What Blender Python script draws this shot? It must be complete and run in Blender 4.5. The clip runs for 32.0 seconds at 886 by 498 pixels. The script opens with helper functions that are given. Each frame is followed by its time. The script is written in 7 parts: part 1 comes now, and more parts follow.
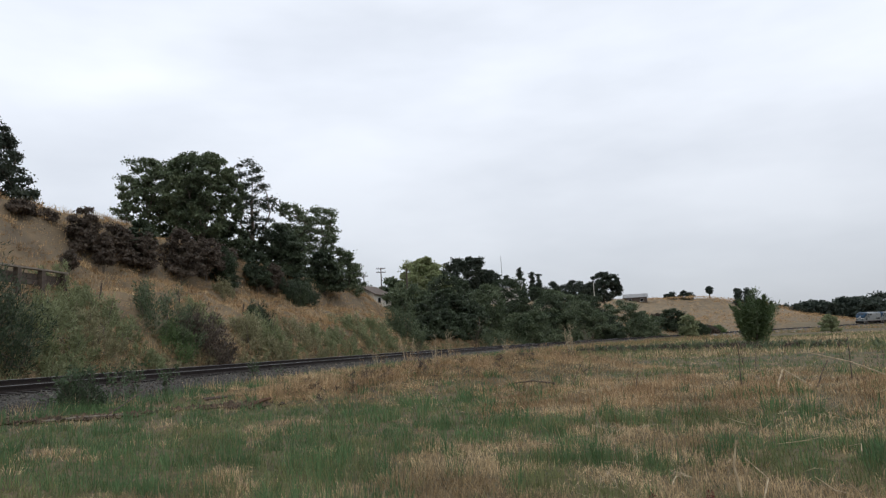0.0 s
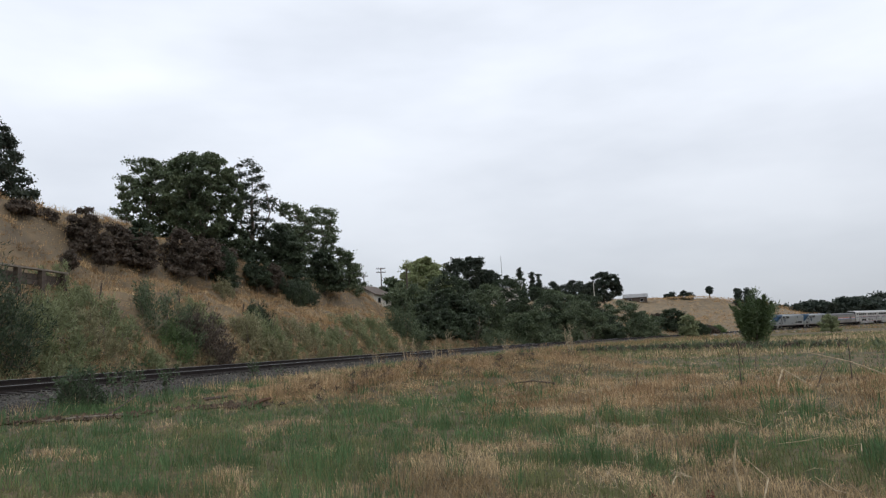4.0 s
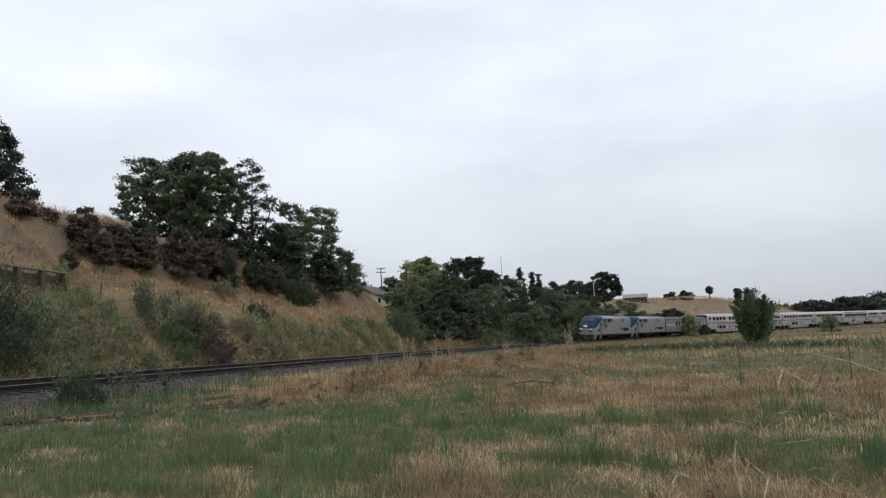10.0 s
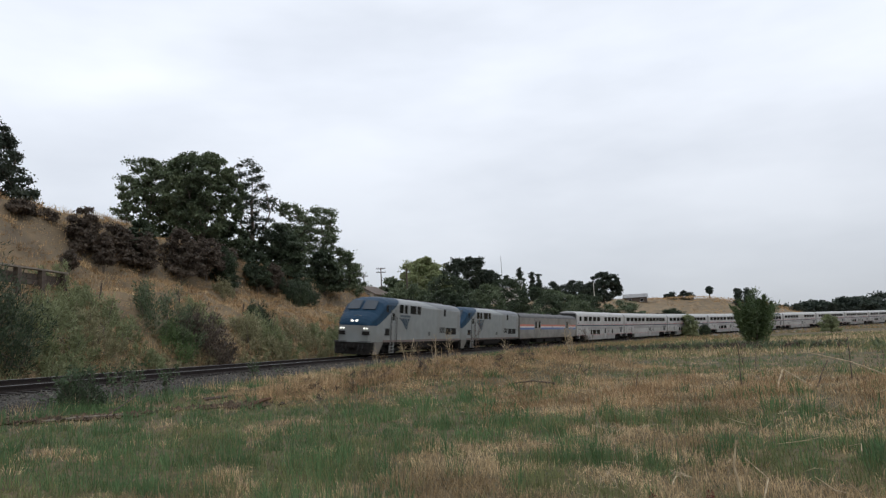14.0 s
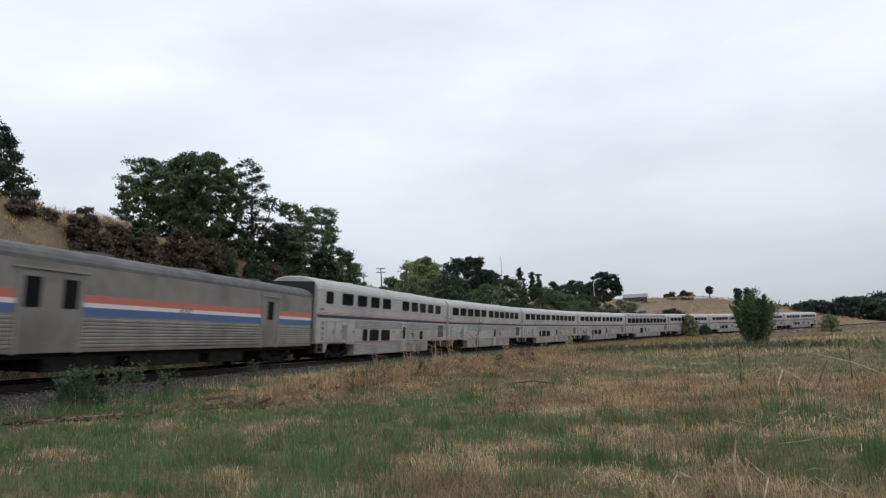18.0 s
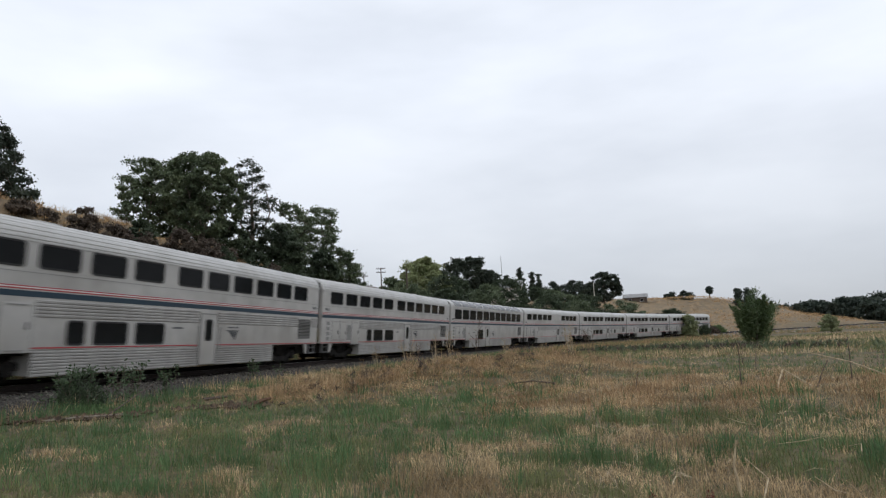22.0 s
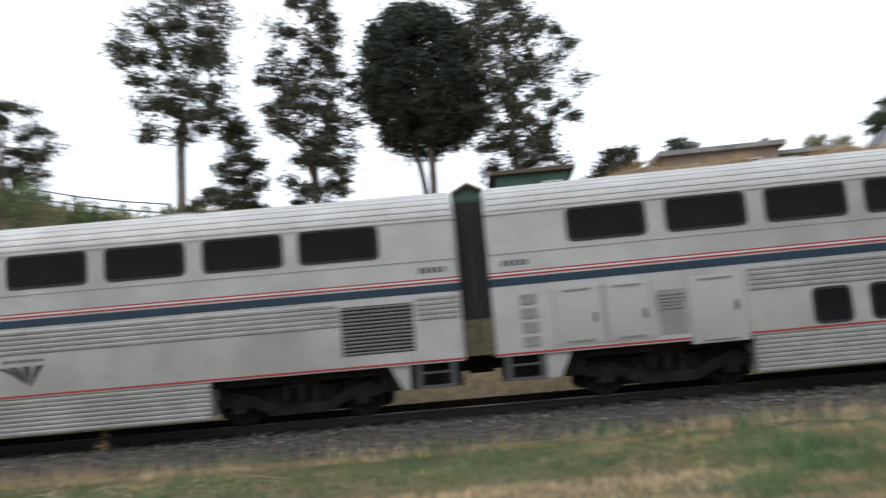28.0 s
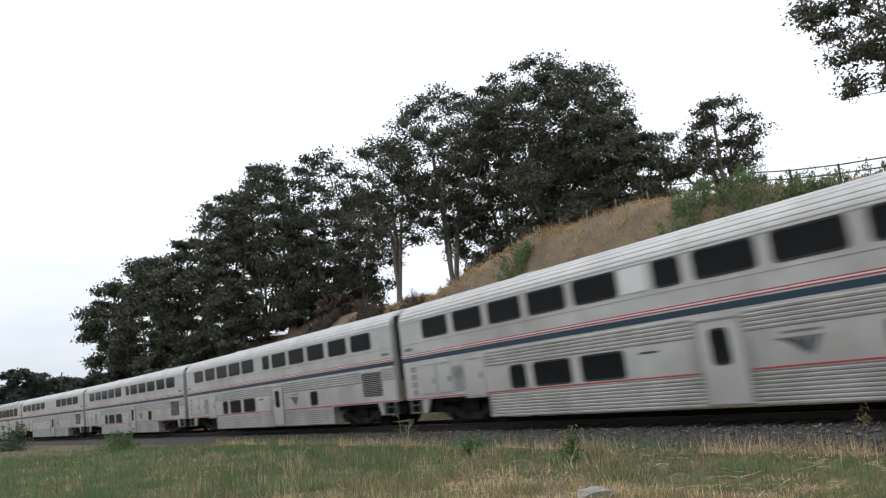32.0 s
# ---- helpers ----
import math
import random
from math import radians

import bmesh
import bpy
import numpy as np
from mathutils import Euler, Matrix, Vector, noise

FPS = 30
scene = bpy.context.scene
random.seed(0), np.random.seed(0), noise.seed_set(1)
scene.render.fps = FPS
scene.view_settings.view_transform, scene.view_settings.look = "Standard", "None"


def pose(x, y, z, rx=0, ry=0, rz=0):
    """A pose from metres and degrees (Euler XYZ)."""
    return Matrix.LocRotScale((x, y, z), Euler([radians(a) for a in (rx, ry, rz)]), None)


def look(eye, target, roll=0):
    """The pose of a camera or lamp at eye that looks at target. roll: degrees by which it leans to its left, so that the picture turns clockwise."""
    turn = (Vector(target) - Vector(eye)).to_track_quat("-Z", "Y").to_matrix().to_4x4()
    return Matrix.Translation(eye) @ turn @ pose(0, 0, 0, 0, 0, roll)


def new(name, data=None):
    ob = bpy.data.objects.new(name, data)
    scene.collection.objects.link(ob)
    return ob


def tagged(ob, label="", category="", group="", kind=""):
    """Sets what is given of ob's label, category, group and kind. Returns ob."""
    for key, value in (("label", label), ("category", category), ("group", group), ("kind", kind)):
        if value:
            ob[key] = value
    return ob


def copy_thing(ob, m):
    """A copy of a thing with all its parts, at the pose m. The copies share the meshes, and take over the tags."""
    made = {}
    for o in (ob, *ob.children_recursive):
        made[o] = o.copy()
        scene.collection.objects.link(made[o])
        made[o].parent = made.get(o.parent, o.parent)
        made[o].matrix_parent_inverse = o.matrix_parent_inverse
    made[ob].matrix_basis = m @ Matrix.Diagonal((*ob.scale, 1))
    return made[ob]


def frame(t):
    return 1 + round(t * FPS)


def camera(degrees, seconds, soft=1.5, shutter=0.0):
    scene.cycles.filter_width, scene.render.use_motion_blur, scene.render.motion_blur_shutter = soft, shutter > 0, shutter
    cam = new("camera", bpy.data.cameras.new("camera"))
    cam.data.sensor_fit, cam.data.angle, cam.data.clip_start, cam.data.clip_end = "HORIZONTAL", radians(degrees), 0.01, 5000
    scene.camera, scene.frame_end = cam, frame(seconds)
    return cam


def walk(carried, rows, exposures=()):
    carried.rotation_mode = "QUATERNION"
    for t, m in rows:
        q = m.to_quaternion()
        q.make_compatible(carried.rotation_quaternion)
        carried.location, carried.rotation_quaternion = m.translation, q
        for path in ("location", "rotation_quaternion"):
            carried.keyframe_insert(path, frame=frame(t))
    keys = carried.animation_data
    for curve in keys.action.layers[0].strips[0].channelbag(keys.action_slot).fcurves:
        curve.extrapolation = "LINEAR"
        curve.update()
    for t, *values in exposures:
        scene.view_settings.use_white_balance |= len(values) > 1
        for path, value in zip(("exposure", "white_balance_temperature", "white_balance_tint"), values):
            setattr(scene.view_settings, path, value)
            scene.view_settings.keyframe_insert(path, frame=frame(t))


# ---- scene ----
# ---- camera and its pan ----
cam = camera(64.02, 32.0, soft=1.25, shutter=0.45)
EYE = Vector((0.0, 0.0, 0.46))
PAN = [  # seconds, yaw to the left, pitch, lean to the left
    (0.0, 0.00, 7.82, -2.93), (23.5, 0.00, 7.82, -2.93), (24.0, 5.32, 7.91, -3.20), (24.5, 12.68, 8.07, -3.57),
    (25.0, 20.65, 8.32, -4.00), (25.5, 29.42, 8.62, -4.19), (27.5, 67.54, 10.24, -4.85), (28.0, 82.55, 10.89, -4.95),
    (28.5, 96.39, 11.55, -4.86), (29.0, 106.05, 11.93, -4.56), (29.5, 118.34, 12.38, -3.93), (30.0, 128.64, 12.62, -3.51),
    (30.5, 135.82, 12.84, -3.38), (31.0, 137.77, 12.86, -3.26), (32.0, 137.83, 12.87, -3.36)]


def aim(yaw, pitch, lean):
    y, p = radians(yaw), radians(pitch)
    way = Vector((-math.sin(y) * math.cos(p), math.cos(y) * math.cos(p), math.sin(p)))
    return look(EYE, EYE + way, lean)


walk(cam, [(t, aim(y, p, r)) for t, y, p, r in PAN],
     exposures=[(0, 0.0), (23.5, 0.0), (25.5, 0.02), (27.5, 0.55), (28.3, 0.62), (29.0, 0.58), (31.0, 0.52), (32.0, 0.5)])

# ---- light: an overcast sky and a weak, wide sun ----
world = bpy.data.worlds.new("overcast_sky")
scene.world = world
world.use_nodes = True
wn, wl = world.node_tree.nodes, world.node_tree.links
wn.clear()
SUN_AZ, SUN_EL = radians(150), radians(48)


def wnode(kind, **values):
    n = wn.new(kind)
    for k, v in values.items():
        n.inputs[k].default_value = v
    return n


w_sky = wn.new("ShaderNodeTexSky")
w_sky.sky_type, w_sky.sun_disc, w_sky.sun_elevation, w_sky.sun_rotation = "NISHITA", False, SUN_EL, SUN_AZ
w_tc = wn.new("ShaderNodeTexCoord")
w_map = wn.new("ShaderNodeMapping")
w_map.inputs["Scale"].default_value = (1.0, 1.0, 3.2)
wl.new(w_tc.outputs["Generated"], w_map.inputs["Vector"])
w_cloud = wnode("ShaderNodeTexNoise", Scale=1.7, Detail=5.0, Roughness=0.5)
wl.new(w_map.outputs["Vector"], w_cloud.inputs["Vector"])
w_ramp = wn.new("ShaderNodeValToRGB")
w_ramp.color_ramp.elements[0].position, w_ramp.color_ramp.elements[1].position = 0.32, 0.68
w_ramp.color_ramp.elements[0].color = (0.77, 0.82, 0.91, 1)
w_ramp.color_ramp.elements[1].color = (1.06, 1.11, 1.20, 1)
wl.new(w_cloud.outputs["Fac"], w_ramp.inputs["Fac"])
w_scale = wn.new("ShaderNodeVectorMath")
w_scale.operation = "SCALE"
w_scale.inputs["Scale"].default_value = 0.1
wl.new(w_sky.outputs["Color"], w_scale.inputs[0])
w_mix = wn.new("ShaderNodeMix")
w_mix.data_type = "RGBA"
w_mix.inputs["Factor"].default_value = 0.88
wl.new(w_scale.outputs["Vector"], w_mix.inputs["A"])
wl.new(w_ramp.outputs["Color"], w_mix.inputs["B"])
# an overcast sky is brighter overhead than at the horizon
w_sep = wn.new("ShaderNodeSeparateXYZ")
wl.new(w_tc.outputs["Generated"], w_sep.inputs["Vector"])
w_lift = wn.new("ShaderNodeMapRange")
for k, v in (("From Min", 0.0), ("From Max", 0.36), ("To Min", 0.60), ("To Max", 1.04)):
    w_lift.inputs[k].default_value = v
wl.new(w_sep.outputs["Z"], w_lift.inputs["Value"])
w_bg = wnode("ShaderNodeBackground")
wl.new(w_mix.outputs["Result"], w_bg.inputs["Color"])
wl.new(w_lift.outputs["Result"], w_bg.inputs["Strength"])
w_out = wn.new("ShaderNodeOutputWorld")
wl.new(w_bg.outputs["Background"], w_out.inputs["Surface"])

sun = new("sun", bpy.data.lights.new("sun", "SUN"))
sun.data.energy, sun.data.angle, sun.data.color = 0.5, radians(30), (1.0, 0.96, 0.9)
sun_from = Vector((math.sin(SUN_AZ) * math.cos(SUN_EL), math.cos(SUN_AZ) * math.cos(SUN_EL), math.sin(SUN_EL)))
sun.matrix_basis = look(sun_from * 50, (0, 0, 0))


# ---- materials ----
def mat(name, c1, c2=None, scale=6.0, rough=0.8, metal=0.0, bump=0.0, spots=None, spot_scale=0.6, spot_amount=0.5,
        bump_scale=None, by_object=0.0, by_island=0.0, trans=0.0):
    """A surface with a fine grain between two colours, wide stains of a third, and a fine relief."""
    m = bpy.data.materials.new(name)
    m.use_nodes = True
    n, l = m.node_tree.nodes, m.node_tree.links
    b = n["Principled BSDF"]
    b.inputs["Roughness"].default_value, b.inputs["Metallic"].default_value = rough, metal
    tc = n.new("ShaderNodeTexCoord")
    tex = n.new("ShaderNodeTexNoise")
    tex.inputs["Scale"].default_value, tex.inputs["Detail"].default_value = scale, 5
    l.new(tc.outputs["Object"], tex.inputs["Vector"])

    def blend(fac, a, bb, kind="MIX"):
        mx = n.new("ShaderNodeMix")
        mx.data_type, mx.blend_type = "RGBA", kind
        for sock, v in ((mx.inputs["Factor"], fac), (mx.inputs["A"], a), (mx.inputs["B"], bb)):
            if isinstance(v, (int, float, tuple)):
                sock.default_value = v
            else:
                l.new(v, sock)
        return mx.outputs["Result"]

    def stretch(v, lo, hi, to=1.0):
        r = n.new("ShaderNodeMapRange")
        r.inputs["From Min"].default_value, r.inputs["From Max"].default_value, r.inputs["To Max"].default_value = lo, hi, to
        l.new(v, r.inputs["Value"])
        return r.outputs["Result"]

    col = blend(stretch(tex.outputs["Fac"], 0.33, 0.67), (*c1, 1), (*(c2 or c1), 1))
    if spots:
        big = n.new("ShaderNodeTexNoise")
        big.inputs["Scale"].default_value, big.inputs["Detail"].default_value = spot_scale, 4
        l.new(tc.outputs["Object"], big.inputs["Vector"])
        col = blend(stretch(big.outputs["Fac"], 0.45, 0.65, spot_amount), col, (*spots, 1))
    for amount, kind in ((by_object, "obj"), (by_island, "isl")):
        if amount:
            src = n.new("ShaderNodeObjectInfo").outputs["Random"] if kind == "obj" else n.new("ShaderNodeNewGeometry").outputs["Random Per Island"]
            v = n.new("ShaderNodeMapRange")
            v.inputs["To Min"].default_value, v.inputs["To Max"].default_value = 1 - amount, 1 + amount
            l.new(src, v.inputs["Value"])
            hsv = n.new("ShaderNodeHueSaturation")
            l.new(v.outputs["Result"], hsv.inputs["Value"])
            l.new(col, hsv.inputs["Color"])
            col = hsv.outputs["Color"]
    l.new(col, b.inputs["Base Color"])
    if bump:
        bt = tex
        if bump_scale:
            bt = n.new("ShaderNodeTexNoise")
            bt.inputs["Scale"].default_value, bt.inputs["Detail"].default_value = bump_scale, 5
            l.new(tc.outputs["Object"], bt.inputs["Vector"])
        bp = n.new("ShaderNodeBump")
        bp.inputs["Strength"].default_value, bp.inputs["Distance"].default_value = min(1.0, bump), 0.05
        l.new(bt.outputs["Fac"], bp.inputs["Height"])
        l.new(bp.outputs["Normal"], b.inputs["Normal"])
    if trans:
        tr = n.new("ShaderNodeBsdfTranslucent")
        l.new(col, tr.inputs["Color"])
        ms = n.new("ShaderNodeMixShader")
        ms.inputs["Fac"].default_value = trans
        l.new(b.outputs["BSDF"], ms.inputs[1])
        l.new(tr.outputs["BSDF"], ms.inputs[2])
        l.new(ms.outputs["Shader"], n["Material Output"].inputs["Surface"])
    return m


# ---- building helpers ----
class Shape:
    """Collects vertices and faces of one mesh."""

    def __init__(self):
        self.v, self.f = [], []

    def add(self, verts, faces):
        k = len(self.v)
        self.v.extend(tuple(p) for p in verts)
        self.f.extend([i + k for i in face] for face in faces)
        return self

    def box(self, x0, x1, y0, y1, z0, z1, m=None, c=0.0):
        """A box, its upright edges cut by c."""
        x0, x1, y0, y1, z0, z1 = min(x0, x1), max(x0, x1), min(y0, y1), max(y0, y1), min(z0, z1), max(z0, z1)
        if c:
            ring = [(x0 + c, y0), (x1 - c, y0), (x1, y0 + c), (x1, y1 - c), (x1 - c, y1), (x0 + c, y1), (x0, y1 - c), (x0, y0 + c)]
        else:
            ring = [(x0, y0), (x1, y0), (x1, y1), (x0, y1)]
        n = len(ring)
        v = [Vector((x, y, z)) for z in (z0, z1) for x, y in ring]
        if m:
            v = [m @ p for p in v]
        return self.add(v, [list(range(n))[::-1], list(range(n, 2 * n))] + [[i, (i + 1) % n, n + (i + 1) % n, n + i] for i in range(n)])

    def loft(self, rings, caps=True, closed=True):
        n = len(rings[0])
        v = [p for r in rings for p in r]
        f = [[a * n + i, a * n + (i + 1) % n, (a + 1) * n + (i + 1) % n, (a + 1) * n + i]
             for a in range(len(rings) - 1) for i in range(n if closed else n - 1)]
        if caps:
            f += [list(range(n))[::-1], [len(v) - n + i for i in range(n)]]
        return self.add(v, f)

    def tube(self, path, radii, n=7):
        path = [Vector(p) for p in path]
        rings = []
        for i, p in enumerate(path):
            d = (path[min(i + 1, len(path) - 1)] - path[max(i - 1, 0)]).normalized()
            q = d.to_track_quat("Z", "Y")
            r = radii[i] if isinstance(radii, (list, tuple)) else radii
            rings.append([p + q @ Vector((math.cos(2 * math.pi * k / n) * r, math.sin(2 * math.pi * k / n) * r, 0)) for k in range(n)])
        return self.loft(rings)

    def mesh(self, name, material, smooth=False):
        me = bpy.data.meshes.new(name)
        me.from_pydata(self.v, [], self.f)
        if material:
            me.materials.append(material)
        if smooth:
            me.polygons.foreach_set("use_smooth", [True] * len(me.polygons))
        me.update()
        return me


def part(name, shape, material, parent=None, label="", smooth=False, at=None):
    me = shape if isinstance(shape, bpy.types.Mesh) else shape.mesh(name, material, smooth)
    ob = new(name, me)
    ob.parent = parent
    if at is not None:
        ob.matrix_basis = at
    return tagged(ob, label)


def array_mesh(name, verts, faces, material, smooth=False):
    """A mesh from arrays; faces all have the same number of corners."""
    me = bpy.data.meshes.new(name)
    nf, k = faces.shape
    me.vertices.add(len(verts))
    me.vertices.foreach_set("co", np.ascontiguousarray(verts, dtype=np.float32).ravel())
    me.loops.add(nf * k)
    me.loops.foreach_set("vertex_index", faces.astype(np.int32).ravel())
    me.polygons.add(nf)
    me.polygons.foreach_set("loop_start", np.arange(nf, dtype=np.int32) * k)
    me.polygons.foreach_set("use_smooth", np.full(nf, smooth))
    me.materials.append(material)
    me.update(calc_edges=True)
    return me


# ---- the railway's line: curvature along it, from knots ----
STEP = 1.0
LINE_S = np.arange(-420.0, 700.0, STEP)
KNOTS = np.linspace(-140, 250, 14)
BEND = np.array([-0.0004, -0.0012, -0.0019, -0.0022, -0.0025, -0.0029, -0.0032, -0.0031, -0.0030, -0.0029, -0.0025, -0.0016, -0.0006, 0.0004])
CANT = 0.0902
bend = np.interp(LINE_S, KNOTS, BEND)
bend[LINE_S > 320] = 0
zero = int(np.argmin(abs(LINE_S)))
LINE_H = np.concatenate([[0], np.cumsum((bend[1:] + bend[:-1]) / 2 * STEP)])
LINE_H += 1.3227 - LINE_H[zero]
LINE_X = np.concatenate([[0], np.cumsum((np.cos(LINE_H[1:]) + np.cos(LINE_H[:-1])) / 2 * STEP)])
LINE_Y = np.concatenate([[0], np.cumsum((np.sin(LINE_H[1:]) + np.sin(LINE_H[:-1])) / 2 * STEP)])
LINE_X += -8.6557 - LINE_X[zero]
LINE_Y += 39.4753 - LINE_Y[zero]


def line_z(s):
    s = np.clip(s, -200, 340)
    return 0.0009 * s + 0.000008 * s * s


def on_line(s, lat, z):
    """World place beside the line: lat metres to the field side, z above the low rail, tilted with the track."""
    px, py, h = (np.interp(s, LINE_S, a) for a in (LINE_X, LINE_Y, LINE_H))
    a = 0.75 + (lat - 0.75) * math.cos(CANT) + z * math.sin(CANT)
    b = z * math.cos(CANT) - (lat - 0.75) * math.sin(CANT) + line_z(s)
    return px + a * np.sin(h), py - a * np.cos(h), b


def line_coords(x, y):
    """Distance along the line and to its field side, for arrays of places."""
    x, y = np.asarray(x, float).ravel(), np.asarray(y, float).ravel()
    s, lat = np.empty(len(x)), np.empty(len(x))
    sub = slice(None, None, 4)
    for a in range(0, len(x), 20000):
        xs, ys = x[a:a + 20000], y[a:a + 20000]
        i = 4 * np.argmin((xs[:, None] - LINE_X[sub]) ** 2 + (ys[:, None] - LINE_Y[sub]) ** 2, axis=1)
        for _ in range(2):
            dx, dy = xs - LINE_X[i], ys - LINE_Y[i]
            along = dx * np.cos(LINE_H[i]) + dy * np.sin(LINE_H[i])
            i = np.clip(i + np.round(along).astype(int), 0, len(LINE_S) - 1)
        dx, dy = xs - LINE_X[i], ys - LINE_Y[i]
        s[a:a + 20000] = LINE_S[i] + dx * np.cos(LINE_H[i]) + dy * np.sin(LINE_H[i])
        lat[a:a + 20000] = dx * np.sin(LINE_H[i]) - dy * np.cos(LINE_H[i])
    return s, lat


# ---- the lie of the land ----
CREST_S = [-420, -160, -115, -97, -86, -77, -70, -65, -58, -50, -44, -37, -30, -15, -3, 7, 21, 32, 47, 59, 75, 100, 140, 200, 240, 300, 340, 380, 700]
CREST_Z = [6, 8, 10, 10.3, 10.0, 12.0, 12.5, 12.2, 10.9, 9.5, 9.0, 9.3, 10.1, 9.8, 10.6, 10.5, 10.0, 9.0, 8.0, 6.0, 6.5, 10, 12.5, 13.5, 14, 12, 5, 0.5, 0.5]


def wave(x, y, size, seed):
    """Smooth rolling noise between -1 and 1, from a few crossed waves."""
    r = np.random.RandomState(seed)
    out = 0
    for k in range(6):
        a, p, q = r.uniform(0, 6.28), r.uniform(0, 6.28), r.uniform(0.6, 1.7)
        out = out + np.sin((x * math.cos(a) + y * math.sin(a)) * 6.283 * q / size + p)
    return out / 3.2


def height(x, y):
    shape = np.shape(x)
    x, y = np.asarray(x, float).ravel(), np.asarray(y, float).ravel()
    s, lat = line_coords(x, y)
    tz = line_z(s)
    near = np.exp(-((s + 60) / 28.0) ** 2)
    field = -0.86 + 0.10 * wave(x, y, 26, 3) + 0.03 * wave(x, y, 5, 4) + 0.25 * near * np.exp(-((lat - 5) / 4.0) ** 2)
    field = field + 0.42 * np.exp(-((s - 2) / 17.0) ** 2) * np.exp(-((lat - 7.0) / 2.2) ** 2)
    along = ((x + 3.5) * 9.0 + (y - 20.5) * 7.0) / 130.0
    across = (-(x + 3.5) * 7.0 + (y - 20.5) * 9.0) / 11.4
    ridge = np.exp(-((along - 0.55) / 0.55) ** 4) * np.exp(-((across - 0.6) / 2.3) ** 2)
    field = field + ridge * (0.62 + 0.16 * wave(x, y, 2.4, 8) + 0.06 * wave(x, y, 0.9, 9))
    bed = tz - 0.62
    toe = np.clip((lat - 3.2) / 2.6, 0, 1)
    side = bed * (1 - toe) + field * toe
    back = np.interp(s, [45, 80, 120, 200, 240], [18, 30, 50, 55, 40])
    top = np.interp(s, CREST_S, CREST_Z)
    u = np.clip((-lat - 4.5) / (back - 4.5), 0, 1)
    rough = 0.45 * wave(x, y, 7, 5) + 0.28 * wave(x, y, 2.7, 6) + 0.12 * wave(x, y, 1.5, 7)
    cliff = np.clip((u - 0.74) / 0.16, 0, 1)
    rise = 0.88 * ((1.08 * u - 0.08 * u ** 3) + 0.07 * np.sin(u * 6.283)) + 0.12 * cliff * cliff * (3 - 2 * cliff)
    hill = bed + 0.1 + (top - bed) * np.clip(rise, 0, 1) + rough * np.minimum(1, u * 5) * np.where(u >= 1, 0.35, 1)
    hill = hill + np.clip(-lat - back, 0, 60) * 0.02
    z = np.where(lat > 3.2, side, np.where(lat < -4.5, hill, bed))
    return z.reshape(shape)


def ground_z(x, y):
    return float(height(np.array([x]), np.array([y]))[0])


def spread(lo, a, b, hi, fine, coarse):
    """Grid lines: fine between a and b, growing outwards to lo and hi."""
    mid = list(np.arange(a, b, fine))
    for end, sign in ((lo, -1), (hi, 1)):
        p, step, out = (a if sign < 0 else b), fine, []
        while (p - end) * sign < 0:
            step = min(step * 1.18, coarse)
            p += sign * step
            out.append(p)
        mid = (out[::-1] + mid) if sign < 0 else (mid + out)
    return np.array(mid)


M_ground = mat("dry_earth", (0.060, 0.045, 0.022), (0.18, 0.13, 0.062), 5.0, 0.95, bump=0.9, bump_scale=14, spots=(0.05, 0.058, 0.028), spot_scale=0.22, spot_amount=0.6)
gn, gl = M_ground.node_tree.nodes, M_ground.node_tree.links
g_dry = gn.new("ShaderNodeAttribute")
g_dry.attribute_name = "bank"
g_tc, g_noise = gn.new("ShaderNodeTexCoord"), gn.new("ShaderNodeTexNoise")
g_noise.inputs["Scale"].default_value, g_noise.inputs["Detail"].default_value, g_noise.inputs["Roughness"].default_value = 0.55, 9, 0.78
gl.new(g_tc.outputs["Object"], g_noise.inputs["Vector"])
g_ramp = gn.new("ShaderNodeValToRGB")
g_ramp.color_ramp.elements[0].position, g_ramp.color_ramp.elements[1].position = 0.32, 0.68
g_ramp.color_ramp.elements[0].color, g_ramp.color_ramp.elements[1].color = (0.070, 0.056, 0.038, 1), (0.32, 0.215, 0.108, 1)
g_mid = g_ramp.color_ramp.elements.new(0.47)
g_mid.color = (0.17, 0.128, 0.076, 1)
gl.new(g_noise.outputs["Fac"], g_ramp.inputs["Fac"])
g_mix = gn.new("ShaderNodeMix")
g_mix.data_type = "RGBA"
g_base = gn["Principled BSDF"].inputs["Base Color"]
gl.new(g_dry.outputs["Fac"], g_mix.inputs["Factor"])
gl.new(g_base.links[0].from_socket, g_mix.inputs["A"])
g_geo, g_sep = gn.new("ShaderNodeNewGeometry"), gn.new("ShaderNodeSeparateXYZ")
gl.new(g_geo.outputs["Normal"], g_sep.inputs["Vector"])
g_steep = gn.new("ShaderNodeMapRange")
for k, v in (("From Min", 0.86), ("From Max", 0.62), ("To Min", 0.0), ("To Max", 0.5)):
    g_steep.inputs[k].default_value = v
gl.new(g_sep.outputs["Z"], g_steep.inputs["Value"])
g_bare = gn.new("ShaderNodeMix")
g_bare.data_type = "RGBA"
g_bare.inputs["B"].default_value = (0.135, 0.108, 0.078, 1)
gl.new(g_steep.outputs["Result"], g_bare.inputs["Factor"])
gl.new(g_ramp.outputs["Color"], g_bare.inputs["A"])
gl.new(g_bare.outputs["Result"], g_mix.inputs["B"])
gl.new(g_mix.outputs["Result"], g_base)
gx, gy = spread(-1800, -48, 34, 1800, 0.7, 90), spread(-1500, -110, 112, 2200, 0.8, 90)
XX, YY = np.meshgrid(gx, gy)
ZZ = height(XX, YY)
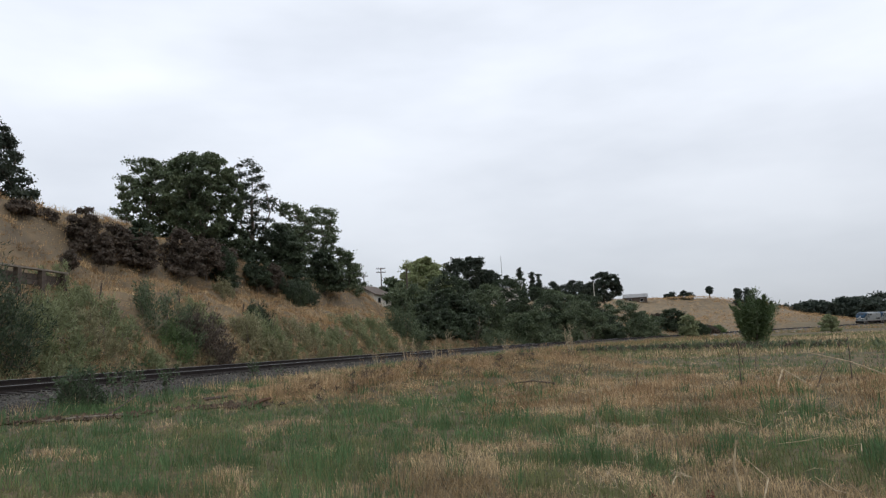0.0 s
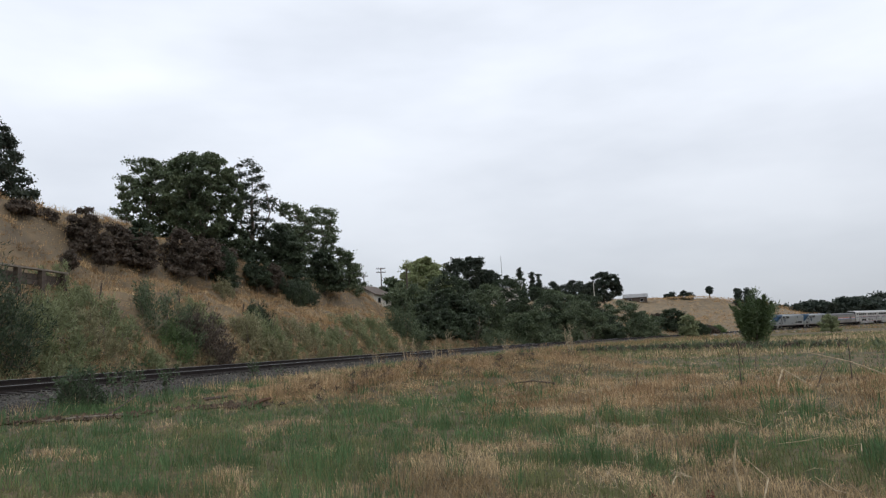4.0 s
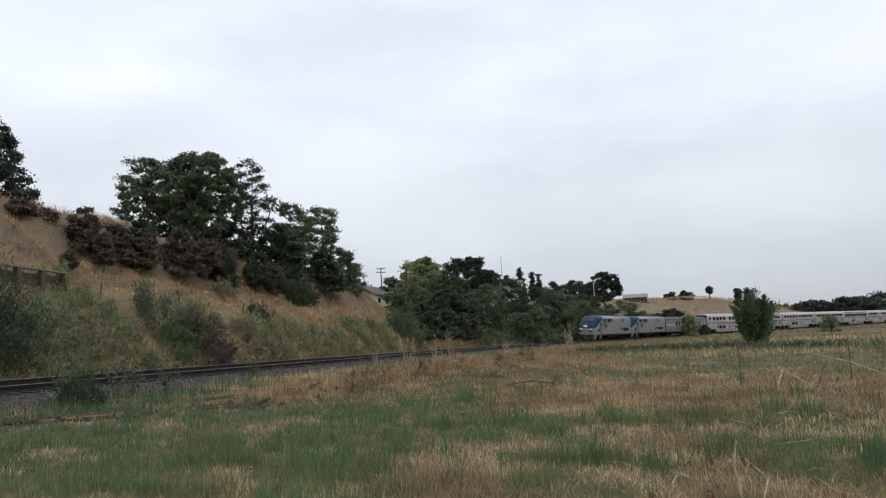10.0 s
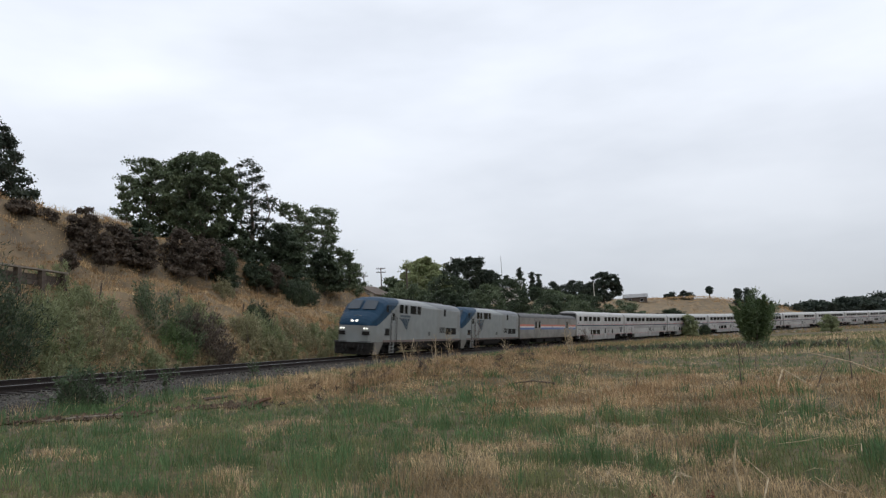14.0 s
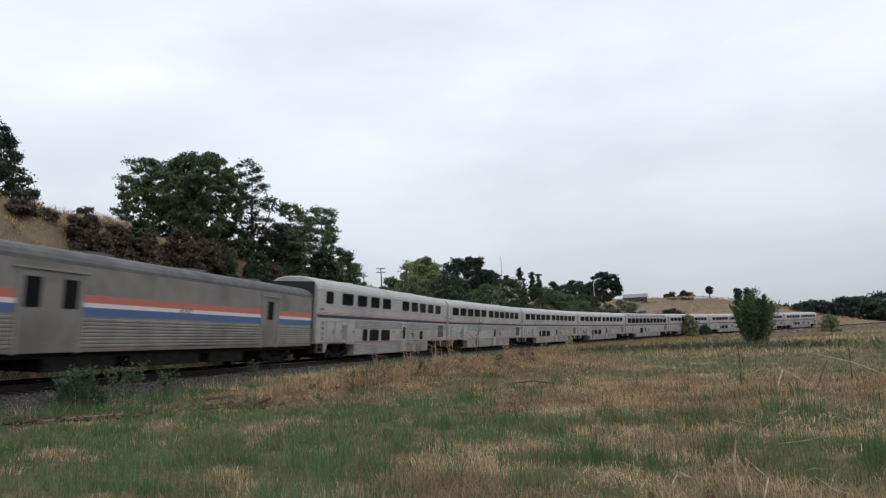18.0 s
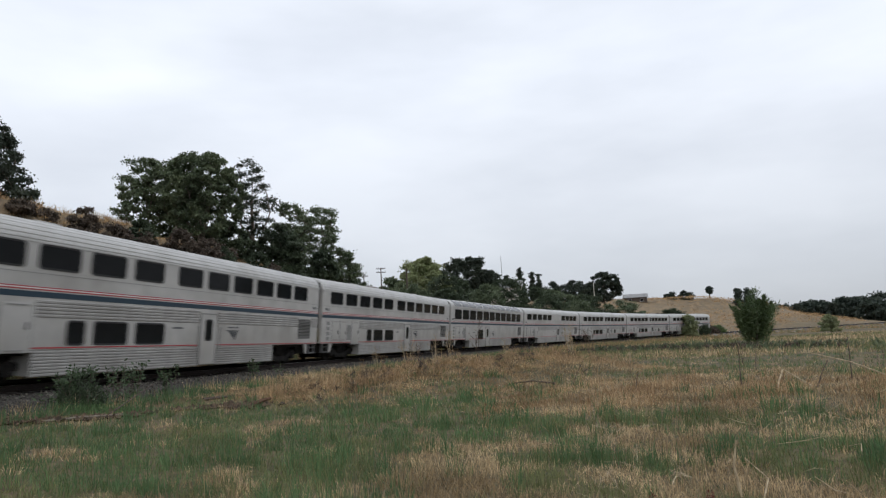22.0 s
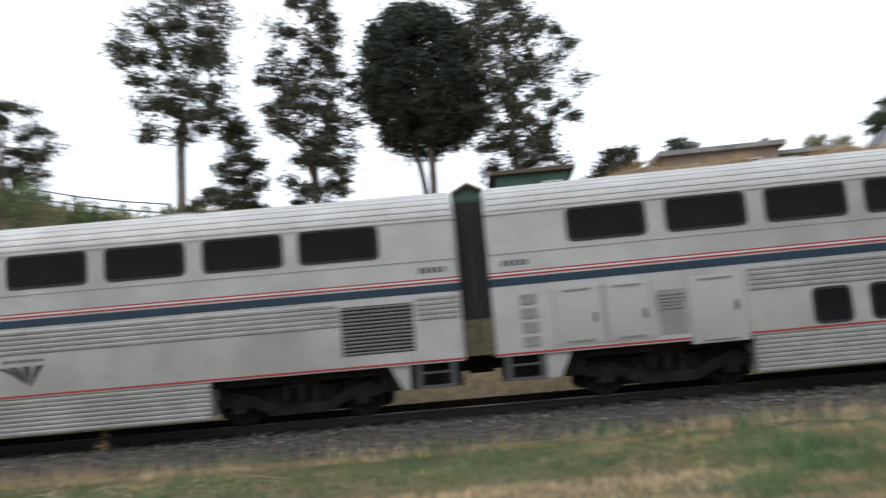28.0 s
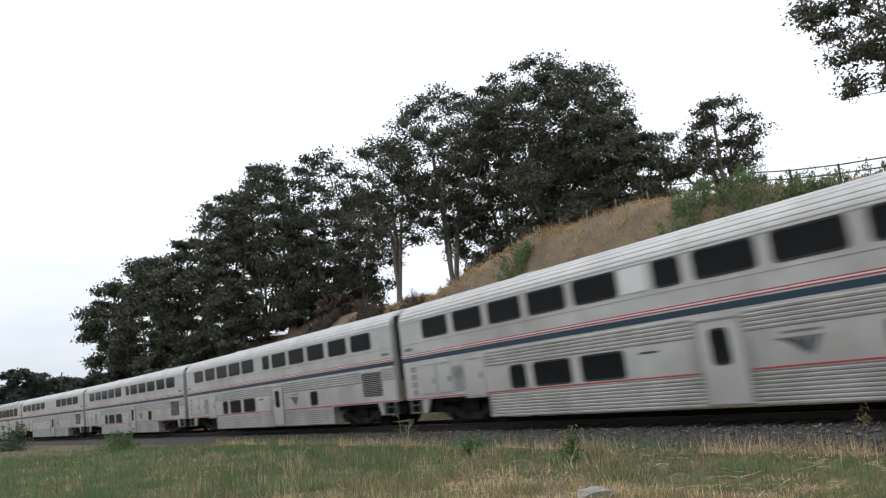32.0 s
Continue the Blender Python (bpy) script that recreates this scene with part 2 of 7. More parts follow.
verts = np.stack([XX.ravel(), YY.ravel(), ZZ.ravel()], -1)
ids = np.arange(len(verts)).reshape(XX.shape)
quads = np.stack([ids[:-1, :-1].ravel(), ids[:-1, 1:].ravel(), ids[1:, 1:].ravel(), ids[1:, :-1].ravel()], -1)
ground = new("ground", array_mesh("ground", verts, quads, M_ground, True))
_, ground_lat = line_coords(verts[:, 0], verts[:, 1])
ground.data.attributes.new("bank", "FLOAT", "POINT").data.foreach_set("value", np.clip((-ground_lat - 5.2) / 2.0, 0, 1).astype(np.float32))
tagged(ground, "dry earth field and bank with worn grass", "ground", kind="structure")

# ---- ballast, sleepers, rails ----


def stony(name, dark, light, scale):
    """Crushed stone: every cell its own grey, with hollows between."""
    m = mat(name, dark, light, 3, 0.95)
    n, k = m.node_tree.nodes, m.node_tree.links
    tc = n.new("ShaderNodeTexCoord")
    vo = n.new("ShaderNodeTexVoronoi")
    vo.inputs["Scale"].default_value = scale
    k.new(tc.outputs["Object"], vo.inputs["Vector"])
    bw = n.new("ShaderNodeSeparateColor")
    k.new(vo.outputs["Color"], bw.inputs["Color"])
    mx = n.new("ShaderNodeMix")
    mx.data_type = "RGBA"
    mx.inputs["A"].default_value, mx.inputs["B"].default_value = (*dark, 1), (*light, 1)
    k.new(bw.outputs["Red"], mx.inputs["Factor"])
    k.new(mx.outputs["Result"], n["Principled BSDF"].inputs["Base Color"])
    bp = n.new("ShaderNodeBump")
    bp.inputs["Strength"].default_value, bp.inputs["Distance"].default_value = 1.0, 0.05
    bp.invert = True
    k.new(vo.outputs["Distance"], bp.inputs["Height"])
    k.new(bp.outputs["Normal"], n["Principled BSDF"].inputs["Normal"])
    return m


M_ballast = stony("ballast", (0.012, 0.010, 0.008), (0.098, 0.088, 0.074), 20)
# rail and sleeper colours are deepened to hold the train's shade as well
M_rail = mat("rusty_shaded_rail", (0.013, 0.009, 0.008), (0.032, 0.021, 0.017), 20, 0.7, 0.4, bump=0.2)
M_head = mat("worn_steel", (0.33, 0.32, 0.32), (0.22, 0.21, 0.21), 30, 0.3, 0.9)
M_tie = mat("weathered_shaded_timber", (0.015, 0.012, 0.010), (0.042, 0.033, 0.027), 9, 0.9, bump=0.6, by_object=0.25)


def sweep(profile, s0, s1, step):
    """Rings of a profile of (lat, z) carried along the line."""
    rings = []
    for s in np.arange(s0, s1 + 0.01, step):
        rings.append([on_line(s, lat, z) for lat, z in profile])
    return rings


bed_profile = [(-4.2, -0.75), (-2.6, -0.25), (-1.6, -0.20), (0, -0.22), (1.6, -0.20), (2.7, -0.24), (4.6, -0.98), (4.6, -1.6), (-4.2, -1.6)]
ballast = part("ballast", Shape().loft(sweep(bed_profile, -300, 420, 3.0)), M_ballast, smooth=False)
tagged(ballast, "grey crushed stone ballast under the track", "ballast", kind="structure")
track = tagged(new("railway_track"), "single curved railway track with rusty rails on sleepers", "railway track", kind="structure")
for side in (-1, 1):
    c = 0.755 * side
    rail = [(c - 0.07, -0.17), (c + 0.07, -0.17), (c + 0.07, -0.155), (c + 0.012, -0.135), (c + 0.012, -0.05), (c + 0.035, -0.04),
            (c + 0.035, -0.002), (c - 0.035, -0.002), (c - 0.035, -0.04), (c - 0.012, -0.05), (c - 0.012, -0.135), (c - 0.07, -0.155)]
    r = part("rail", Shape().loft(sweep(rail, -290, 400, 2.0)), M_rail, track, "rusty steel rail")
    head = [(c - 0.033, -0.001), (c + 0.033, -0.001), (c + 0.03, 0.004), (c - 0.03, 0.004)]
    part("railhead", Shape().loft(sweep(head, -290, 400, 2.0)), M_head, r, "bright worn top of the rail")

TIE = Shape().box(-0.115, 0.115, -1.3, 1.3, -0.36, -0.165, c=0.012).mesh("sleeper", M_tie)
for k in range(300):
    s = -74.0 + 0.53 * k
    h = float(np.interp(s, LINE_S, LINE_H))
    px, py, pz = on_line(s, 0, 0)
    part("sleeper", TIE, None, track, at=pose(float(px), float(py), float(pz)) @ pose(0, 0, 0, 0, 0, math.degrees(h)) @ pose(0, 0, 0, math.degrees(CANT), 0, 0))

# ---- trees and shrubs ----
M_bark = mat("grey_bark", (0.10, 0.08, 0.065), (0.19, 0.16, 0.13), 5, 0.95, bump=0.7)
M_pale_bark = mat("pale_peeling_bark", (0.11, 0.095, 0.08), (0.20, 0.18, 0.155), 3, 0.9, bump=0.4, spots=(0.10, 0.075, 0.06), spot_scale=1.3)


def leaves(name, c1, c2, trans=0.25, isl=0.35):
    return mat(name, c1, c2, 0.35, 0.65, by_island=isl, trans=trans)


L_oak = leaves("oak_leaves", (0.068, 0.095, 0.050), (0.140, 0.172, 0.092), isl=0.5)
L_pine = leaves("pine_needles", (0.028, 0.040, 0.027), (0.052, 0.066, 0.042))
L_gum = leaves("gum_leaves", (0.056, 0.062, 0.042), (0.108, 0.112, 0.076), 0.25)
L_willow = leaves("willow_leaves", (0.17, 0.205, 0.09), (0.26, 0.285, 0.135), 0.35)
L_dark = leaves("dark_shrub_leaves", (0.034, 0.052, 0.029), (0.072, 0.096, 0.050), isl=0.45)
L_shrub = leaves("shrub_leaves", (0.175, 0.205, 0.100), (0.300, 0.315, 0.165), 0.3)
L_sage = leaves("sage_leaves", (0.21, 0.205, 0.11), (0.33, 0.30, 0.17), 0.3)
L_young = leaves("young_tree_leaves", (0.066, 0.100, 0.040), (0.125, 0.170, 0.068))
L_green = leaves("bright_shrub_leaves", (0.085, 0.135, 0.05), (0.15, 0.21, 0.085))
L_dead = leaves("dead_brush", (0.072, 0.055, 0.041), (0.135, 0.104, 0.078), isl=0.5)
L_dry = leaves("dry_brush", (0.29, 0.19, 0.10), (0.44, 0.31, 0.175))
L_far = leaves("far_leaves", (0.030, 0.045, 0.034), (0.055, 0.072, 0.050))


def plumes(r, base, axis, length, n, size, long=2.0, bush=0.17):
    """Feathery upright sprays: leaves along stems that start at base and run along axis."""
    k = len(base)
    u = r.rand(k, n, 1) ** 0.75
    side = r.normal(size=(k, n, 3))
    p = base[:, None] + (axis * length[:, None])[:, None] * u + side * (bush * length[:, None, None] * (0.45 + 0.9 * u) * (1.2 - u))
    p = p.reshape(-1, 3)
    a = (axis[:, None] * 1.1 + side * 0.75 + r.normal(size=(k, n, 3)) * 0.5).reshape(-1, 3)
    a /= np.linalg.norm(a, axis=1)[:, None]
    b = np.cross(a, r.normal(size=a.shape))
    b /= np.linalg.norm(b, axis=1)[:, None]
    ln = size * r.uniform(0.6, 1.4, (len(p), 1))
    a, b = a * ln * 0.5 * long, b * ln * 0.5
    v = np.stack([p - a - b * 0.5, p - a * 0.2 + b * 0.5, p + a], 1).reshape(-1, 3)
    return v, np.arange(len(v)).reshape(-1, 3)


CROWNS = {  # share of the greatest radius by share of height
    "round": lambda u: math.sqrt(max(0.03, 1 - ((u - 0.47) / 0.55) ** 2)),
    "dome": lambda u: min(1.0, 0.42 + 1.25 * u) * math.sqrt(max(0.04, 1 - max(0.0, (u - 0.5) / 0.52) ** 2)),
    "cone": lambda u: 0.06 + 0.94 * (1 - u) ** 0.85,
    "tall": lambda u: (0.62 + 0.38 * math.sin(3.0 * u + 0.2)) * (1 if u < 0.8 else 1 - 1.6 * (u - 0.8)),
    "mound": lambda u: math.sqrt(max(0.03, 1 - u * u * 0.97)),
}


def wood_tubes(a, b, ra, rb, sides=5):
    """Tapered tubes from points a to points b, all in one pair of arrays."""
    d = b - a
    ln = np.maximum(1e-6, np.linalg.norm(d, axis=1))[:, None]
    d = d / ln
    side = np.cross(d, np.where(np.abs(d[:, 2:]) > 0.9, [[1.0, 0, 0]], [[0, 0, 1.0]]))
    side /= np.linalg.norm(side, axis=1)[:, None]
    up = np.cross(d, side)
    ang = np.arange(sides) * 2 * math.pi / sides
    ring = side[:, None] * np.cos(ang)[None, :, None] + up[:, None] * np.sin(ang)[None, :, None]
    v = np.concatenate([a[:, None] + ring * ra[:, None, None], b[:, None] + d[:, None] * (rb[:, None, None] * 0.4) + ring * rb[:, None, None]], 1)
    k = np.arange(len(a))[:, None, None] * 2 * sides
    q = np.array([(i, (i + 1) % sides, sides + (i + 1) % sides, sides + i) for i in range(sides)])
    return v.reshape(-1, 3), (k + q[None]).reshape(-1, 4)


def leaf_tris(r, p, size, long, droop=0.0, out=None):
    """Pointed leaf sprays at p."""
    n = len(p)
    a = r.normal(size=(n, 3))
    if out is not None:
        a = a + out * 0.8
    a[:, 2] -= droop
    a /= np.linalg.norm(a, axis=1)[:, None]
    b = np.cross(a, r.normal(size=(n, 3)))
    b /= np.linalg.norm(b, axis=1)[:, None]
    ln = size * r.uniform(0.6, 1.4, (n, 1))
    a, b = a * ln * 0.5 * long, b * ln * 0.5
    v = np.stack([p - a * 0.7 - b, p - a * 0.5 + b, p + a], 1).reshape(-1, 3)
    return v, np.arange(3 * n).reshape(n, 3)


def grown(name, x, y, w, zb, zt, leaf, label, seed, crown="round", n=70, count=16000, size=0.2, long=1.7, clump=None, flat=0.6, stems=1, lean=(0, 0),
          trunk=0.25, bark=None, depth=None, inner=0.45, droop=0.0, kind="tree", group="", sink=0.3, lobes=0.22, top_share=0.72, tufts=9, fill=0.3):
    """A tree grown from its foot: a trunk or several stems, limbs that reach n clumps of leaves spread through the crown between heights zb and zt."""
    r = np.random.RandomState(seed)
    gz = ground_z(x, y)
    ob = tagged(new(name), label, kind, group)
    ob.matrix_basis = pose(x, y, gz)
    z0, z1 = zb - gz, zt - gz
    h, half = z1 - z0, np.array([w / 2, (depth or w) / 2])
    cr = clump or max(0.3, 0.80 * math.sqrt(w * h / n))
    shape = CROWNS[crown]
    waves = [(r.uniform(0, 6.28), r.uniform(0, 6.28), r.randint(1, 4), r.uniform(2, 9)) for _ in range(4)]

    def radius(u, ang):
        bump = sum(math.sin(m * ang + p + f * u + q) for p, q, m, f in waves) / 2.2
        return shape(u) * (1 + lobes * bump) / (1 + lobes * 0.3)

    inset = max(0.35, 1 - 0.95 * cr / w)
    pts = np.empty((0, 3))
    for _ in range(n):
        best, far = None, -1.0
        for _ in range(7):
            u, ang, q = r.rand(), r.uniform(0, 6.283), r.rand() ** inner
            rad = radius(u, ang) * q * inset
            c = np.array([math.cos(ang) * rad * half[0] + lean[0] * u, math.sin(ang) * rad * half[1] + lean[1] * u, z0 + (0.06 + 0.94 * u) * h - cr * flat * 0.7 * u])
            d = np.min(np.linalg.norm(pts - c, axis=1)) if len(pts) else 1.0
            d *= 0.55 + 0.45 * q
            if d > far:
                best, far = c, d
        pts = np.vstack([pts, best])
    # stems, then limbs from the nearest lower wood to each clump
    P, parent = [], []
    for k in range(stems):
        a = 6.283 * k / stems + r.uniform(-0.5, 0.5)
        off = 0.0 if stems == 1 else 1.0
        foot = np.array([math.cos(a) * 0.02 * off, math.sin(a) * 0.02 * off, -sink])
        tip = np.array([lean[0] * 0.7 + math.cos(a) * w * 0.2 * off, lean[1] * 0.7 + math.sin(a) * half[1] * 0.4 * off, z0 + h * top_share * (1 if k == 0 else r.uniform(0.65, 1))])
        last = -1
        for i in range(9):
            u = i / 8
            P.append(foot + (tip - foot) * np.array([u ** 1.25, u ** 1.25, u]) + r.normal(size=3) * [0.02, 0.02, 0] * (0 if i == 0 else 1) * (1 + 0.04 * h * w) ** 0.5)
            parent.append(last)
            last = len(P) - 1
    order = np.argsort(np.linalg.norm(pts - np.array([lean[0] * 0.5, lean[1] * 0.5, z0 + 0.25 * h]), axis=1))
    for c in pts[order]:
        A = np.array(P)
        flatd = np.linalg.norm(A[:, :2] - c[:2], axis=1)
        cost = np.linalg.norm(A - c, axis=1) + 1.4 * np.maximum(0, A[:, 2] - c[2] + 0.45 * flatd)
        k = int(np.argmin(cost))
        mid = (A[k] + c) / 2 + r.normal(size=3) * 0.08 * cost[k] * [1, 1, 0.4] - [0, 0, 0.05 * cost[k]]
        P.append(mid)
        parent.append(k)
        P.append(c - [0, 0, cr * 0.25])
        parent.append(len(P) - 2)
    P, parent = np.array(P), np.array(parent)
    load = np.ones(len(P))
    load[:9 * stems] = 0.3
    for i in range(len(P) - 1, -1, -1):
        if parent[i] >= 0:
            load[parent[i]] += load[i]
    most = max(load[0], 1.0)
    rad = np.maximum(0.012, trunk / stems ** 0.6 * (load / most) ** 0.62)
    rad[0:9 * stems:9] *= 1.35
    edge = np.nonzero(parent >= 0)[0]
    v, f = wood_tubes(P[parent[edge]], P[edge], np.minimum(rad[parent[edge]], rad[edge] * 1.6), rad[edge], 6)
    new("trunk", array_mesh("trunk", v, f, bark or M_bark, True)).parent = ob
    # leaves
    per = max(3, count // (n * tufts))
    d = r.normal(size=(n, tufts, 3))
    d /= np.linalg.norm(d, axis=2)[:, :, None]
    d[:, :, 2] = np.where(d[:, :, 2] < -0.25, -0.5 * d[:, :, 2], d[:, :, 2])
    grow = r.uniform(0.5, 1.25, (n, 1, 1)) * cr
    tc = pts[:, None] + d * grow * np.array([1, 1, flat]) * r.uniform(0.25, 1.0, (n, tufts, 1))
    g = np.clip(r.normal(size=(n, tufts, per, 3)), -2, 2) * (grow[:, :, None] * r.uniform(0.25, 0.5, (n, tufts, 1, 1))) * np.array([1, 1, 0.6])
    p = (tc[:, :, None] + g).reshape(-1, 3)
    out = np.repeat(d.reshape(-1, 3), per, 0)
    m = int(count * fill)
    if m:
        near = np.argsort(np.linalg.norm(pts[:, None] - pts[None], axis=2), axis=1)[:, 1:5]
        i = r.randint(0, n, m)
        j = near[i, r.randint(0, min(4, n - 1), m)]
        extra = pts[i] + (pts[j] - pts[i]) * r.rand(m, 1) + np.clip(r.normal(size=(m, 3)), -1.8, 1.8) * cr * 0.34
        p, out = np.concatenate([p, extra]), np.concatenate([out, r.normal(size=(m, 3)) * 0.3])
    v, f = leaf_tris(r, p, size, long, droop, out)
    new("crown", array_mesh("crown", v, f, leaf)).parent = ob
    return ob


oak_label = "dark green broadleaf tree on top of the dry bank"
grown("oak_tree", -26.8, 62.5, 5.4, 11.2, 18.9, L_oak, oak_label, 1, "round", 80, 11000, 0.15, stems=2, trunk=0.2, lobes=0.4, fill=0.1)
grown("oak_tree", -25.0, 65.6, 5.6, 11.4, 19.6, L_oak, oak_label, 12, "round", 80, 11000, 0.15, stems=2, trunk=0.2, lobes=0.3, fill=0.1)
grown("oak_tree", -21.6, 62.6, 7.2, 10.6, 19.1, L_oak, oak_label, 2, "round", 190, 34000, 0.15, fill=0.4, stems=3, trunk=0.24, lobes=0.2)
grown("pine_tree", -18.9, 69.6, 4.8, 11.6, 20.2, L_pine, "tall open pine tree with bare lower limbs", 3, "dome", 54, 6500, 0.14, flat=0.4, trunk=0.24, top_share=0.97, lobes=0.45, fill=0.0)
grown("oak_tree", -17.0, 77.8, 5.8, 9.0, 17.2, L_oak, oak_label, 4, "round", 70, 9500, 0.17, stems=2, trunk=0.2, lobes=0.4, fill=0.08)
grown("oak_tree", -14.4, 82.6, 6.2, 7.8, 17.8, L_oak, oak_label, 9, "round", 84, 12000, 0.17, stems=2, trunk=0.22, lobes=0.3, fill=0.08)
grown("oak_tree", -11.8, 85.5, 4.4, 6.6, 12.4, L_oak, oak_label, 14, "round", 40, 6000, 0.17, stems=2, trunk=0.14, lobes=0.4, fill=0.05)
grown("bush", -16.7, 72.3, 5.6, 8.2, 13.8, L_dark, "dense dark green bush under the trees", 5, "mound", 46, 15000, 0.18, trunk=0.1, kind="bush")
grown("bush", -20.5, 66.5, 6.0, 9.0, 13.4, L_dark, "dense dark green bush under the trees", 10, "mound", 46, 13000, 0.18, trunk=0.1, kind="bush")
grown("bush", -13.4, 78.0, 5.0, 7.0, 11.6, L_dark, "dense dark green bush under the trees", 11, "mound", 40, 11000, 0.18, trunk=0.1, kind="bush")
grown("bush", -23.5, 65.0, 7.0, 9.4, 12.8, L_dark, "dense dark green bush under the trees", 13, "mound", 40, 11000, 0.18, trunk=0.1, kind="bush")
grown("conifer", -15.5, 119.0, 5.0, 8.0, 15.0, L_pine, "small thin conifer by the far houses", 6, "cone", 34, 4000, 0.26, flat=0.4, trunk=0.12)
grown("willow_tree", -3.6, 127.0, 11.6, 6.0, 16.6, L_willow, "pale yellow-green willow tree", 7, "mound", 80, 20000, 0.26, 2.4, trunk=0.3, stems=3, droop=0.9, flat=0.9)
grown("tree", -9.4, 131.0, 6.0, 6.0, 13.6, L_oak, "rounded olive-green tree beside the willow", 15, "round", 40, 7000, 0.28, trunk=0.2)
grown("cypress_tree", 4.6, 141.0, 10.8, 9.0, 18.0, L_pine, "black-green spreading cypress tree", 8, "round", 60, 16000, 0.3, trunk=0.3, stems=2)
grown("cypress_tree", 8.6, 143.0, 6.0, 9.0, 15.4, L_pine, "black-green spreading cypress tree", 16, "round", 36, 8000, 0.3, trunk=0.25)
far_bush = "dense dark green shrubs beside the track"
for k, (x, y, w, zt, lf, dp) in enumerate([(-5.5, 104, 10.5, 10.2, L_oak, 9), (-0.2, 98.5, 7.4, 8.4, L_dark, 7), (6.0, 109, 9.5, 9.9, L_oak, 8), (15.6, 127, 13.0, 10.2, L_dark, 9),
                                           (12.4, 112.0, 12.8, 5.6, L_oak, 6), (26.5, 141, 12.5, 8.0, L_oak, 8), (37.6, 152, 15.0, 8.4, L_oak, 9), (57.5, 182, 8.5, 7.2, L_dark, 7),
                                           (1.2, 118, 12.0, 12.5, L_dark, 8), (11.5, 138, 13.0, 13.0, L_dark, 8), (23.0, 150, 13.0, 11.5, L_oak, 8), (32, 165, 13, 11.0, L_dark, 8),
                                           (-3.4, 80.0, 4.4, 3.2, L_dark, 4), (-2.0, 84.0, 5.0, 4.6, L_dark, 4), (-0.4, 88.5, 5.6, 5.0, L_dark, 4), (1.6, 93.0, 5.6, 4.6, L_dark, 4), (3.2, 99.0, 6.6, 6.4, L_dark, 6), (-3.4, 92.5, 5.0, 6.2, L_dark, 5), (20.0, 127.0, 9.0, 6.4, L_oak, 7), (31.5, 145.0, 9.0, 5.6, L_dark, 7), (44.5, 162.0, 10.0, 6.0, L_oak, 8)]):
    gz_ = ground_z(x, y)
    grown("shrub", x, y, w, gz_ - 0.4, zt, lf, far_bush, 20 + k, "mound", 60, 16000, 0.2, 1.6, trunk=0.12, depth=dp, stems=3, kind="shrub", group="shrubs by the far track", flat=0.75)
grown("shrub", 54.6, 161.0, 5.0, ground_z(54.6, 161.0), 4.8, L_shrub, "pale green shrub on the field side of the track", 33, "mound", 30, 5000, 0.24, trunk=0.08, kind="shrub")
grown("shrub", 92.0, 172.0, 5.0, ground_z(92.0, 172.0), 3.2, L_shrub, "low yellow-green shrub by the far embankment", 34, "mound", 30, 4000, 0.26, trunk=0.08, kind="shrub")
for k, (x, y, w, zt) in enumerate([(19.0, 219, 3.4, 21.2), (23.3, 218.8, 4.4, 23.4), (27.0, 218.3, 2.8, 21.6), (29.0, 218.3, 2.4, 21.0)]):
    grown("conifer", x, y, w, zt - 9.5, zt, L_pine, "slim dark conifer on the far hill", 40 + k, "cone", 40, 5000, 0.34, flat=0.5, trunk=0.14, group="conifers on the far hill")
for k, (x, y, w, zt, n_) in enumerate([(35.0, 227, 8, 19.0, 30), (41.5, 226.6, 9, 19.6, 34), (43, 212, 6, 16.5, 26), (88, 277, 6, 16.9, 24), (93, 276, 6, 17.3, 24), (46.5, 208.0, 9.4, 19.9, 60), (101.0, 271.8, 2.8, 18.1, 14), (110.0, 268.0, 3.0, 16.6, 14), (114.0, 268.0, 4.0, 16.2, 14)]):
    grown("tree", x, y, w, zt - min(9.0, w * 1.0) if x < 105 else ground_z(x, y), zt, L_far, "dark round-headed tree on the far hill", 50 + k, "round", n_, n_ * 170, 0.42, 1.5, trunk=0.2, group="trees on the far hill")
r_far = np.random.RandomState(64)
for k in range(15):
    az, rr = radians(25.0 + 0.85 * k), r_far.uniform(370, 430)
    x, y = math.sin(az) * rr, math.cos(az) * rr
    wide, tip = r_far.uniform(15, 22), r_far.uniform(11.5, 16.5) * rr / 400 - max(0, 1.5 - 0.4 * k)
    grown("tree", x, y, wide, ground_z(x, y) - 0.5, tip, L_far, "dark green tree in the far tree line", 160 + k, "round", 34, 3600, 0.95, 1.4, trunk=0.3, group="far tree line", flat=0.8)

# the small tree standing in the field
r_small = np.random.RandomState(70)
young = tagged(new("young_tree"), "young bushy green tree alone in the dry field", "tree")
young.matrix_basis = pose(26.1, 60.6, ground_z(26.1, 60.6))
yk = 95
ya, yq = r_small.uniform(0, 6.283, yk), r_small.rand(yk) ** 0.7
ybase = np.stack([np.cos(ya) * yq * 0.72, np.sin(ya) * yq * 0.72, r_small.uniform(0.3, 2.3, yk)], -1)
yaxis = np.stack([np.cos(ya) * (0.05 + 0.55 * yq) + r_small.normal(0, 0.1, yk), np.sin(ya) * (0.05 + 0.55 * yq) + r_small.normal(0, 0.1, yk), np.ones(yk)], -1)
yaxis /= np.linalg.norm(yaxis, axis=1)[:, None]
ylen = np.clip(5.5 - 1.6 * yq - ybase[:, 2], 0.8, 3.6) * r_small.uniform(0.4, 1.0, yk)
yv, yf = plumes(r_small, ybase, yaxis, ylen, 190, 0.16, 2.0, 0.10)
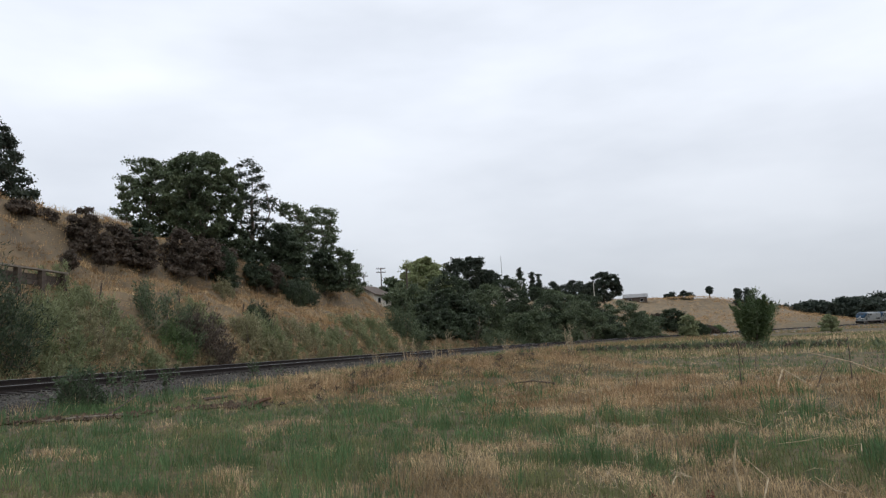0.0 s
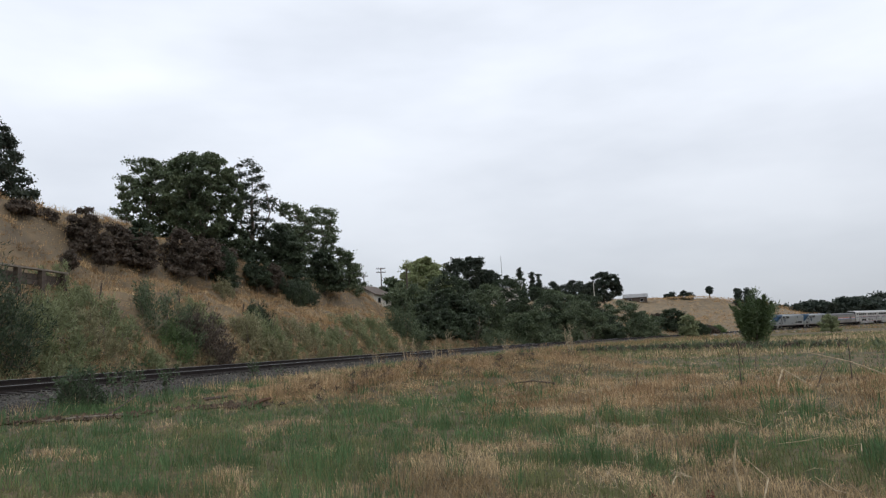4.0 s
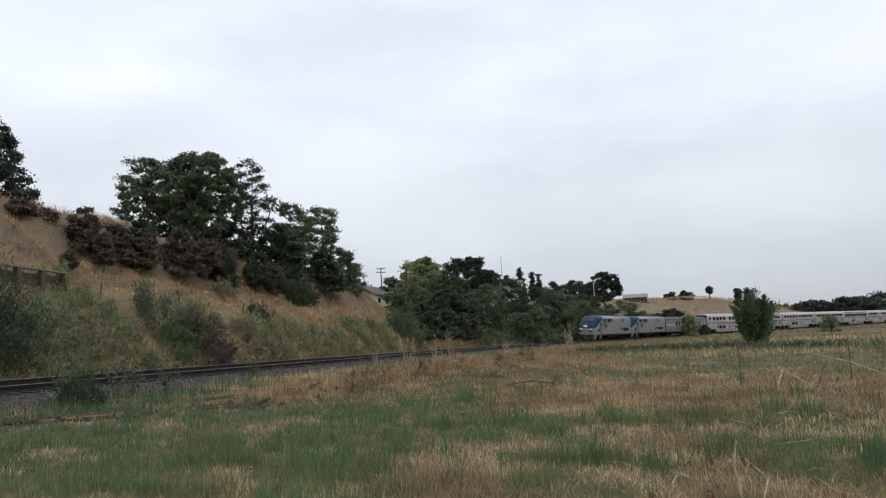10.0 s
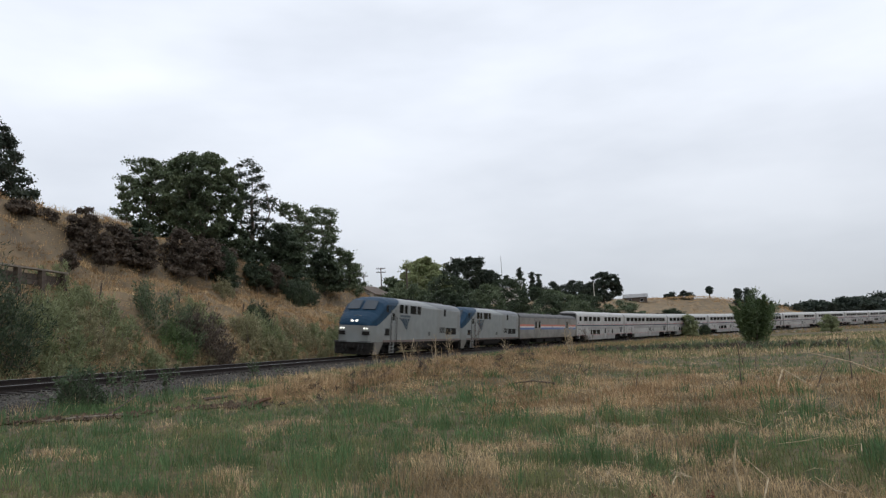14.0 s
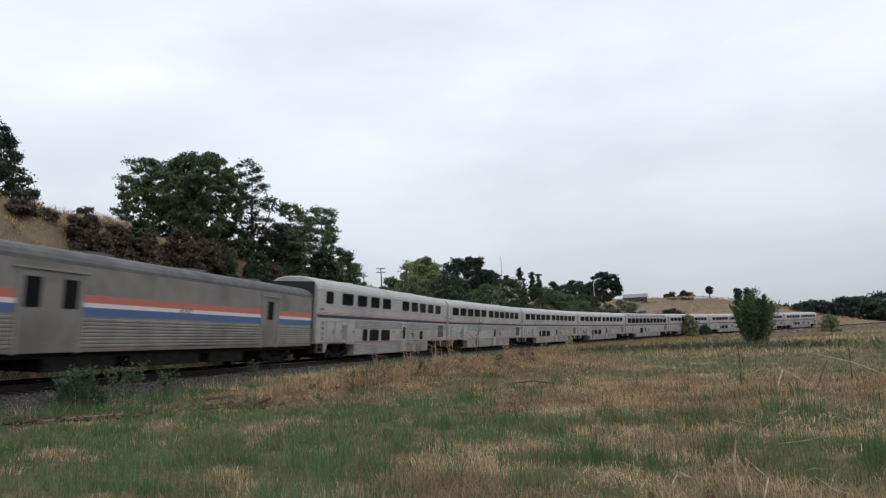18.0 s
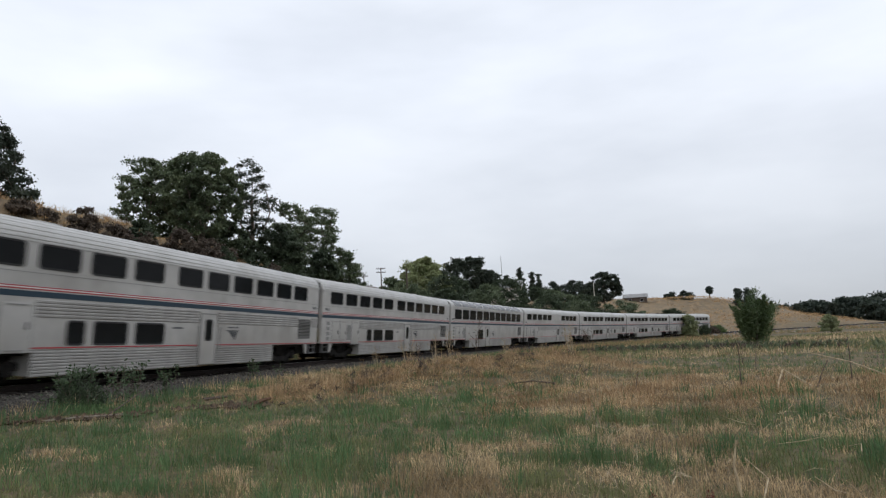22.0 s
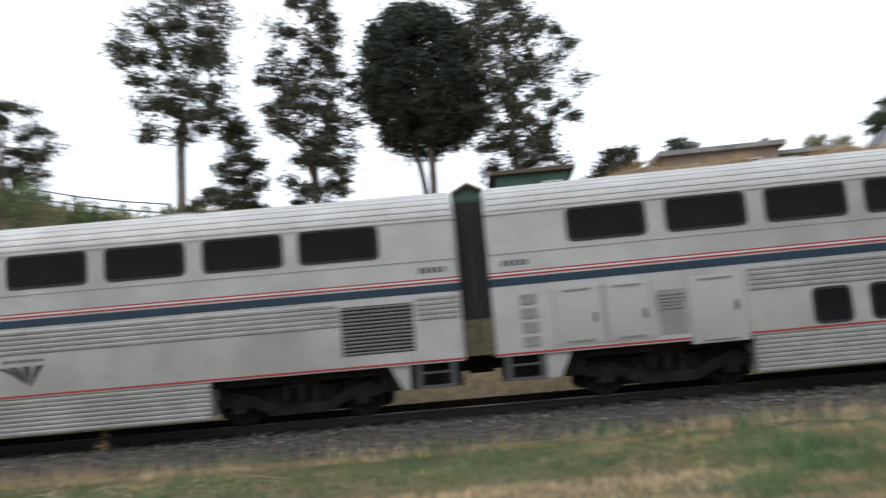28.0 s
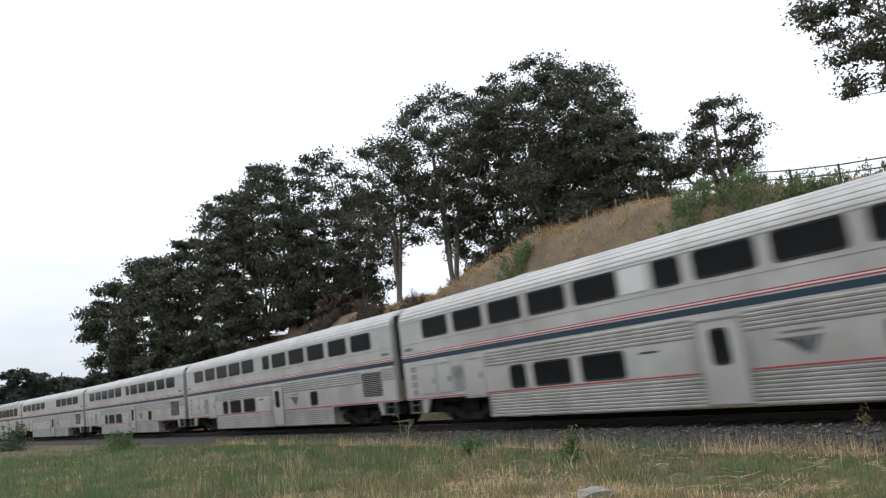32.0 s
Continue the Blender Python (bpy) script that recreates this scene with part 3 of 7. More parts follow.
stems = Shape().tube([(0, 0, -0.2), (0.03, 0, 1.0), (0, 0.02, 2.4), (0, 0, 4.0)], [0.11, 0.09, 0.06, 0.02], 7)
for k in range(0, yk, 5):
    e = ybase[k] + yaxis[k] * ylen[k] * 0.7
    stems.tube([(0, 0, 0.35 + 0.02 * k), tuple(ybase[k]), tuple(e)], [0.035, 0.025, 0.008], 5)
part("trunk", stems, M_bark, young, smooth=True)
new("crown", array_mesh("crown", yv, yf, L_young)).parent = young

# trees along the top of the bank
grown("conifer", -34.1, 43.8, 5.4, 9.6, 20.9, L_pine, "tall narrow dark conifer on the bank top", 80, "cone", 150, 15000, 0.12, flat=0.3, fill=0.5, trunk=0.2, top_share=0.97)
grown("pine_tree", -30.2, 45.2, 7.6, 10.2, 17.4, L_pine, "wide dark pine tree on the bank top", 81, "mound", 130, 20000, 0.13, flat=0.45, fill=0.4, trunk=0.25)
grown("tree", -44.0, 42.1, 9.6, 12.0, 19.0, L_dark, "round dark green tree behind the houses", 82, "round", 110, 20000, 0.16, fill=0.4, trunk=0.3)
gum = "tall ragged gum tree with a bare pale trunk"
grown("gum_tree", -44.8, -10.5, 8.2, 16.6, 28.3, L_gum, gum, 90, "tall", 62, 13000, 0.16, flat=0.45, trunk=0.3, bark=M_pale_bark, lean=(-0.3, 0.5), lobes=0.4, top_share=0.93, inner=0.6)
grown("gum_tree", -45.3, -7.2, 5.6, 11.6, 19.3, L_gum, "small ragged gum tree", 91, "cone", 36, 6500, 0.16, flat=0.4, trunk=0.14, bark=M_pale_bark, top_share=0.95, lobes=0.4)
grown("gum_tree", -46.0, -2.1, 6.8, 12.0, 29.2, L_gum, gum, 92, "tall", 84, 17000, 0.16, flat=0.42, trunk=0.26, lobes=0.4, top_share=0.95, inner=0.6)
grown("cypress_tree", -44.7, 5.4, 9.2, 15.4, 26.2, L_pine, "dense dark dome-shaped cypress tree", 93, "round", 230, 34000, 0.15, inner=0.4, fill=1.1, clump=0.95, flat=0.75, trunk=0.36, stems=3, bark=M_pale_bark, lobes=0.1)
grown("gum_tree", -44.7, 11.3, 9.4, 13.4, 27.4, L_gum, gum, 94, "tall", 92, 20000, 0.16, flat=0.42, trunk=0.28, lobes=0.35, top_share=0.93, inner=0.6)
grown("bush", -42.6, 17.4, 3.6, 10.6, 15.0, L_gum, "grey-green bush beside the houses", 95, "round", 28, 5000, 0.15, trunk=0.1, kind="bush")
grown("bush", -40.2, 20.8, 2.6, 10.6, 14.4, L_gum, "grey-green bush beside the houses", 96, "round", 20, 3400, 0.15, trunk=0.1, kind="bush")

grove = "large dark eucalyptus tree in the grove above the track"
# place, width, foot and top of the crown, form, clumps, thousands of leaves, stems, lean
GROVE = [(-49.7, -40.3, 13.4, 16.6, 32.8, "dome", 130, 26, 3, 0), (-51.2, -34.8, 8.4, 19.0, 30.6, "dome", 60, 12, 2, 0), (-45.0, -48.3, 14.4, 15.8, 31.4, "dome", 130, 24, 3, 0),
         (-42.2, -53.2, 10.4, 16.0, 28.4, "tall", 66, 11, 3, -2.0), (-52.4, -47.9, 16.3, 13.0, 31.1, "round", 120, 26, 3, 0), (-49.8, -33.5, 8.2, 13.6, 25.8, "round", 90, 20, 2, 0),
         (-49.8, -29.9, 7.0, 13.6, 22.3, "round", 56, 12, 2, 0), (-51.6, -24.2, 7.6, 16.0, 23.0, "dome", 52, 9, 3, 0), (-49.4, -39.1, 13.4, 12.0, 23.8, "round", 90, 20, 3, 0),
         (-42.8, -67.6, 13.2, 11.5, 30.4, "tall", 110, 20, 3, 0), (-39.2, -74.3, 13.2, 9.4, 30.4, "round", 150, 32, 3, 0), (-37.2, -79.8, 9.4, 8.6, 28.7, "round", 76, 16, 2, 0),
         (-36.5, -88.8, 11.6, 6.4, 24.3, "round", 110, 24, 3, 0), (-34.6, -98.1, 10.6, 5.6, 23.5, "round", 90, 19, 3, 0), (-32.8, -107.1, 9.2, 4.6, 22.1, "round", 60, 12, 2, 0),
         (-44.2, -61.8, 7.8, 12.5, 25.6, "tall", 52, 9, 2, 0), (-45.4, -66.5, 10.0, 10.4, 17.5, "round", 50, 10, 2, 0)]
for k, (x, y, w, zb, zt, form, n_, lv, st, ln) in enumerate(GROVE):
    far = math.hypot(x, y) / 64
    grown("eucalyptus_tree", x, y, w, zb, zt, L_gum, grove, 100 + k, form, int(n_ * 0.8), lv * 1050, 0.165 * far, 1.9, fill=0.16, flat=0.55, stems=st, lean=(ln * 0.4, ln), trunk=0.36, bark=M_pale_bark, droop=0.3,
          group="eucalyptus grove", lobes=0.3, top_share=0.85)
for k, (x, y, w, hg, lf) in enumerate([(-46.5, -33.0, 6.0, 4.0, L_gum), (-46.4, -38.0, 7.0, 4.6, L_gum), (-45.8, -43.0, 7.0, 4.4, L_gum), (-47.0, -28.0, 5.0, 3.0, L_dark), (-41.0, -62.0, 6.0, 2.6, L_dead),
                                       (-39.6, -68.5, 7.0, 3.6, L_gum), (-37.4, -75.5, 7.0, 5.0, L_gum), (-35.4, -83.0, 7.0, 6.0, L_gum), (-33.6, -91.0, 7.0, 6.0, L_gum), (-31.6, -99.5, 7.0, 6.5, L_gum), (-29.6, -108.0, 7.0, 6.0, L_gum)]):
    grown("shrub", x, y, w, ground_z(x, y) - 0.3, ground_z(x, y) + hg, lf, "dark undergrowth beneath the eucalyptus grove", 180 + k, "mound", 36, 7000, 0.2 * math.hypot(x, y) / 64, trunk=0.1, stems=3, kind="shrub", group="undergrowth of the grove")
for k, (x, y, w, zt) in enumerate([(-43, -215.8, 16, 17.8), (-53, -213.5, 17, 15.2), (-35, -220, 14, 13)]):
    grown("tree", x, y, w, ground_z(x, y), zt, L_far, "distant dark tree beyond the curve", 150 + k, "round", 50, 9000, 0.5, trunk=0.3, group="trees beyond the curve")

# ---- grass, weeds, stones ----
M_green = mat("green_grass", (0.062, 0.128, 0.050), (0.128, 0.215, 0.084), 0.9, 0.7, by_island=0.3, trans=0.3)
M_straw = mat("dry_straw", (0.265, 0.188, 0.098), (0.63, 0.475, 0.278), 0.8, 0.8, by_island=0.6, trans=0.2)
M_olive = mat("olive_grass", (0.115, 0.145, 0.055), (0.215, 0.225, 0.095), 0.9, 0.75, by_island=0.35, trans=0.25)
M_rust = mat("russet_dry_weed", (0.235, 0.148, 0.076), (0.54, 0.365, 0.200), 0.8, 0.85, by_island=0.35, trans=0.15)
M_slope = mat("tan_slope_grass", (0.31, 0.19, 0.090), (0.58, 0.395, 0.205), 0.22, 0.85, by_island=0.3, trans=0.15)
M_stone = mat("ballast_stone", (0.040, 0.036, 0.030), (0.150, 0.137, 0.116), 7, 0.95, by_island=0.65)
M_stalk = mat("pale_dry_stalk", (0.30, 0.23, 0.14), (0.56, 0.46, 0.31), 10, 0.85, by_island=0.4)
M_rock = mat("pale_riprap", (0.20, 0.185, 0.16), (0.32, 0.30, 0.265), 3, 0.95, bump=0.5, by_island=0.35)


def blades(r, x, y, per, tall, wide, splay, flat=0.0, plain=False):
    """Bent tapering blades in tufts at x, y; tall, wide: arrays for each tuft. flat: share of lying stalks."""
    n = len(x) * per
    z = height(x, y)
    rep = lambda a: np.repeat(a, per)
    tall, wide = rep(tall) * r.uniform(0.45, 1.15, n), rep(wide)
    a, q = r.uniform(0, 6.283, n), r.uniform(0, 1, n) ** 0.5 * rep(splay if np.ndim(splay) else np.full(len(x), splay))
    bx, by, bz = rep(x) + np.cos(a) * q, rep(y) + np.sin(a) * q, rep(z) - 0.02
    a2 = a + r.normal(0, 0.7, n)
    lean = np.abs(r.normal(0.3, 0.25, n))
    lying = r.rand(n) < flat
    lean = np.where(lying, r.uniform(1.15, 1.5, n), lean)
    dx, dy = np.cos(a2), np.sin(a2)
    sx, sy = -np.sin(a2 + r.normal(0, 0.9, n)), np.cos(a2 + r.normal(0, 0.9, n))
    mx, my, mz = bx + dx * np.sin(lean * 0.6) * tall * 0.55, by + dy * np.sin(lean * 0.6) * tall * 0.55, bz + np.cos(lean * 0.6) * tall * 0.55
    tx, ty, tz = mx + dx * np.sin(lean * 1.5) * tall * 0.5, my + dy * np.sin(lean * 1.5) * tall * 0.5, mz + np.cos(lean * 1.5) * tall * 0.48
    mz = np.where(lying, bz + 0.05 + 0.05 * r.rand(n), mz)
    tz = np.where(lying, bz + 0.04 + 0.1 * r.rand(n), tz)
    w = wide * 0.5
    if plain:
        tip = np.stack([tx, ty, tz], -1)
        v = np.stack([np.stack([bx - sx * w, by - sy * w, bz], -1), np.stack([bx + sx * w, by + sy * w, bz], -1), tip], 1).reshape(-1, 3)
        return v, np.arange(3 * n).reshape(n, 3)
    v = np.stack([np.stack([bx - sx * w, by - sy * w, bz], -1), np.stack([bx + sx * w, by + sy * w, bz], -1),
                  np.stack([mx - sx * w * 0.75, my - sy * w * 0.75, mz], -1), np.stack([mx + sx * w * 0.75, my + sy * w * 0.75, mz], -1),
                  np.stack([tx, ty, tz], -1)], 1).reshape(-1, 3)
    k = np.arange(n)[:, None] * 5
    f = np.stack([k + [0, 1, 3], k + [0, 3, 2], k + [2, 3, 4]], 1).reshape(-1, 3)
    return v, f


def stuff(name, v, f, material, label, category):
    return tagged(new(name, array_mesh(name, v, f, material)), label, category, kind="stuff")


def greenness(x, y):
    """Where the field is green rather than dry."""
    az, rr = np.degrees(np.arctan2(-x, y)), np.hypot(x, y)
    s, lat = line_coords(x, y)
    g = 0.47 + 0.48 * wave(x, y, 4.2, 11) + 0.46 * wave(x, y, 1.5, 12)
    g += 0.50 * ((az > -9) & (az < 45) & (rr > 10) & (rr < 21)) + 0.38 * ((az > 8) & (az < 45) & (rr <= 10))
    right = (az <= -4) & (az > -90)
    g += 0.30 * wave(x, y, 0.75, 14)
    g += 0.06 * (right & (rr < 13.5)) - 0.40 * (right & (rr >= 13.5) & (rr < 21)) - 0.05 * ((az < 8) & (rr < 7))
    g -= 0.9 * np.exp(-((s - 3) / 20.0) ** 4) * np.exp(-((lat - 8) / 3.6) ** 4)
    g += 0.32 * ((rr > 29) & (az < 20) & (az > -60))
    g += 0.3 * ((az > 141) & (rr > 15)) + 0.12 * ((az > 100) & (rr < 17)) - 0.55 * ((az > 96) & (az < 139) & (lat > 8.2) & (rr < 24)) + 0.05 * ((az > 45) & (az < 120))
    g += 0.5 * ((lat < 8.2) & (az > 60))
    return g


def scatter(r, n, r0, r1, a0, a1, power=1.0):
    """Points round the camera's stand, thinning with distance; field side of the ballast only."""
    rr = r0 * (r1 / r0) ** (r.rand(n) ** power)
    az = np.radians(r.uniform(a0, a1, n))
    x, y = -np.sin(az) * rr, np.cos(az) * rr
    s, lat = line_coords(x, y)
    keep = lat > np.where(np.abs(s + 5) < 400, 4.3 + 0.5 * wave(x, y, 6, 21), 4.3)
    return x[keep], y[keep], rr[keep]


rg = np.random.RandomState(7)
x1, y1, d1 = scatter(rg, 30000, 4.6, 60, -38, 62, 0.9)
x2, y2, d2 = scatter(rg, 22000, 6.0, 90, 62, 180, 0.9)
fx, fy, fd = np.concatenate([x1, x2]), np.concatenate([y1, y2]), np.concatenate([d1, d2])
gr = greenness(fx, fy) + rg.normal(0, 0.15, len(fx))
isg = gr > 0.5
scale = np.clip(fd / 9.0, 0.8, 4.0)
olive = wave(fx, fy, 3.1, 17) + rg.normal(0, 0.35, len(fx)) - 0.5 * ((fx < 2) & (fd > 9) & (fy > 0)) > -0.15
for near, where in ((True, fd < 13), (False, fd >= 13)):
    for pick, mt, lb in ((isg & ~olive & where, M_green, "blue-green tufts of grass in the field"), (isg & olive & where, M_olive, "yellowish green grass in the field")):
        n = pick.sum()
        tall = rg.uniform(0.06, 0.30, n) * (0.75 + 0.5 * np.clip(wave(fx[pick], fy[pick], 1.3, 13), -0.8, 1)) * np.where(fd[pick] < 7, 0.8, 1)
        v, f = blades(rg, fx[pick], fy[pick], 9, tall, 0.0075 * scale[pick], 0.085 * np.sqrt(scale[pick]), 0.08, not near)
        stuff("green_grass", v, f, mt, lb, "grass")
    isd = ~isg & where
    tall = rg.uniform(0.05, 0.30, isd.sum()) * (0.8 + 0.4 * wave(fx[isd], fy[isd], 2.2, 19))
    v, f = blades(rg, fx[isd], fy[isd], 7, tall, 0.0065 * scale[isd], 0.17 * np.sqrt(scale[isd]), 0.85, not near)
    stuff("dry_grass", v, f, M_straw, "straw-coloured dead grass in the field", "grass")
# bunches of taller blue-green grass
x4, y4, d4 = scatter(rg, 3600, 4.8, 24, -38, 62, 0.85)
bunch = (wave(x4, y4, 2.1, 23) + 0.6 * wave(x4, y4, 6, 24) + rg.normal(0, 0.3, len(x4)) > 0.5) & (greenness(x4, y4) > 0.3)
x4, y4, d4 = x4[bunch], y4[bunch], d4[bunch]
sc = np.clip(d4 / 9.0, 0.8, 3.0)
v, f = blades(rg, x4, y4, 18, rg.uniform(0.18, 0.42, len(x4)), 0.008 * sc, 0.09 * np.sqrt(sc), 0.0)
stuff("green_grass", v, f, M_green, "taller bunches of blue-green grass", "grass")
# a reddish-tan belt of flattened weeds across the field
ba, br = np.radians(rg.uniform(-38, -2, 3600)), rg.normal(17.3, 2.2, 3600)
bx_, by_ = -np.sin(ba) * br, np.cos(ba) * br
keep = wave(bx_, by_, 3.3, 27) + rg.normal(0, 0.35, 3600) > -0.05
bx_, by_ = bx_[keep], by_[keep]
v, f = blades(rg, bx_, by_, 8, rg.uniform(0.10, 0.5, len(bx_)) * (0.8 + 0.6 * wave(bx_, by_, 1.9, 26)), np.full(len(bx_), 0.013), 0.26, 0.72)
stuff("russet_weeds", v, f, M_rust, "reddish-tan flattened weeds in the field", "weeds")
# grass and dry stalks creeping onto the foot of the ballast
cs, cl = rg.uniform(-75, 45, 5200), 3.0 + 1.9 * rg.rand(5200) ** 0.55
hh_ = np.interp(cs, LINE_S, LINE_H)
cx_, cy_ = np.interp(cs, LINE_S, LINE_X) + cl * np.sin(hh_), np.interp(cs, LINE_S, LINE_Y) - cl * np.cos(hh_)
patch = wave(cx_, cy_, 4.5, 28) + rg.normal(0, 0.3, 5200)
for m, mt, lb in ((patch > 0.1, M_green, "green grass at the foot of the ballast"), (patch < 0.0, M_straw, "dry stalks at the foot of the ballast")):
    v, f = blades(rg, cx_[m], cy_[m], 7, rg.uniform(0.12, 0.42, m.sum()), np.clip(np.hypot(cx_[m], cy_[m]) * 0.0007, 0.008, 0.03), 0.16, 0.3, True)
    v[:, 2] += 0.12
    stuff("ballast_grass", v, f, mt, lb, "grass")
# a short thatch everywhere, to cover the soil
x3, y3, d3 = scatter(rg, 23000, 4.4, 26, -38, 175, 0.8)
bare = greenness(x3, y3) < 0.52
for m, mt, lb in ((bare, M_straw, "flattened dead stalks over the soil"), (~bare, M_olive, "short olive grass over the soil")):
    sc = np.clip(d3[m] / 8.0, 0.8, 3.0)
    v, f = blades(rg, x3[m], y3[m], 6, rg.uniform(0.06, 0.20, m.sum()), 0.006 * sc, 0.16 * np.sqrt(sc), 0.75 if mt is M_straw else 0.4)
    stuff("thatch", v, f, mt, lb, "grass")
# russet weeds on the low mound beside the track
ms, ml = rg.uniform(-17, 40, 5200), rg.normal(8.0, 2.3, 5200)
h = np.interp(ms, LINE_S, LINE_H)
mx, my = np.interp(ms, LINE_S, LINE_X) + ml * np.sin(h), np.interp(ms, LINE_S, LINE_Y) - ml * np.cos(h)
keep = (ml > 4.2) & (ml < 14)
kind_ = wave(mx, my, 2.6, 33) + 0.6 * wave(mx, my, 0.9, 34) + rg.normal(0, 0.3, len(mx))
for m, mt, lb, lie in (((kind_ > 0.25) & keep, M_straw, "bleached straw heaped on a low mound", 0.7), ((kind_ <= 0.25) & (kind_ > -0.7) & keep, M_rust, "russet dead weeds heaped on a low mound", 0.55), ((kind_ <= -0.7) & (rg.rand(len(mx)) < 0.4) & keep, M_olive, "olive weeds on a low mound", 0.2)):
    v, f = blades(rg, mx[m], my[m], 9, rg.uniform(0.12, 0.5, m.sum()) * (0.85 + 0.5 * wave(mx[m], my[m], 1.6, 35)), np.full(m.sum(), 0.014), 0.24, lie)
    stuff("russet_weeds", v, f, mt, lb, "weeds")
# straw and russet weeds heaped on the ridge in the field
ku, kc = rg.uniform(-0.15, 1.2, 3800), rg.normal(0.4, 1.5, 3800)
kx, ky = -3.5 + 9.0 * ku - 0.614 * kc, 20.5 + 7.0 * ku + 0.789 * kc
kk = wave(kx, ky, 2.2, 36) + 0.6 * wave(kx, ky, 0.8, 37) + rg.normal(0, 0.3, 3800)
for m, mt, lb, lie in ((kk > 0.35, M_straw, "bleached straw on the heaped ridge", 0.8), ((kk <= 0.35) & (kk > -0.6), M_rust, "russet dead weeds on the heaped ridge", 0.65)):
    v, f = blades(rg, kx[m], ky[m], 9, rg.uniform(0.12, 0.42, m.sum()) * (0.8 + 0.6 * wave(kx[m], ky[m], 1.3, 38)), np.full(m.sum(), 0.014), 0.24, lie)
    stuff("russet_weeds", v, f, mt, lb, "weeds")
# low dead brush and twigs heaped on the ridge
for n_, leaf_, lb_, hi_ in ((70, L_dead, "dark dead brush on the heaped ridge", 0.34), (150, L_dry, "reddish dry brush on the heaped ridge", 0.5)):
    ku, kc = rg.uniform(-0.1, 1.15, n_), rg.normal(0.3, 1.0, n_)
    kx, ky = -3.5 + 9.0 * ku - 0.614 * kc, 20.5 + 7.0 * ku + 0.789 * kc
    ax_ = np.stack([rg.normal(0, 0.7, n_), rg.normal(0, 0.7, n_), np.ones(n_)], -1)
    ax_ /= np.linalg.norm(ax_, axis=1)[:, None]
    v, f = plumes(rg, np.stack([kx, ky, height(kx, ky) - 0.03], -1), ax_, hi_ * rg.uniform(0.5, 1.2, n_), 60, 0.045, 2.6, 0.4)
    stuff("brush", v, f, leaf_, lb_, "brush")
# far field, coarser
ang, rr = np.radians(rg.uniform(-38, 8, 7000)), rg.uniform(40, 150, 7000)
qx, qy = -np.sin(ang) * rr, np.cos(ang) * rr
s, lat = line_coords(qx, qy)
keep = lat > 7
mix = (wave(qx, qy, 18, 31) + rg.normal(0, 0.3, len(qx)) > -0.15) & keep
for m, mt, nm, lb in ((mix, M_olive, "green_grass", "tall green grass in the far field"), (keep & ~mix, M_straw, "dry_grass", "pale dry grass in the far field")):
    v, f = blades(rg, qx[m], qy[m], 8, rg.uniform(0.2, 0.5, m.sum()), rr[m] * 0.0008, 0.5, 0.1, True)
    stuff(nm, v, f, mt, lb, "grass")
# rank brown grass along the far embankment's field side
es, el = rg.uniform(38, 335, 9000), rg.uniform(3.0, 9.5, 9000)
h = np.interp(es, LINE_S, LINE_H)
ex, ey = np.interp(es, LINE_S, LINE_X) + el * np.sin(h), np.interp(es, LINE_S, LINE_Y) - el * np.cos(h)
for m, mt in ((rg.rand(9000) < 0.6, M_rust), (rg.rand(9000) < 0.35, M_olive)):
    v, f = blades(rg, ex[m], ey[m], 6, rg.uniform(0.3, 0.85, m.sum()), np.hypot(ex[m], ey[m]) * 0.0008, 0.45, 0.2, True)
    stuff("bank_grass", v, f, mt, "rank brown grass along the far embankment", "grass")
# dry grass over the bank
bs, bl = np.concatenate([rg.uniform(-130, -95, 900), rg.uniform(-92, -48, 13000), rg.uniform(-30, 78, 29000)]), rg.uniform(5.3, 20.5, 42900)
h = np.interp(bs, LINE_S, LINE_H)
bx, by = np.interp(bs, LINE_S, LINE_X) - bl * np.sin(h), np.interp(bs, LINE_S, LINE_Y) + bl * np.cos(h)
tall = rg.uniform(0.15, 0.65, len(bx)) * (0.75 + 0.4 * wave(bx, by, 6, 41))
pale = -0.35 * (bs < -40) * (rg.rand(len(bs)) < 0.7) + wave(bx, by, 5.2, 43) + 0.7 * wave(bx, by, 1.9, 44) + rg.normal(0, 0.4, len(bx))
for m, mt in ((pale > 0.45, M_straw), ((pale <= 0.45) & (pale > -0.55), M_slope), (pale <= -0.55, M_rust)):
    v, f = blades(rg, bx[m], by[m], 9, tall[m], np.clip(np.hypot(bx[m], by[m]) * 0.0008, 0.014, 0.05), 0.34, 0.6, True)
    stuff("bank_grass", v, f, mt, "tan dry grass covering the steep bank", "grass")
hx, hy = rg.uniform(40, 175, 16000), rg.uniform(165, 350, 16000)
s, lat = line_coords(hx, hy)
keep = (lat < -6) & (lat > -75)
v, f = blades(rg, hx[keep], hy[keep], 6, rg.uniform(0.25, 0.7, keep.sum()), np.full(keep.sum(), 0.25), 1.2, 0.6, True)
stuff("bank_grass", v, f, M_slope, "tan dry grass on the far hillside", "grass")
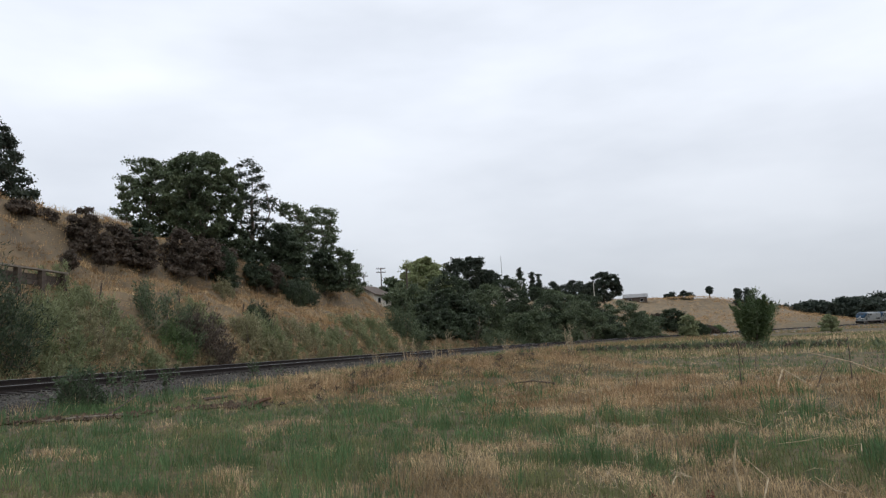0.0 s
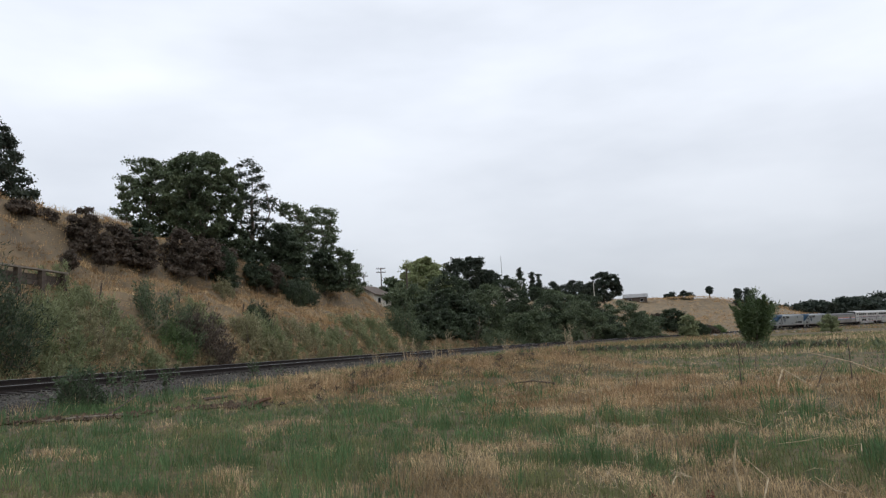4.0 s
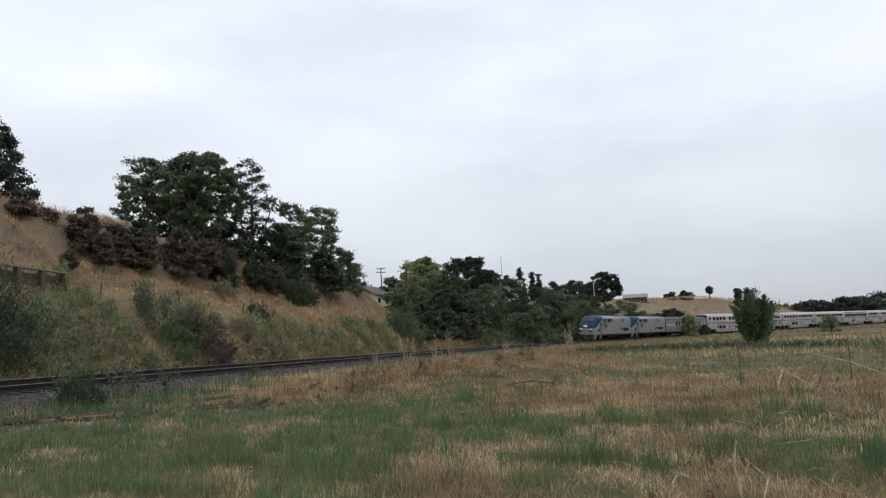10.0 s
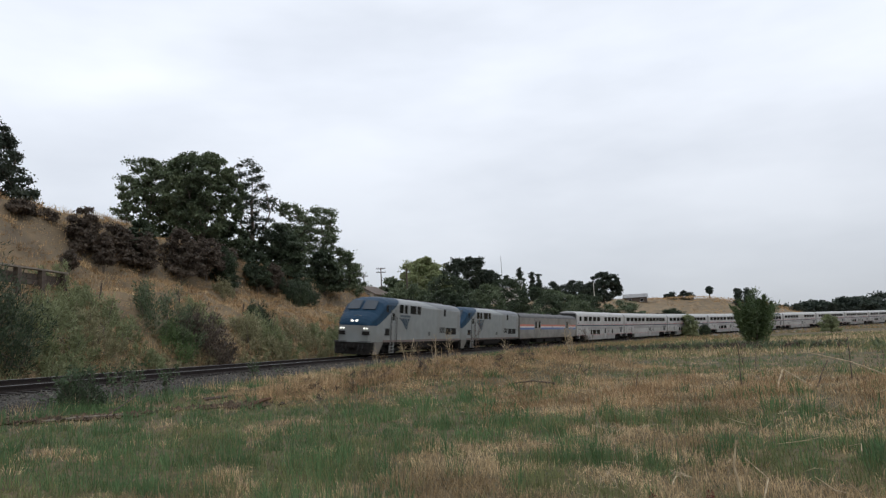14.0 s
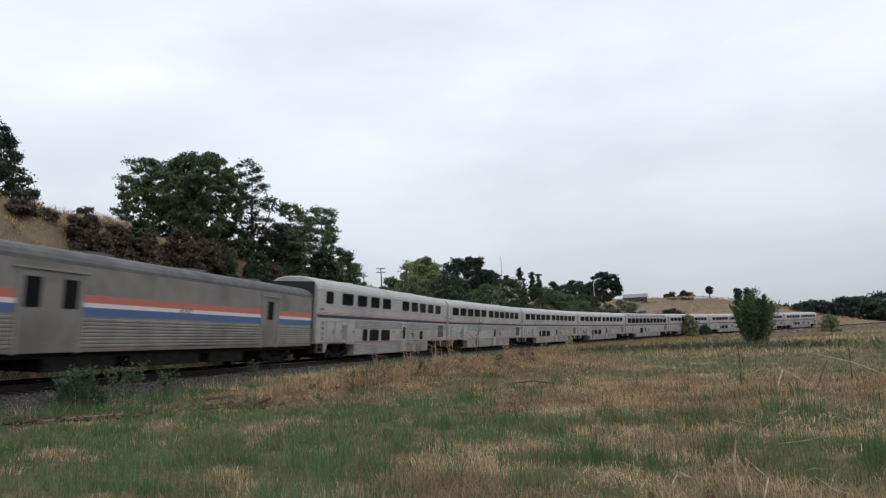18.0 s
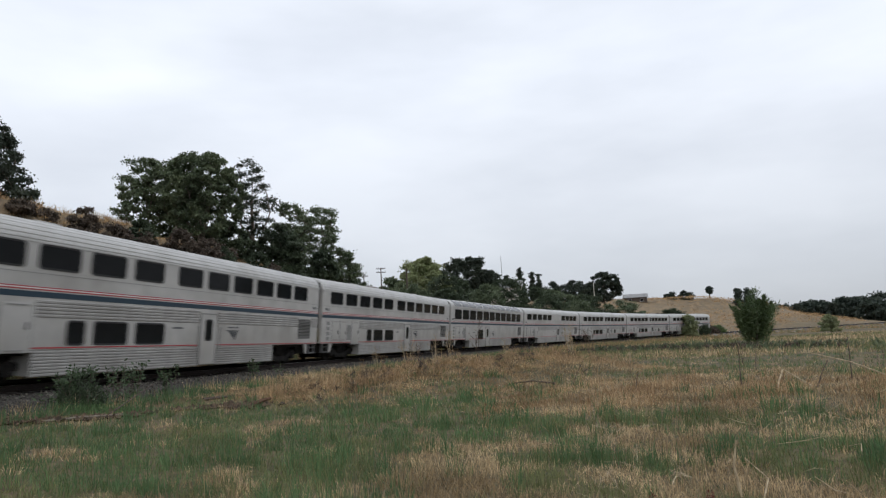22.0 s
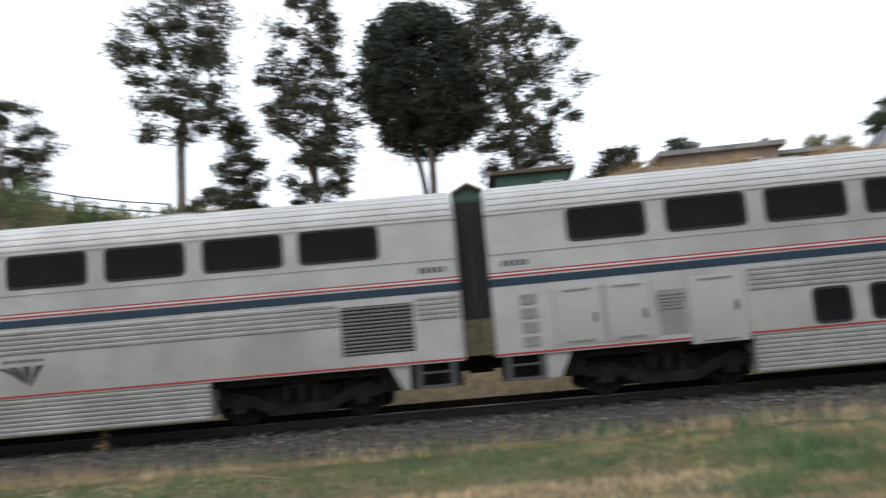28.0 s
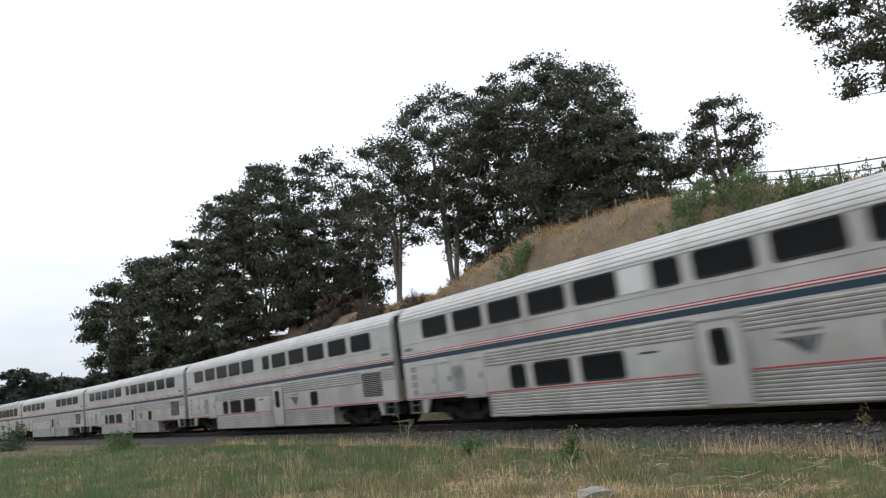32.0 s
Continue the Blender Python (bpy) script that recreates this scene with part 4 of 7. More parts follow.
# pale stalks lying about in tangles
def litter(r, n, r0, r1, a0, a1, cut, longest, label):
    x, y, d = scatter(r, n, r0, r1, a0, a1, 1.0)
    k = wave(x, y, 1.7, 61) + 0.5 * wave(x, y, 4.5, 62) + r.normal(0, 0.25, len(x)) > cut
    x, y, d = x[k], y[k], d[k]
    m = len(x)
    a, ln = r.uniform(0, 6.283, m), longest * r.uniform(0.25, 1.0, m)
    z = height(x, y) + r.uniform(0.02, 0.16, m)
    e = np.stack([np.cos(a) * ln, np.sin(a) * ln, ln * r.normal(0.12, 0.3, m)], -1) * 0.5
    w = np.stack([-np.sin(a), np.cos(a), np.full(m, 0.6)], -1) * (0.002 * np.clip(d / 8, 0.8, 2.5))[:, None]
    c = np.stack([x, y, z], -1)
    bow = np.stack([np.zeros(m), np.zeros(m), ln * r.uniform(0.0, 0.1, m)], -1)
    v = np.stack([c - e - w, c - e + w, c + bow + w, c + e + w * 0.5, c + e - w * 0.5, c + bow - w], 1).reshape(-1, 3)
    f = (np.arange(m)[:, None, None] * 6 + np.array([(0, 1, 2, 5), (5, 2, 3, 4)])[None]).reshape(-1, 4)
    stuff("stalk_litter", v, f, M_stalk, label, "litter")


litter(rg, 900, 6.0, 15.0, -38, -10, 0.35, 0.42, "pale broken stalks lying in tangles in the field")
litter(rg, 600, 18.0, 30.0, -20, 12, 0.1, 0.5, "pale broken stalks lying on the heaped ridge")
litter(rg, 2600, 6.5, 16.0, 96, 140, 0.0, 0.3, "pale broken stalks lying in the dry grass")
# rank green grass beside the ballast, with upright straw among it
for n_, a0, a1, r0, r1, mt, cut, hi, lb in ((4200, 138, 173, 13, 60, M_green, 0.05, 0.44, "rank green grass beside the ballast"), (3200, 138, 173, 13, 60, M_olive, -0.5, 0.3, "yellow-green grass beside the ballast"), (2600, 100, 150, 9, 24, M_olive, 0.1, 0.36, "yellow-green grass tufts beside the ballast"),
                                            (1500, 122, 160, 9, 26, M_straw, 0.35, 0.46, "upright bleached straw beside the ballast")):
    x5, y5, d5 = scatter(rg, n_, r0, r1, a0, a1, 0.9)
    k = wave(x5, y5, 3.0, 71) + 0.5 * wave(x5, y5, 1.1, 72) + rg.normal(0, 0.25, len(x5)) > cut
    x5, y5, d5 = x5[k], y5[k], d5[k]
    sc = np.clip(d5 / 9.0, 0.9, 4.0)
    v, f = blades(rg, x5, y5, 11, rg.uniform(0.45, 1.0, len(x5)) * hi, 0.007 * sc, 0.12 * np.sqrt(sc), 0.1, True)
    stuff("tall_grass", v, f, mt, lb, "grass")
# straw grass along the foot of the bank
fs, fl = rg.uniform(-20, 70, 4200), rg.uniform(4.6, 6.4, 4200)
h = np.interp(fs, LINE_S, LINE_H)
ftx, fty = np.interp(fs, LINE_S, LINE_X) - fl * np.sin(h), np.interp(fs, LINE_S, LINE_Y) + fl * np.cos(h)
keep = wave(ftx, fty, 3.5, 63) + rg.normal(0, 0.3, 4200) > -0.35
v, f = blades(rg, ftx[keep], fty[keep], 8, rg.uniform(0.2, 0.6, keep.sum()), np.clip(np.hypot(ftx, fty)[keep] * 0.0006, 0.01, 0.04), 0.3, 0.3, True)
stuff("bank_grass", v, f, M_straw, "pale straw grass along the foot of the bank", "grass")
# loose stones
def stones(r, x, y, z, size):
    """Rough eight-faced stones."""
    n = len(x)
    base = np.array([(1, 0, 0), (0, 1, 0), (-1, 0, 0), (0, -1, 0), (0, 0, 0.8), (0, 0, -0.8)])
    v = base[None] * r.uniform(0.5, 1.2, (n, 6, 1)) * size[:, None, None]
    a = r.uniform(0, 6.283, n)
    c, s_ = np.cos(a)[:, None], np.sin(a)[:, None]
    v = np.stack([v[:, :, 0] * c - v[:, :, 1] * s_, v[:, :, 0] * s_ + v[:, :, 1] * c, v[:, :, 2] + v[:, :, 0] * r.uniform(-0.5, 0.5, (n, 1))], -1)
    v += np.stack([x, y, z], -1)[:, None, :]
    tri = np.array([(0, 1, 4), (1, 2, 4), (2, 3, 4), (3, 0, 4), (1, 0, 5), (2, 1, 5), (3, 2, 5), (0, 3, 5)])
    return v.reshape(-1, 3), (np.arange(n)[:, None, None] * 6 + tri[None]).reshape(-1, 3)


ss = rg.uniform(-80, 30, 15000)
ll = np.where(rg.rand(15000) < 0.85, rg.uniform(1.4, 4.7, 15000), rg.uniform(-2.6, 1.4, 15000))
zz = np.interp(ll, [-2.6, -1.6, 0, 1.6, 2.7, 4.6], [-0.25, -0.18, -0.2, -0.18, -0.24, -0.98]) + 0.005
px, py, pz = on_line(ss, ll, zz)
v, f = stones(rg, px, py, pz, rg.uniform(0.025, 0.065, len(px)))
stuff("ballast_stones", v, f, M_stone, "loose grey crushed stones on the ballast shoulder", "stones")
ss, ll = rg.uniform(150, 345, 1500), rg.uniform(3.0, 9.0, 1500)
h = np.interp(ss, LINE_S, LINE_H)
px, py = np.interp(ss, LINE_S, LINE_X) + ll * np.sin(h), np.interp(ss, LINE_S, LINE_Y) - ll * np.cos(h)
v, f = stones(rg, px, py, height(px, py) + 0.1, rg.uniform(0.2, 0.6, 1500))
stuff("riprap", v, f, M_rock, "pale rock riprap on the far embankment", "rocks")

# feathery scrub along the foot of the bank
def scrub(n, s0, s1, l0, l1, leaf, hmax, seed, cut, label, per=46, size=0.13, fan=0.45):
    r = np.random.RandomState(seed)
    s, lt = r.uniform(s0, s1, n), l0 + (l1 - l0) * r.rand(n) ** 1.3
    hh = np.interp(s, LINE_S, LINE_H)
    x, y = np.interp(s, LINE_S, LINE_X) - lt * np.sin(hh), np.interp(s, LINE_S, LINE_Y) + lt * np.cos(hh)
    dense = wave(x, y, 7, seed + 1) + 0.6 * wave(x, y, 2.5, seed + 2) - (lt - l0) / (l1 - l0) * 0.8
    k = dense > cut
    x, y, top = x[k], y[k], hmax * np.clip(0.4 + 0.5 * (dense[k] - cut), 0.25, 1.0) * r.uniform(0.7, 1.2, k.sum())
    ax = np.stack([r.normal(0, fan, len(x)), r.normal(0, fan, len(x)), np.ones(len(x))], -1)
    ax /= np.linalg.norm(ax, axis=1)[:, None]
    v, f = plumes(r, np.stack([x, y, height(x, y) - 0.05], -1), ax, top, per, size, 1.8, 0.22)
    stuff("scrub", v, f, leaf, label, "scrub")


scrub(800, -18, 58, 4.7, 8.0, L_shrub, 1.15, 61, -0.05, "feathery yellow-green scrub along the foot of the bank",70, 0.085)
scrub(600, -20, 58, 4.7, 8.6, L_sage, 1.1, 91, -0.1, "pale grey-green scrub along the foot of the bank",70, 0.085)
scrub(260, -18, 55, 4.7, 7.6, L_green, 1.3, 66, 0.15, "fresh green scrub along the foot of the bank",70, 0.085)
scrub(1100, -25, 60, 4.5, 15.0, L_dry, 1.0, 71, -0.3, "tan dry brush on the bank", 34, 0.10)
scrub(160, 8, 30, 16, 18.5, L_dead, 1.1, 76, 0.1, "brown dead brush near the bank's edge")
scrub(420, 55, 120, 4.6, 9.0, L_oak, 2.4, 81, -0.6, "low green brush beside the far track", 50, 0.2)
scrub(420, -95, -52, 5.0, 19.0, L_dry, 0.8, 86, -0.6, "orange-tan dry brush on the hump", 40, 0.11)
scrub(200, -63, -46, 16.5, 20.0, L_green, 1.1, 88, -0.9, "soft green brush on top of the bank", 50, 0.12, 0.6)

# a dark brushy strip across the far field, below the embankment
r_strip = np.random.RandomState(55)
for n_, leaf_, lb_, hi_ in ((170, L_dead, "dark brown brush across the far field", 0.42), (170, L_oak, "olive green brush across the far field", 0.5)):
    u_ = r_strip.rand(n_) ** 1.25
    sx_ = np.interp(u_, [0, 0.5, 1], [15.31, 20.82, 25.97]) + r_strip.normal(0, 1.0, n_)
    sy_ = np.interp(u_, [0, 0.5, 1], [78.82, 61.98, 53.52]) + r_strip.normal(0, 6.0, n_)
    ax_ = np.stack([r_strip.normal(0, 0.5, n_), r_strip.normal(0, 0.5, n_), np.ones(n_)], -1)
    ax_ /= np.linalg.norm(ax_, axis=1)[:, None]
    v, f = plumes(r_strip, np.stack([sx_, sy_, height(sx_, sy_) - 0.05], -1), ax_, hi_ * r_strip.uniform(0.6, 1.1, n_), 30, 0.2, 1.6, 0.45)
    stuff("brush", v, f, leaf_, lb_, "brush")

# ---- shrubs on the bank ----
def bush(x, y, w, hgt, leaf, label, seed, dense=1.0, size=0.13, name="shrub"):
    """Many leafy stems that fan out from the root, taller in the middle."""
    r = np.random.RandomState(seed + 40)
    ob = tagged(new(name), label, "shrub", "shrubs on the bank")
    gz = ground_z(x, y)
    ob.matrix_basis = pose(x, y, gz)
    k = int(9 * w * dense) + 8
    far = max(1.0, math.hypot(x, y) / 60)
    a, q = r.uniform(0, 6.283, k), r.rand(k) ** 0.6
    bx, by = np.cos(a) * q * w * 0.42, np.sin(a) * q * w * 0.42
    base = np.stack([bx, by, height(x + bx, y + by) - gz - 0.05 + hgt * 0.25 * r.rand(k) * (1 - q)], -1)
    ax = np.stack([np.cos(a) * q * 0.45 + r.normal(0, 0.2, k), np.sin(a) * q * 0.45 + r.normal(0, 0.2, k), np.ones(k)], -1)
    ax /= np.linalg.norm(ax, axis=1)[:, None]
    ln = hgt * (1 - 0.5 * q ** 2) * r.uniform(0.6, 1.0, k)
    stems = Shape()
    for i in range(0, k, 3):
        e = base[i] + ax[i] * ln[i] * 0.8
        stems.tube([tuple(base[i] * [0.4, 0.4, 0.2]), tuple(base[i] + ax[i] * ln[i] * 0.3), tuple(e)], [0.035, 0.025, 0.01], 4)
    part("trunk", stems, M_bark, ob)
    v, f = plumes(r, base, ax, ln, int(120 * min(1.4, 0.5 + hgt / 4)), size * far * 0.72, 1.8, 0.2)
    new("crown", array_mesh("crown", v, f, leaf)).parent = ob
    return ob


grey = "grey-green scrub bush on the dry bank"
deadl = "brown dead brush hanging over the bank's edge"
for k, (x, y, w, hg, lf, lb) in enumerate([
        (-18.0, 27.6, 3.4, 3.9, L_dark, "dense dark green bush at the foot of the bank"), (-19.5, 26.0, 4.2, 4.4, L_dark, "dense dark green bush at the foot of the bank"),
        (-17.4, 31.0, 3.4, 2.4, L_shrub, grey), (-16.6, 33.4, 3.2, 2.2, L_shrub, grey), (-18.4, 33.0, 3.0, 2.4, L_shrub, grey), (-17.2, 36.0, 3.2, 2.4, L_shrub, grey),
        (-15.6, 39.8, 3.4, 2.7, L_oak, "leafy mid-green bush on the bank"), (-14.6, 38.8, 1.7, 1.9, L_green, "bright lime-green bush on the bank"), (-14.0, 41.3, 2.8, 2.6, L_dead, "brown dead bush at the foot of the bank"),
        (-13.0, 47.0, 3.0, 2.6, L_shrub, grey), (-12.4, 49.3, 3.2, 2.8, L_shrub, grey), (-13.6, 51.6, 1.8, 1.6, L_dark, "small dark bush on the bank"), (-10.9, 54.4, 3.4, 2.4, L_shrub, grey), (-10.0, 57.0, 3.0, 2.2, L_shrub, grey),
        (-13.6, 66.2, 3.2, 2.6, L_dark, "dark brown bush on the bank"), (-17.4, 55.8, 1.5, 2.0, L_shrub, grey), (-7.9, 65.0, 3.4, 2.8, L_shrub, grey), (-6.4, 69.6, 3.2, 2.6, L_shrub, grey),
        (-4.2, 76.0, 4.4, 3.6, L_oak, "mid-green bush by the track"), 
        
        (-16.2, 29.8, 2.0, 1.3, L_shrub, grey), (-14.9, 35.6, 2.2, 1.3, L_shrub, grey), (-11.7, 48.4, 2.2, 1.9, L_shrub, grey), (-19.6, 36.0, 2.6, 1.9, L_shrub, grey), (-15.5, 45.0, 2.4, 1.8, L_shrub, grey),
        (-15.2, 43.4, 2.6, 2.0, L_shrub, grey), (-8.8, 60.8, 2.8, 2.2, L_shrub, grey), (-34.8, -15.5, 3.6, 1.9, L_green, "green brush on top of the bank"), (-35.2, -18.6, 3.6, 2.2, L_green, "green brush on top of the bank"),
        (-34.6, -12.4, 3.2, 1.5, L_green, "green brush on top of the bank"), (-35.6, -32.0, 1.9, 2.3, L_green, "small bright green bush on the bank"), (-36.6, -46, 4.0, 2.0, L_dead, deadl), (-36.8, -52, 4.0, 2.2, L_dead, deadl),
        (60.0, 172.0, 6.0, 3.4, L_dark, "dark bush at the foot of the far hill"), (66.5, 183.0, 6.0, 2.6, L_dead, "dark brown bush on the far hillside"), (62.0, 190.0, 7.0, 2.8, L_dead, "dark brown bush on the far hillside"), (57.0, 193.0, 6.0, 2.6, L_dead, "dark brown bush on the far hillside"), (70.0, 186.0, 4.0, 2.8, L_green, "green bush at the foot of the far hill"), (-36.8, -60, 4.6, 2.4, L_dead, deadl), (-26.5, 37.0, 3.0, 1.2, L_dry, "dry tan brush on the bank top")]):
    thick = 2.2 if lf in (L_dark, L_dead) else 1.1
    low = 0.72 if lf is L_shrub else 1.0
    bush(x, y, w, hg * low, lf if k % 3 or lf is not L_shrub else L_sage, lb, 200 + k, thick, 0.15)
# a tangle of dead brush and dark bushes hangs over the bank's edge
edge_green = "dark green bush on the bank's edge"
for k, (x, y, w, zb, zt, green) in enumerate([(-23.3, 45.4, 2.9, 7.6, 10.9, 0), (-22.5, 48.4, 2.8, 7.1, 10.4, 0), (-21.8, 50.5, 2.8, 8.5, 11.0, 1), (-21.4, 49.9, 2.6, 7.0, 10.0, 0),
                                              (-20.2, 53.8, 3.8, 6.5, 10.8, 0), (-19.2, 56.8, 3.4, 7.7, 10.6, 0), (-18.1, 58.2, 2.4, 5.9, 9.9, 1), (-14.3, 69.5, 3.6, 5.8, 8.7, 1), (-16.9, 63.8, 3.2, 7.6, 10.2, 1),
                                              (-19.0, 60.4, 3.0, 8.2, 10.4, 0), (-16.0, 66.4, 2.6, 7.4, 9.4, 0), (-21.5, 40.3, 0.8, 6.2, 7.4, 0),
                                              (-24.9, 43.9, 1.5, 9.6, 10.5, 0), (-25.6, 42.3, 1.9, 9.9, 10.9, 0), (-21.8, 45.0, 1.4, 7.0, 9.2, 0)]):
    gz_ = ground_z(x, y)
    grown("shrub", x, y, w * 0.92, min(zb, gz_ + 0.6), max(zt - 0.3, gz_ + 0.5), L_dark if green else L_dead, edge_green if green else deadl, 300 + k, "mound", int(10 + 12 * w), int(2300 * w), 0.10, 2.4,
          trunk=0.06, kind="shrub", group="shrubs on the bank", flat=0.8, droop=0.4, stems=3)

# ---- the train ----
M_steel = mat("dull_stainless_steel", (0.41, 0.402, 0.386), (0.482, 0.473, 0.455), 1.6, 0.42, 0.15, bump=0.03, spots=(0.27, 0.258, 0.235), spot_scale=0.35, spot_amount=0.65)
# darker than the body steel: shade of the coaches' lower sides, put into the colour
M_flute = mat("fluted_steel_shaded", (0.268, 0.26, 0.246), (0.345, 0.337, 0.32), 3, 0.42, 0.15, spots=(0.20, 0.192, 0.178), spot_scale=0.5, spot_amount=0.6)
M_roof = mat("roof_steel", (0.43, 0.426, 0.412), (0.515, 0.51, 0.497), 2, 0.45, 0.15, spots=(0.36, 0.35, 0.33), spot_scale=0.4)
M_glass = mat("dark_window_glass", (0.010, 0.011, 0.012), (0.016, 0.017, 0.018), 1, 0.08)
# paler than the side panes: mirrored sky is put into the base colour
M_dome = mat("sky_toned_roof_glass", (0.03, 0.032, 0.033), (0.05, 0.052, 0.053), 1, 0.18)
M_gasket = mat("black_rubber", (0.03, 0.03, 0.03), (0.045, 0.045, 0.045), 12, 0.7)
M_red = mat("red_paint", (0.36, 0.028, 0.036), (0.30, 0.025, 0.032), 3, 0.5)
M_orange = mat("orange_red_paint", (0.52, 0.15, 0.095), (0.46, 0.14, 0.095), 3, 0.5)
M_blue = mat("navy_paint", (0.006, 0.026, 0.046), (0.009, 0.032, 0.054), 3, 0.6)
M_bright_blue = mat("blue_paint", (0.055, 0.12, 0.285), (0.065, 0.13, 0.27), 3, 0.45)
M_cab_blue = mat("cab_blue_paint", (0.009, 0.035, 0.068), (0.013, 0.043, 0.08), 2, 0.5, spots=(0.03, 0.055, 0.095), spot_scale=0.8, spot_amount=0.2)
M_white = mat("white_paint", (0.68, 0.68, 0.67), (0.60, 0.60, 0.59), 3, 0.5)
M_loco = mat("silver_grey_paint", (0.205, 0.222, 0.222), (0.255, 0.270, 0.264), 1.4, 0.4, 0.1, spots=(0.19, 0.185, 0.17), spot_scale=0.5, spot_amount=0.6)
M_shoulder = mat("dark_roof_shoulder", (0.125, 0.135, 0.145), (0.165, 0.175, 0.182), 1.4, 0.5, 0.1, spots=(0.08, 0.085, 0.09), spot_scale=0.6)
# the blue-grey base colour carries part of the sky's reflection
M_screen = mat("windscreen_sky_tone", (0.030, 0.042, 0.055), (0.038, 0.05, 0.062), 1, 0.12)
M_sill = mat("grimy_sill", (0.20, 0.135, 0.115), (0.16, 0.13, 0.12), 1.2, 0.6, spots=(0.09, 0.075, 0.065), spot_scale=0.8)
# grime, with the shade beneath the train put into the near-black colour
M_under = mat("grimy_shaded_steel", (0.010, 0.0095, 0.009), (0.026, 0.023, 0.021), 5, 0.85, bump=0.4)
M_grey = mat("grey_louvre", (0.05, 0.05, 0.05), (0.085, 0.085, 0.085), 8, 0.6)
M_panel = mat("grey_panel_seam", (0.19, 0.19, 0.185), (0.25, 0.25, 0.24), 8, 0.6)
M_bag = mat("weathered_car_side", (0.21, 0.196, 0.176), (0.255, 0.24, 0.218), 1.5, 0.55, 0.15, spots=(0.12, 0.108, 0.092), spot_scale=0.5, spot_amount=0.7)
M_bagroof = mat("dark_grey_roof", (0.07, 0.07, 0.07), (0.12, 0.12, 0.12), 2, 0.8, spots=(0.16, 0.15, 0.14), spot_scale=0.7)
M_yellow = mat("grimy_yellow_hose_panel", (0.12, 0.10, 0.055), (0.07, 0.06, 0.035), 6, 0.8)
M_mark = mat("dark_lettering", (0.035, 0.04, 0.045), (0.05, 0.055, 0.06), 6, 0.6)


def glow(name, colour, strength):
    m = bpy.data.materials.new(name)
    m.use_nodes = True
    b = m.node_tree.nodes["Principled BSDF"]
    b.inputs["Base Color"].default_value = (*colour, 1)
    b.inputs["Emission Color"].default_value = (*colour, 1)
    b.inputs["Emission Strength"].default_value = strength
    return m


M_lamp = glow("lit_headlight", (1.0, 0.97, 0.9), 1.5)
for m_, level in ((M_glass, 0.05), (M_under, 0.12), (M_gasket, 0.15), (M_steel, 0.22), (M_flute, 0.25), (M_roof, 0.3), (M_cab_blue, 0.15), (M_loco, 0.3), (M_bag, 0.25)):
    m_.node_tree.nodes["Principled BSDF"].inputs["Specular IOR Level"].default_value = level


def rounded_rect(w, h, c, n=4):
    pts = []
    for cx, cz, a0 in ((w / 2 - c, h / 2 - c, 0), (-w / 2 + c, h / 2 - c, 90), (-w / 2 + c, -h / 2 + c, 180), (w / 2 - c, -h / 2 + c, 270)):
        for k in range(n + 1):
            a = radians(a0 + 90 * k / n)
            pts.append((cx + c * math.cos(a), cz + c * math.sin(a)))
    return pts


WINDOWS = {}


def window_meshes(w, h, c=0.13):
    """A rubber surround and the pane in it; they face -y."""
    key = (round(w, 2), round(h, 2))
    if key not in WINDOWS:
        out, inn = rounded_rect(w, h, c), rounded_rect(w - 0.11, h - 0.11, c * 0.75)
        ring = Shape().loft([[(x, 0.02, z) for x, z in out], [(x, -0.014, z) for x, z in out], [(x, -0.014, z) for x, z in inn], [(x, 0.02, z) for x, z in inn]], caps=False)
        pane = Shape().loft([[(x, 0.03, z) for x, z in inn], [(x, -0.004, z) for x, z in inn]])
        WINDOWS[key] = (ring.mesh("window", M_gasket), pane.mesh("pane", M_glass))
    return WINDOWS[key]


def sides(length):
    """Poses that carry a piece made for the side at -y to that side and to the other: x, side face y."""
    return (lambda x, y, z: pose(x, -y, z), lambda x, y, z: pose(x, y, z, 0, 0, 180))


def put_window(car, x, z, w, h, y, both=True):
    ring, pane = window_meshes(w, h)
    for place in sides(0)[:2 if both else 1]:
        o = part("window", ring, None, car, at=place(x, y, z))
        part("pane", pane, None, o)


SLAT = Shape().box(-0.5, 0.5, -0.02, 0.012, -0.018, 0.018).mesh("slat", M_panel)


SLAT_DARK = Shape().box(-0.5, 0.5, -0.02, 0.012, -0.018, 0.018).mesh("slat", M_under)


def put_grille(car, x, z, w, h, y, n):
    for place in sides(0):
        g = part("grille", Shape().box(-w / 2, w / 2, -0.01, 0.03, -h / 2, h / 2), M_under, car, "dark louvred grille", at=place(x, y, z))
        for k in range(n):
            part("slat", SLAT, None, g, at=pose(0, -0.006, h * ((k + 0.5) / n - 0.5), 25, 0, 0) @ Matrix.Diagonal((w * 0.97, 1, 1, 1)))


def flutes(x0, x1, z0, z1, n, y, depth=0.02):
    """A fluted sheet on the side at -y."""
    prof = [(0.03, z0)]
    for k in range(n):
        a, b = z0 + (z1 - z0) * k / n, z0 + (z1 - z0) * (k + 1) / n
        m = b - a
        prof += [(-0.004, a + m * 0.02), (-depth, a + m * 0.22), (-depth, a + m * 0.72), (-0.004, a + m * 0.98)]
    prof.append((0.03, z1))
    return Shape().loft([[(x, -y + d, z) for d, z in prof] for x in (x0, x1)])


def mirrored(shape):
    s = Shape()
    s.add([(x, -y, z) for x, y, z in shape.v], [f[::-1] for f in shape.f])
    return s


def on_both(name, shape, material, car, label=""):
    part(name, shape, material, car, label)
    return part(name, mirrored(shape), material, car, label)


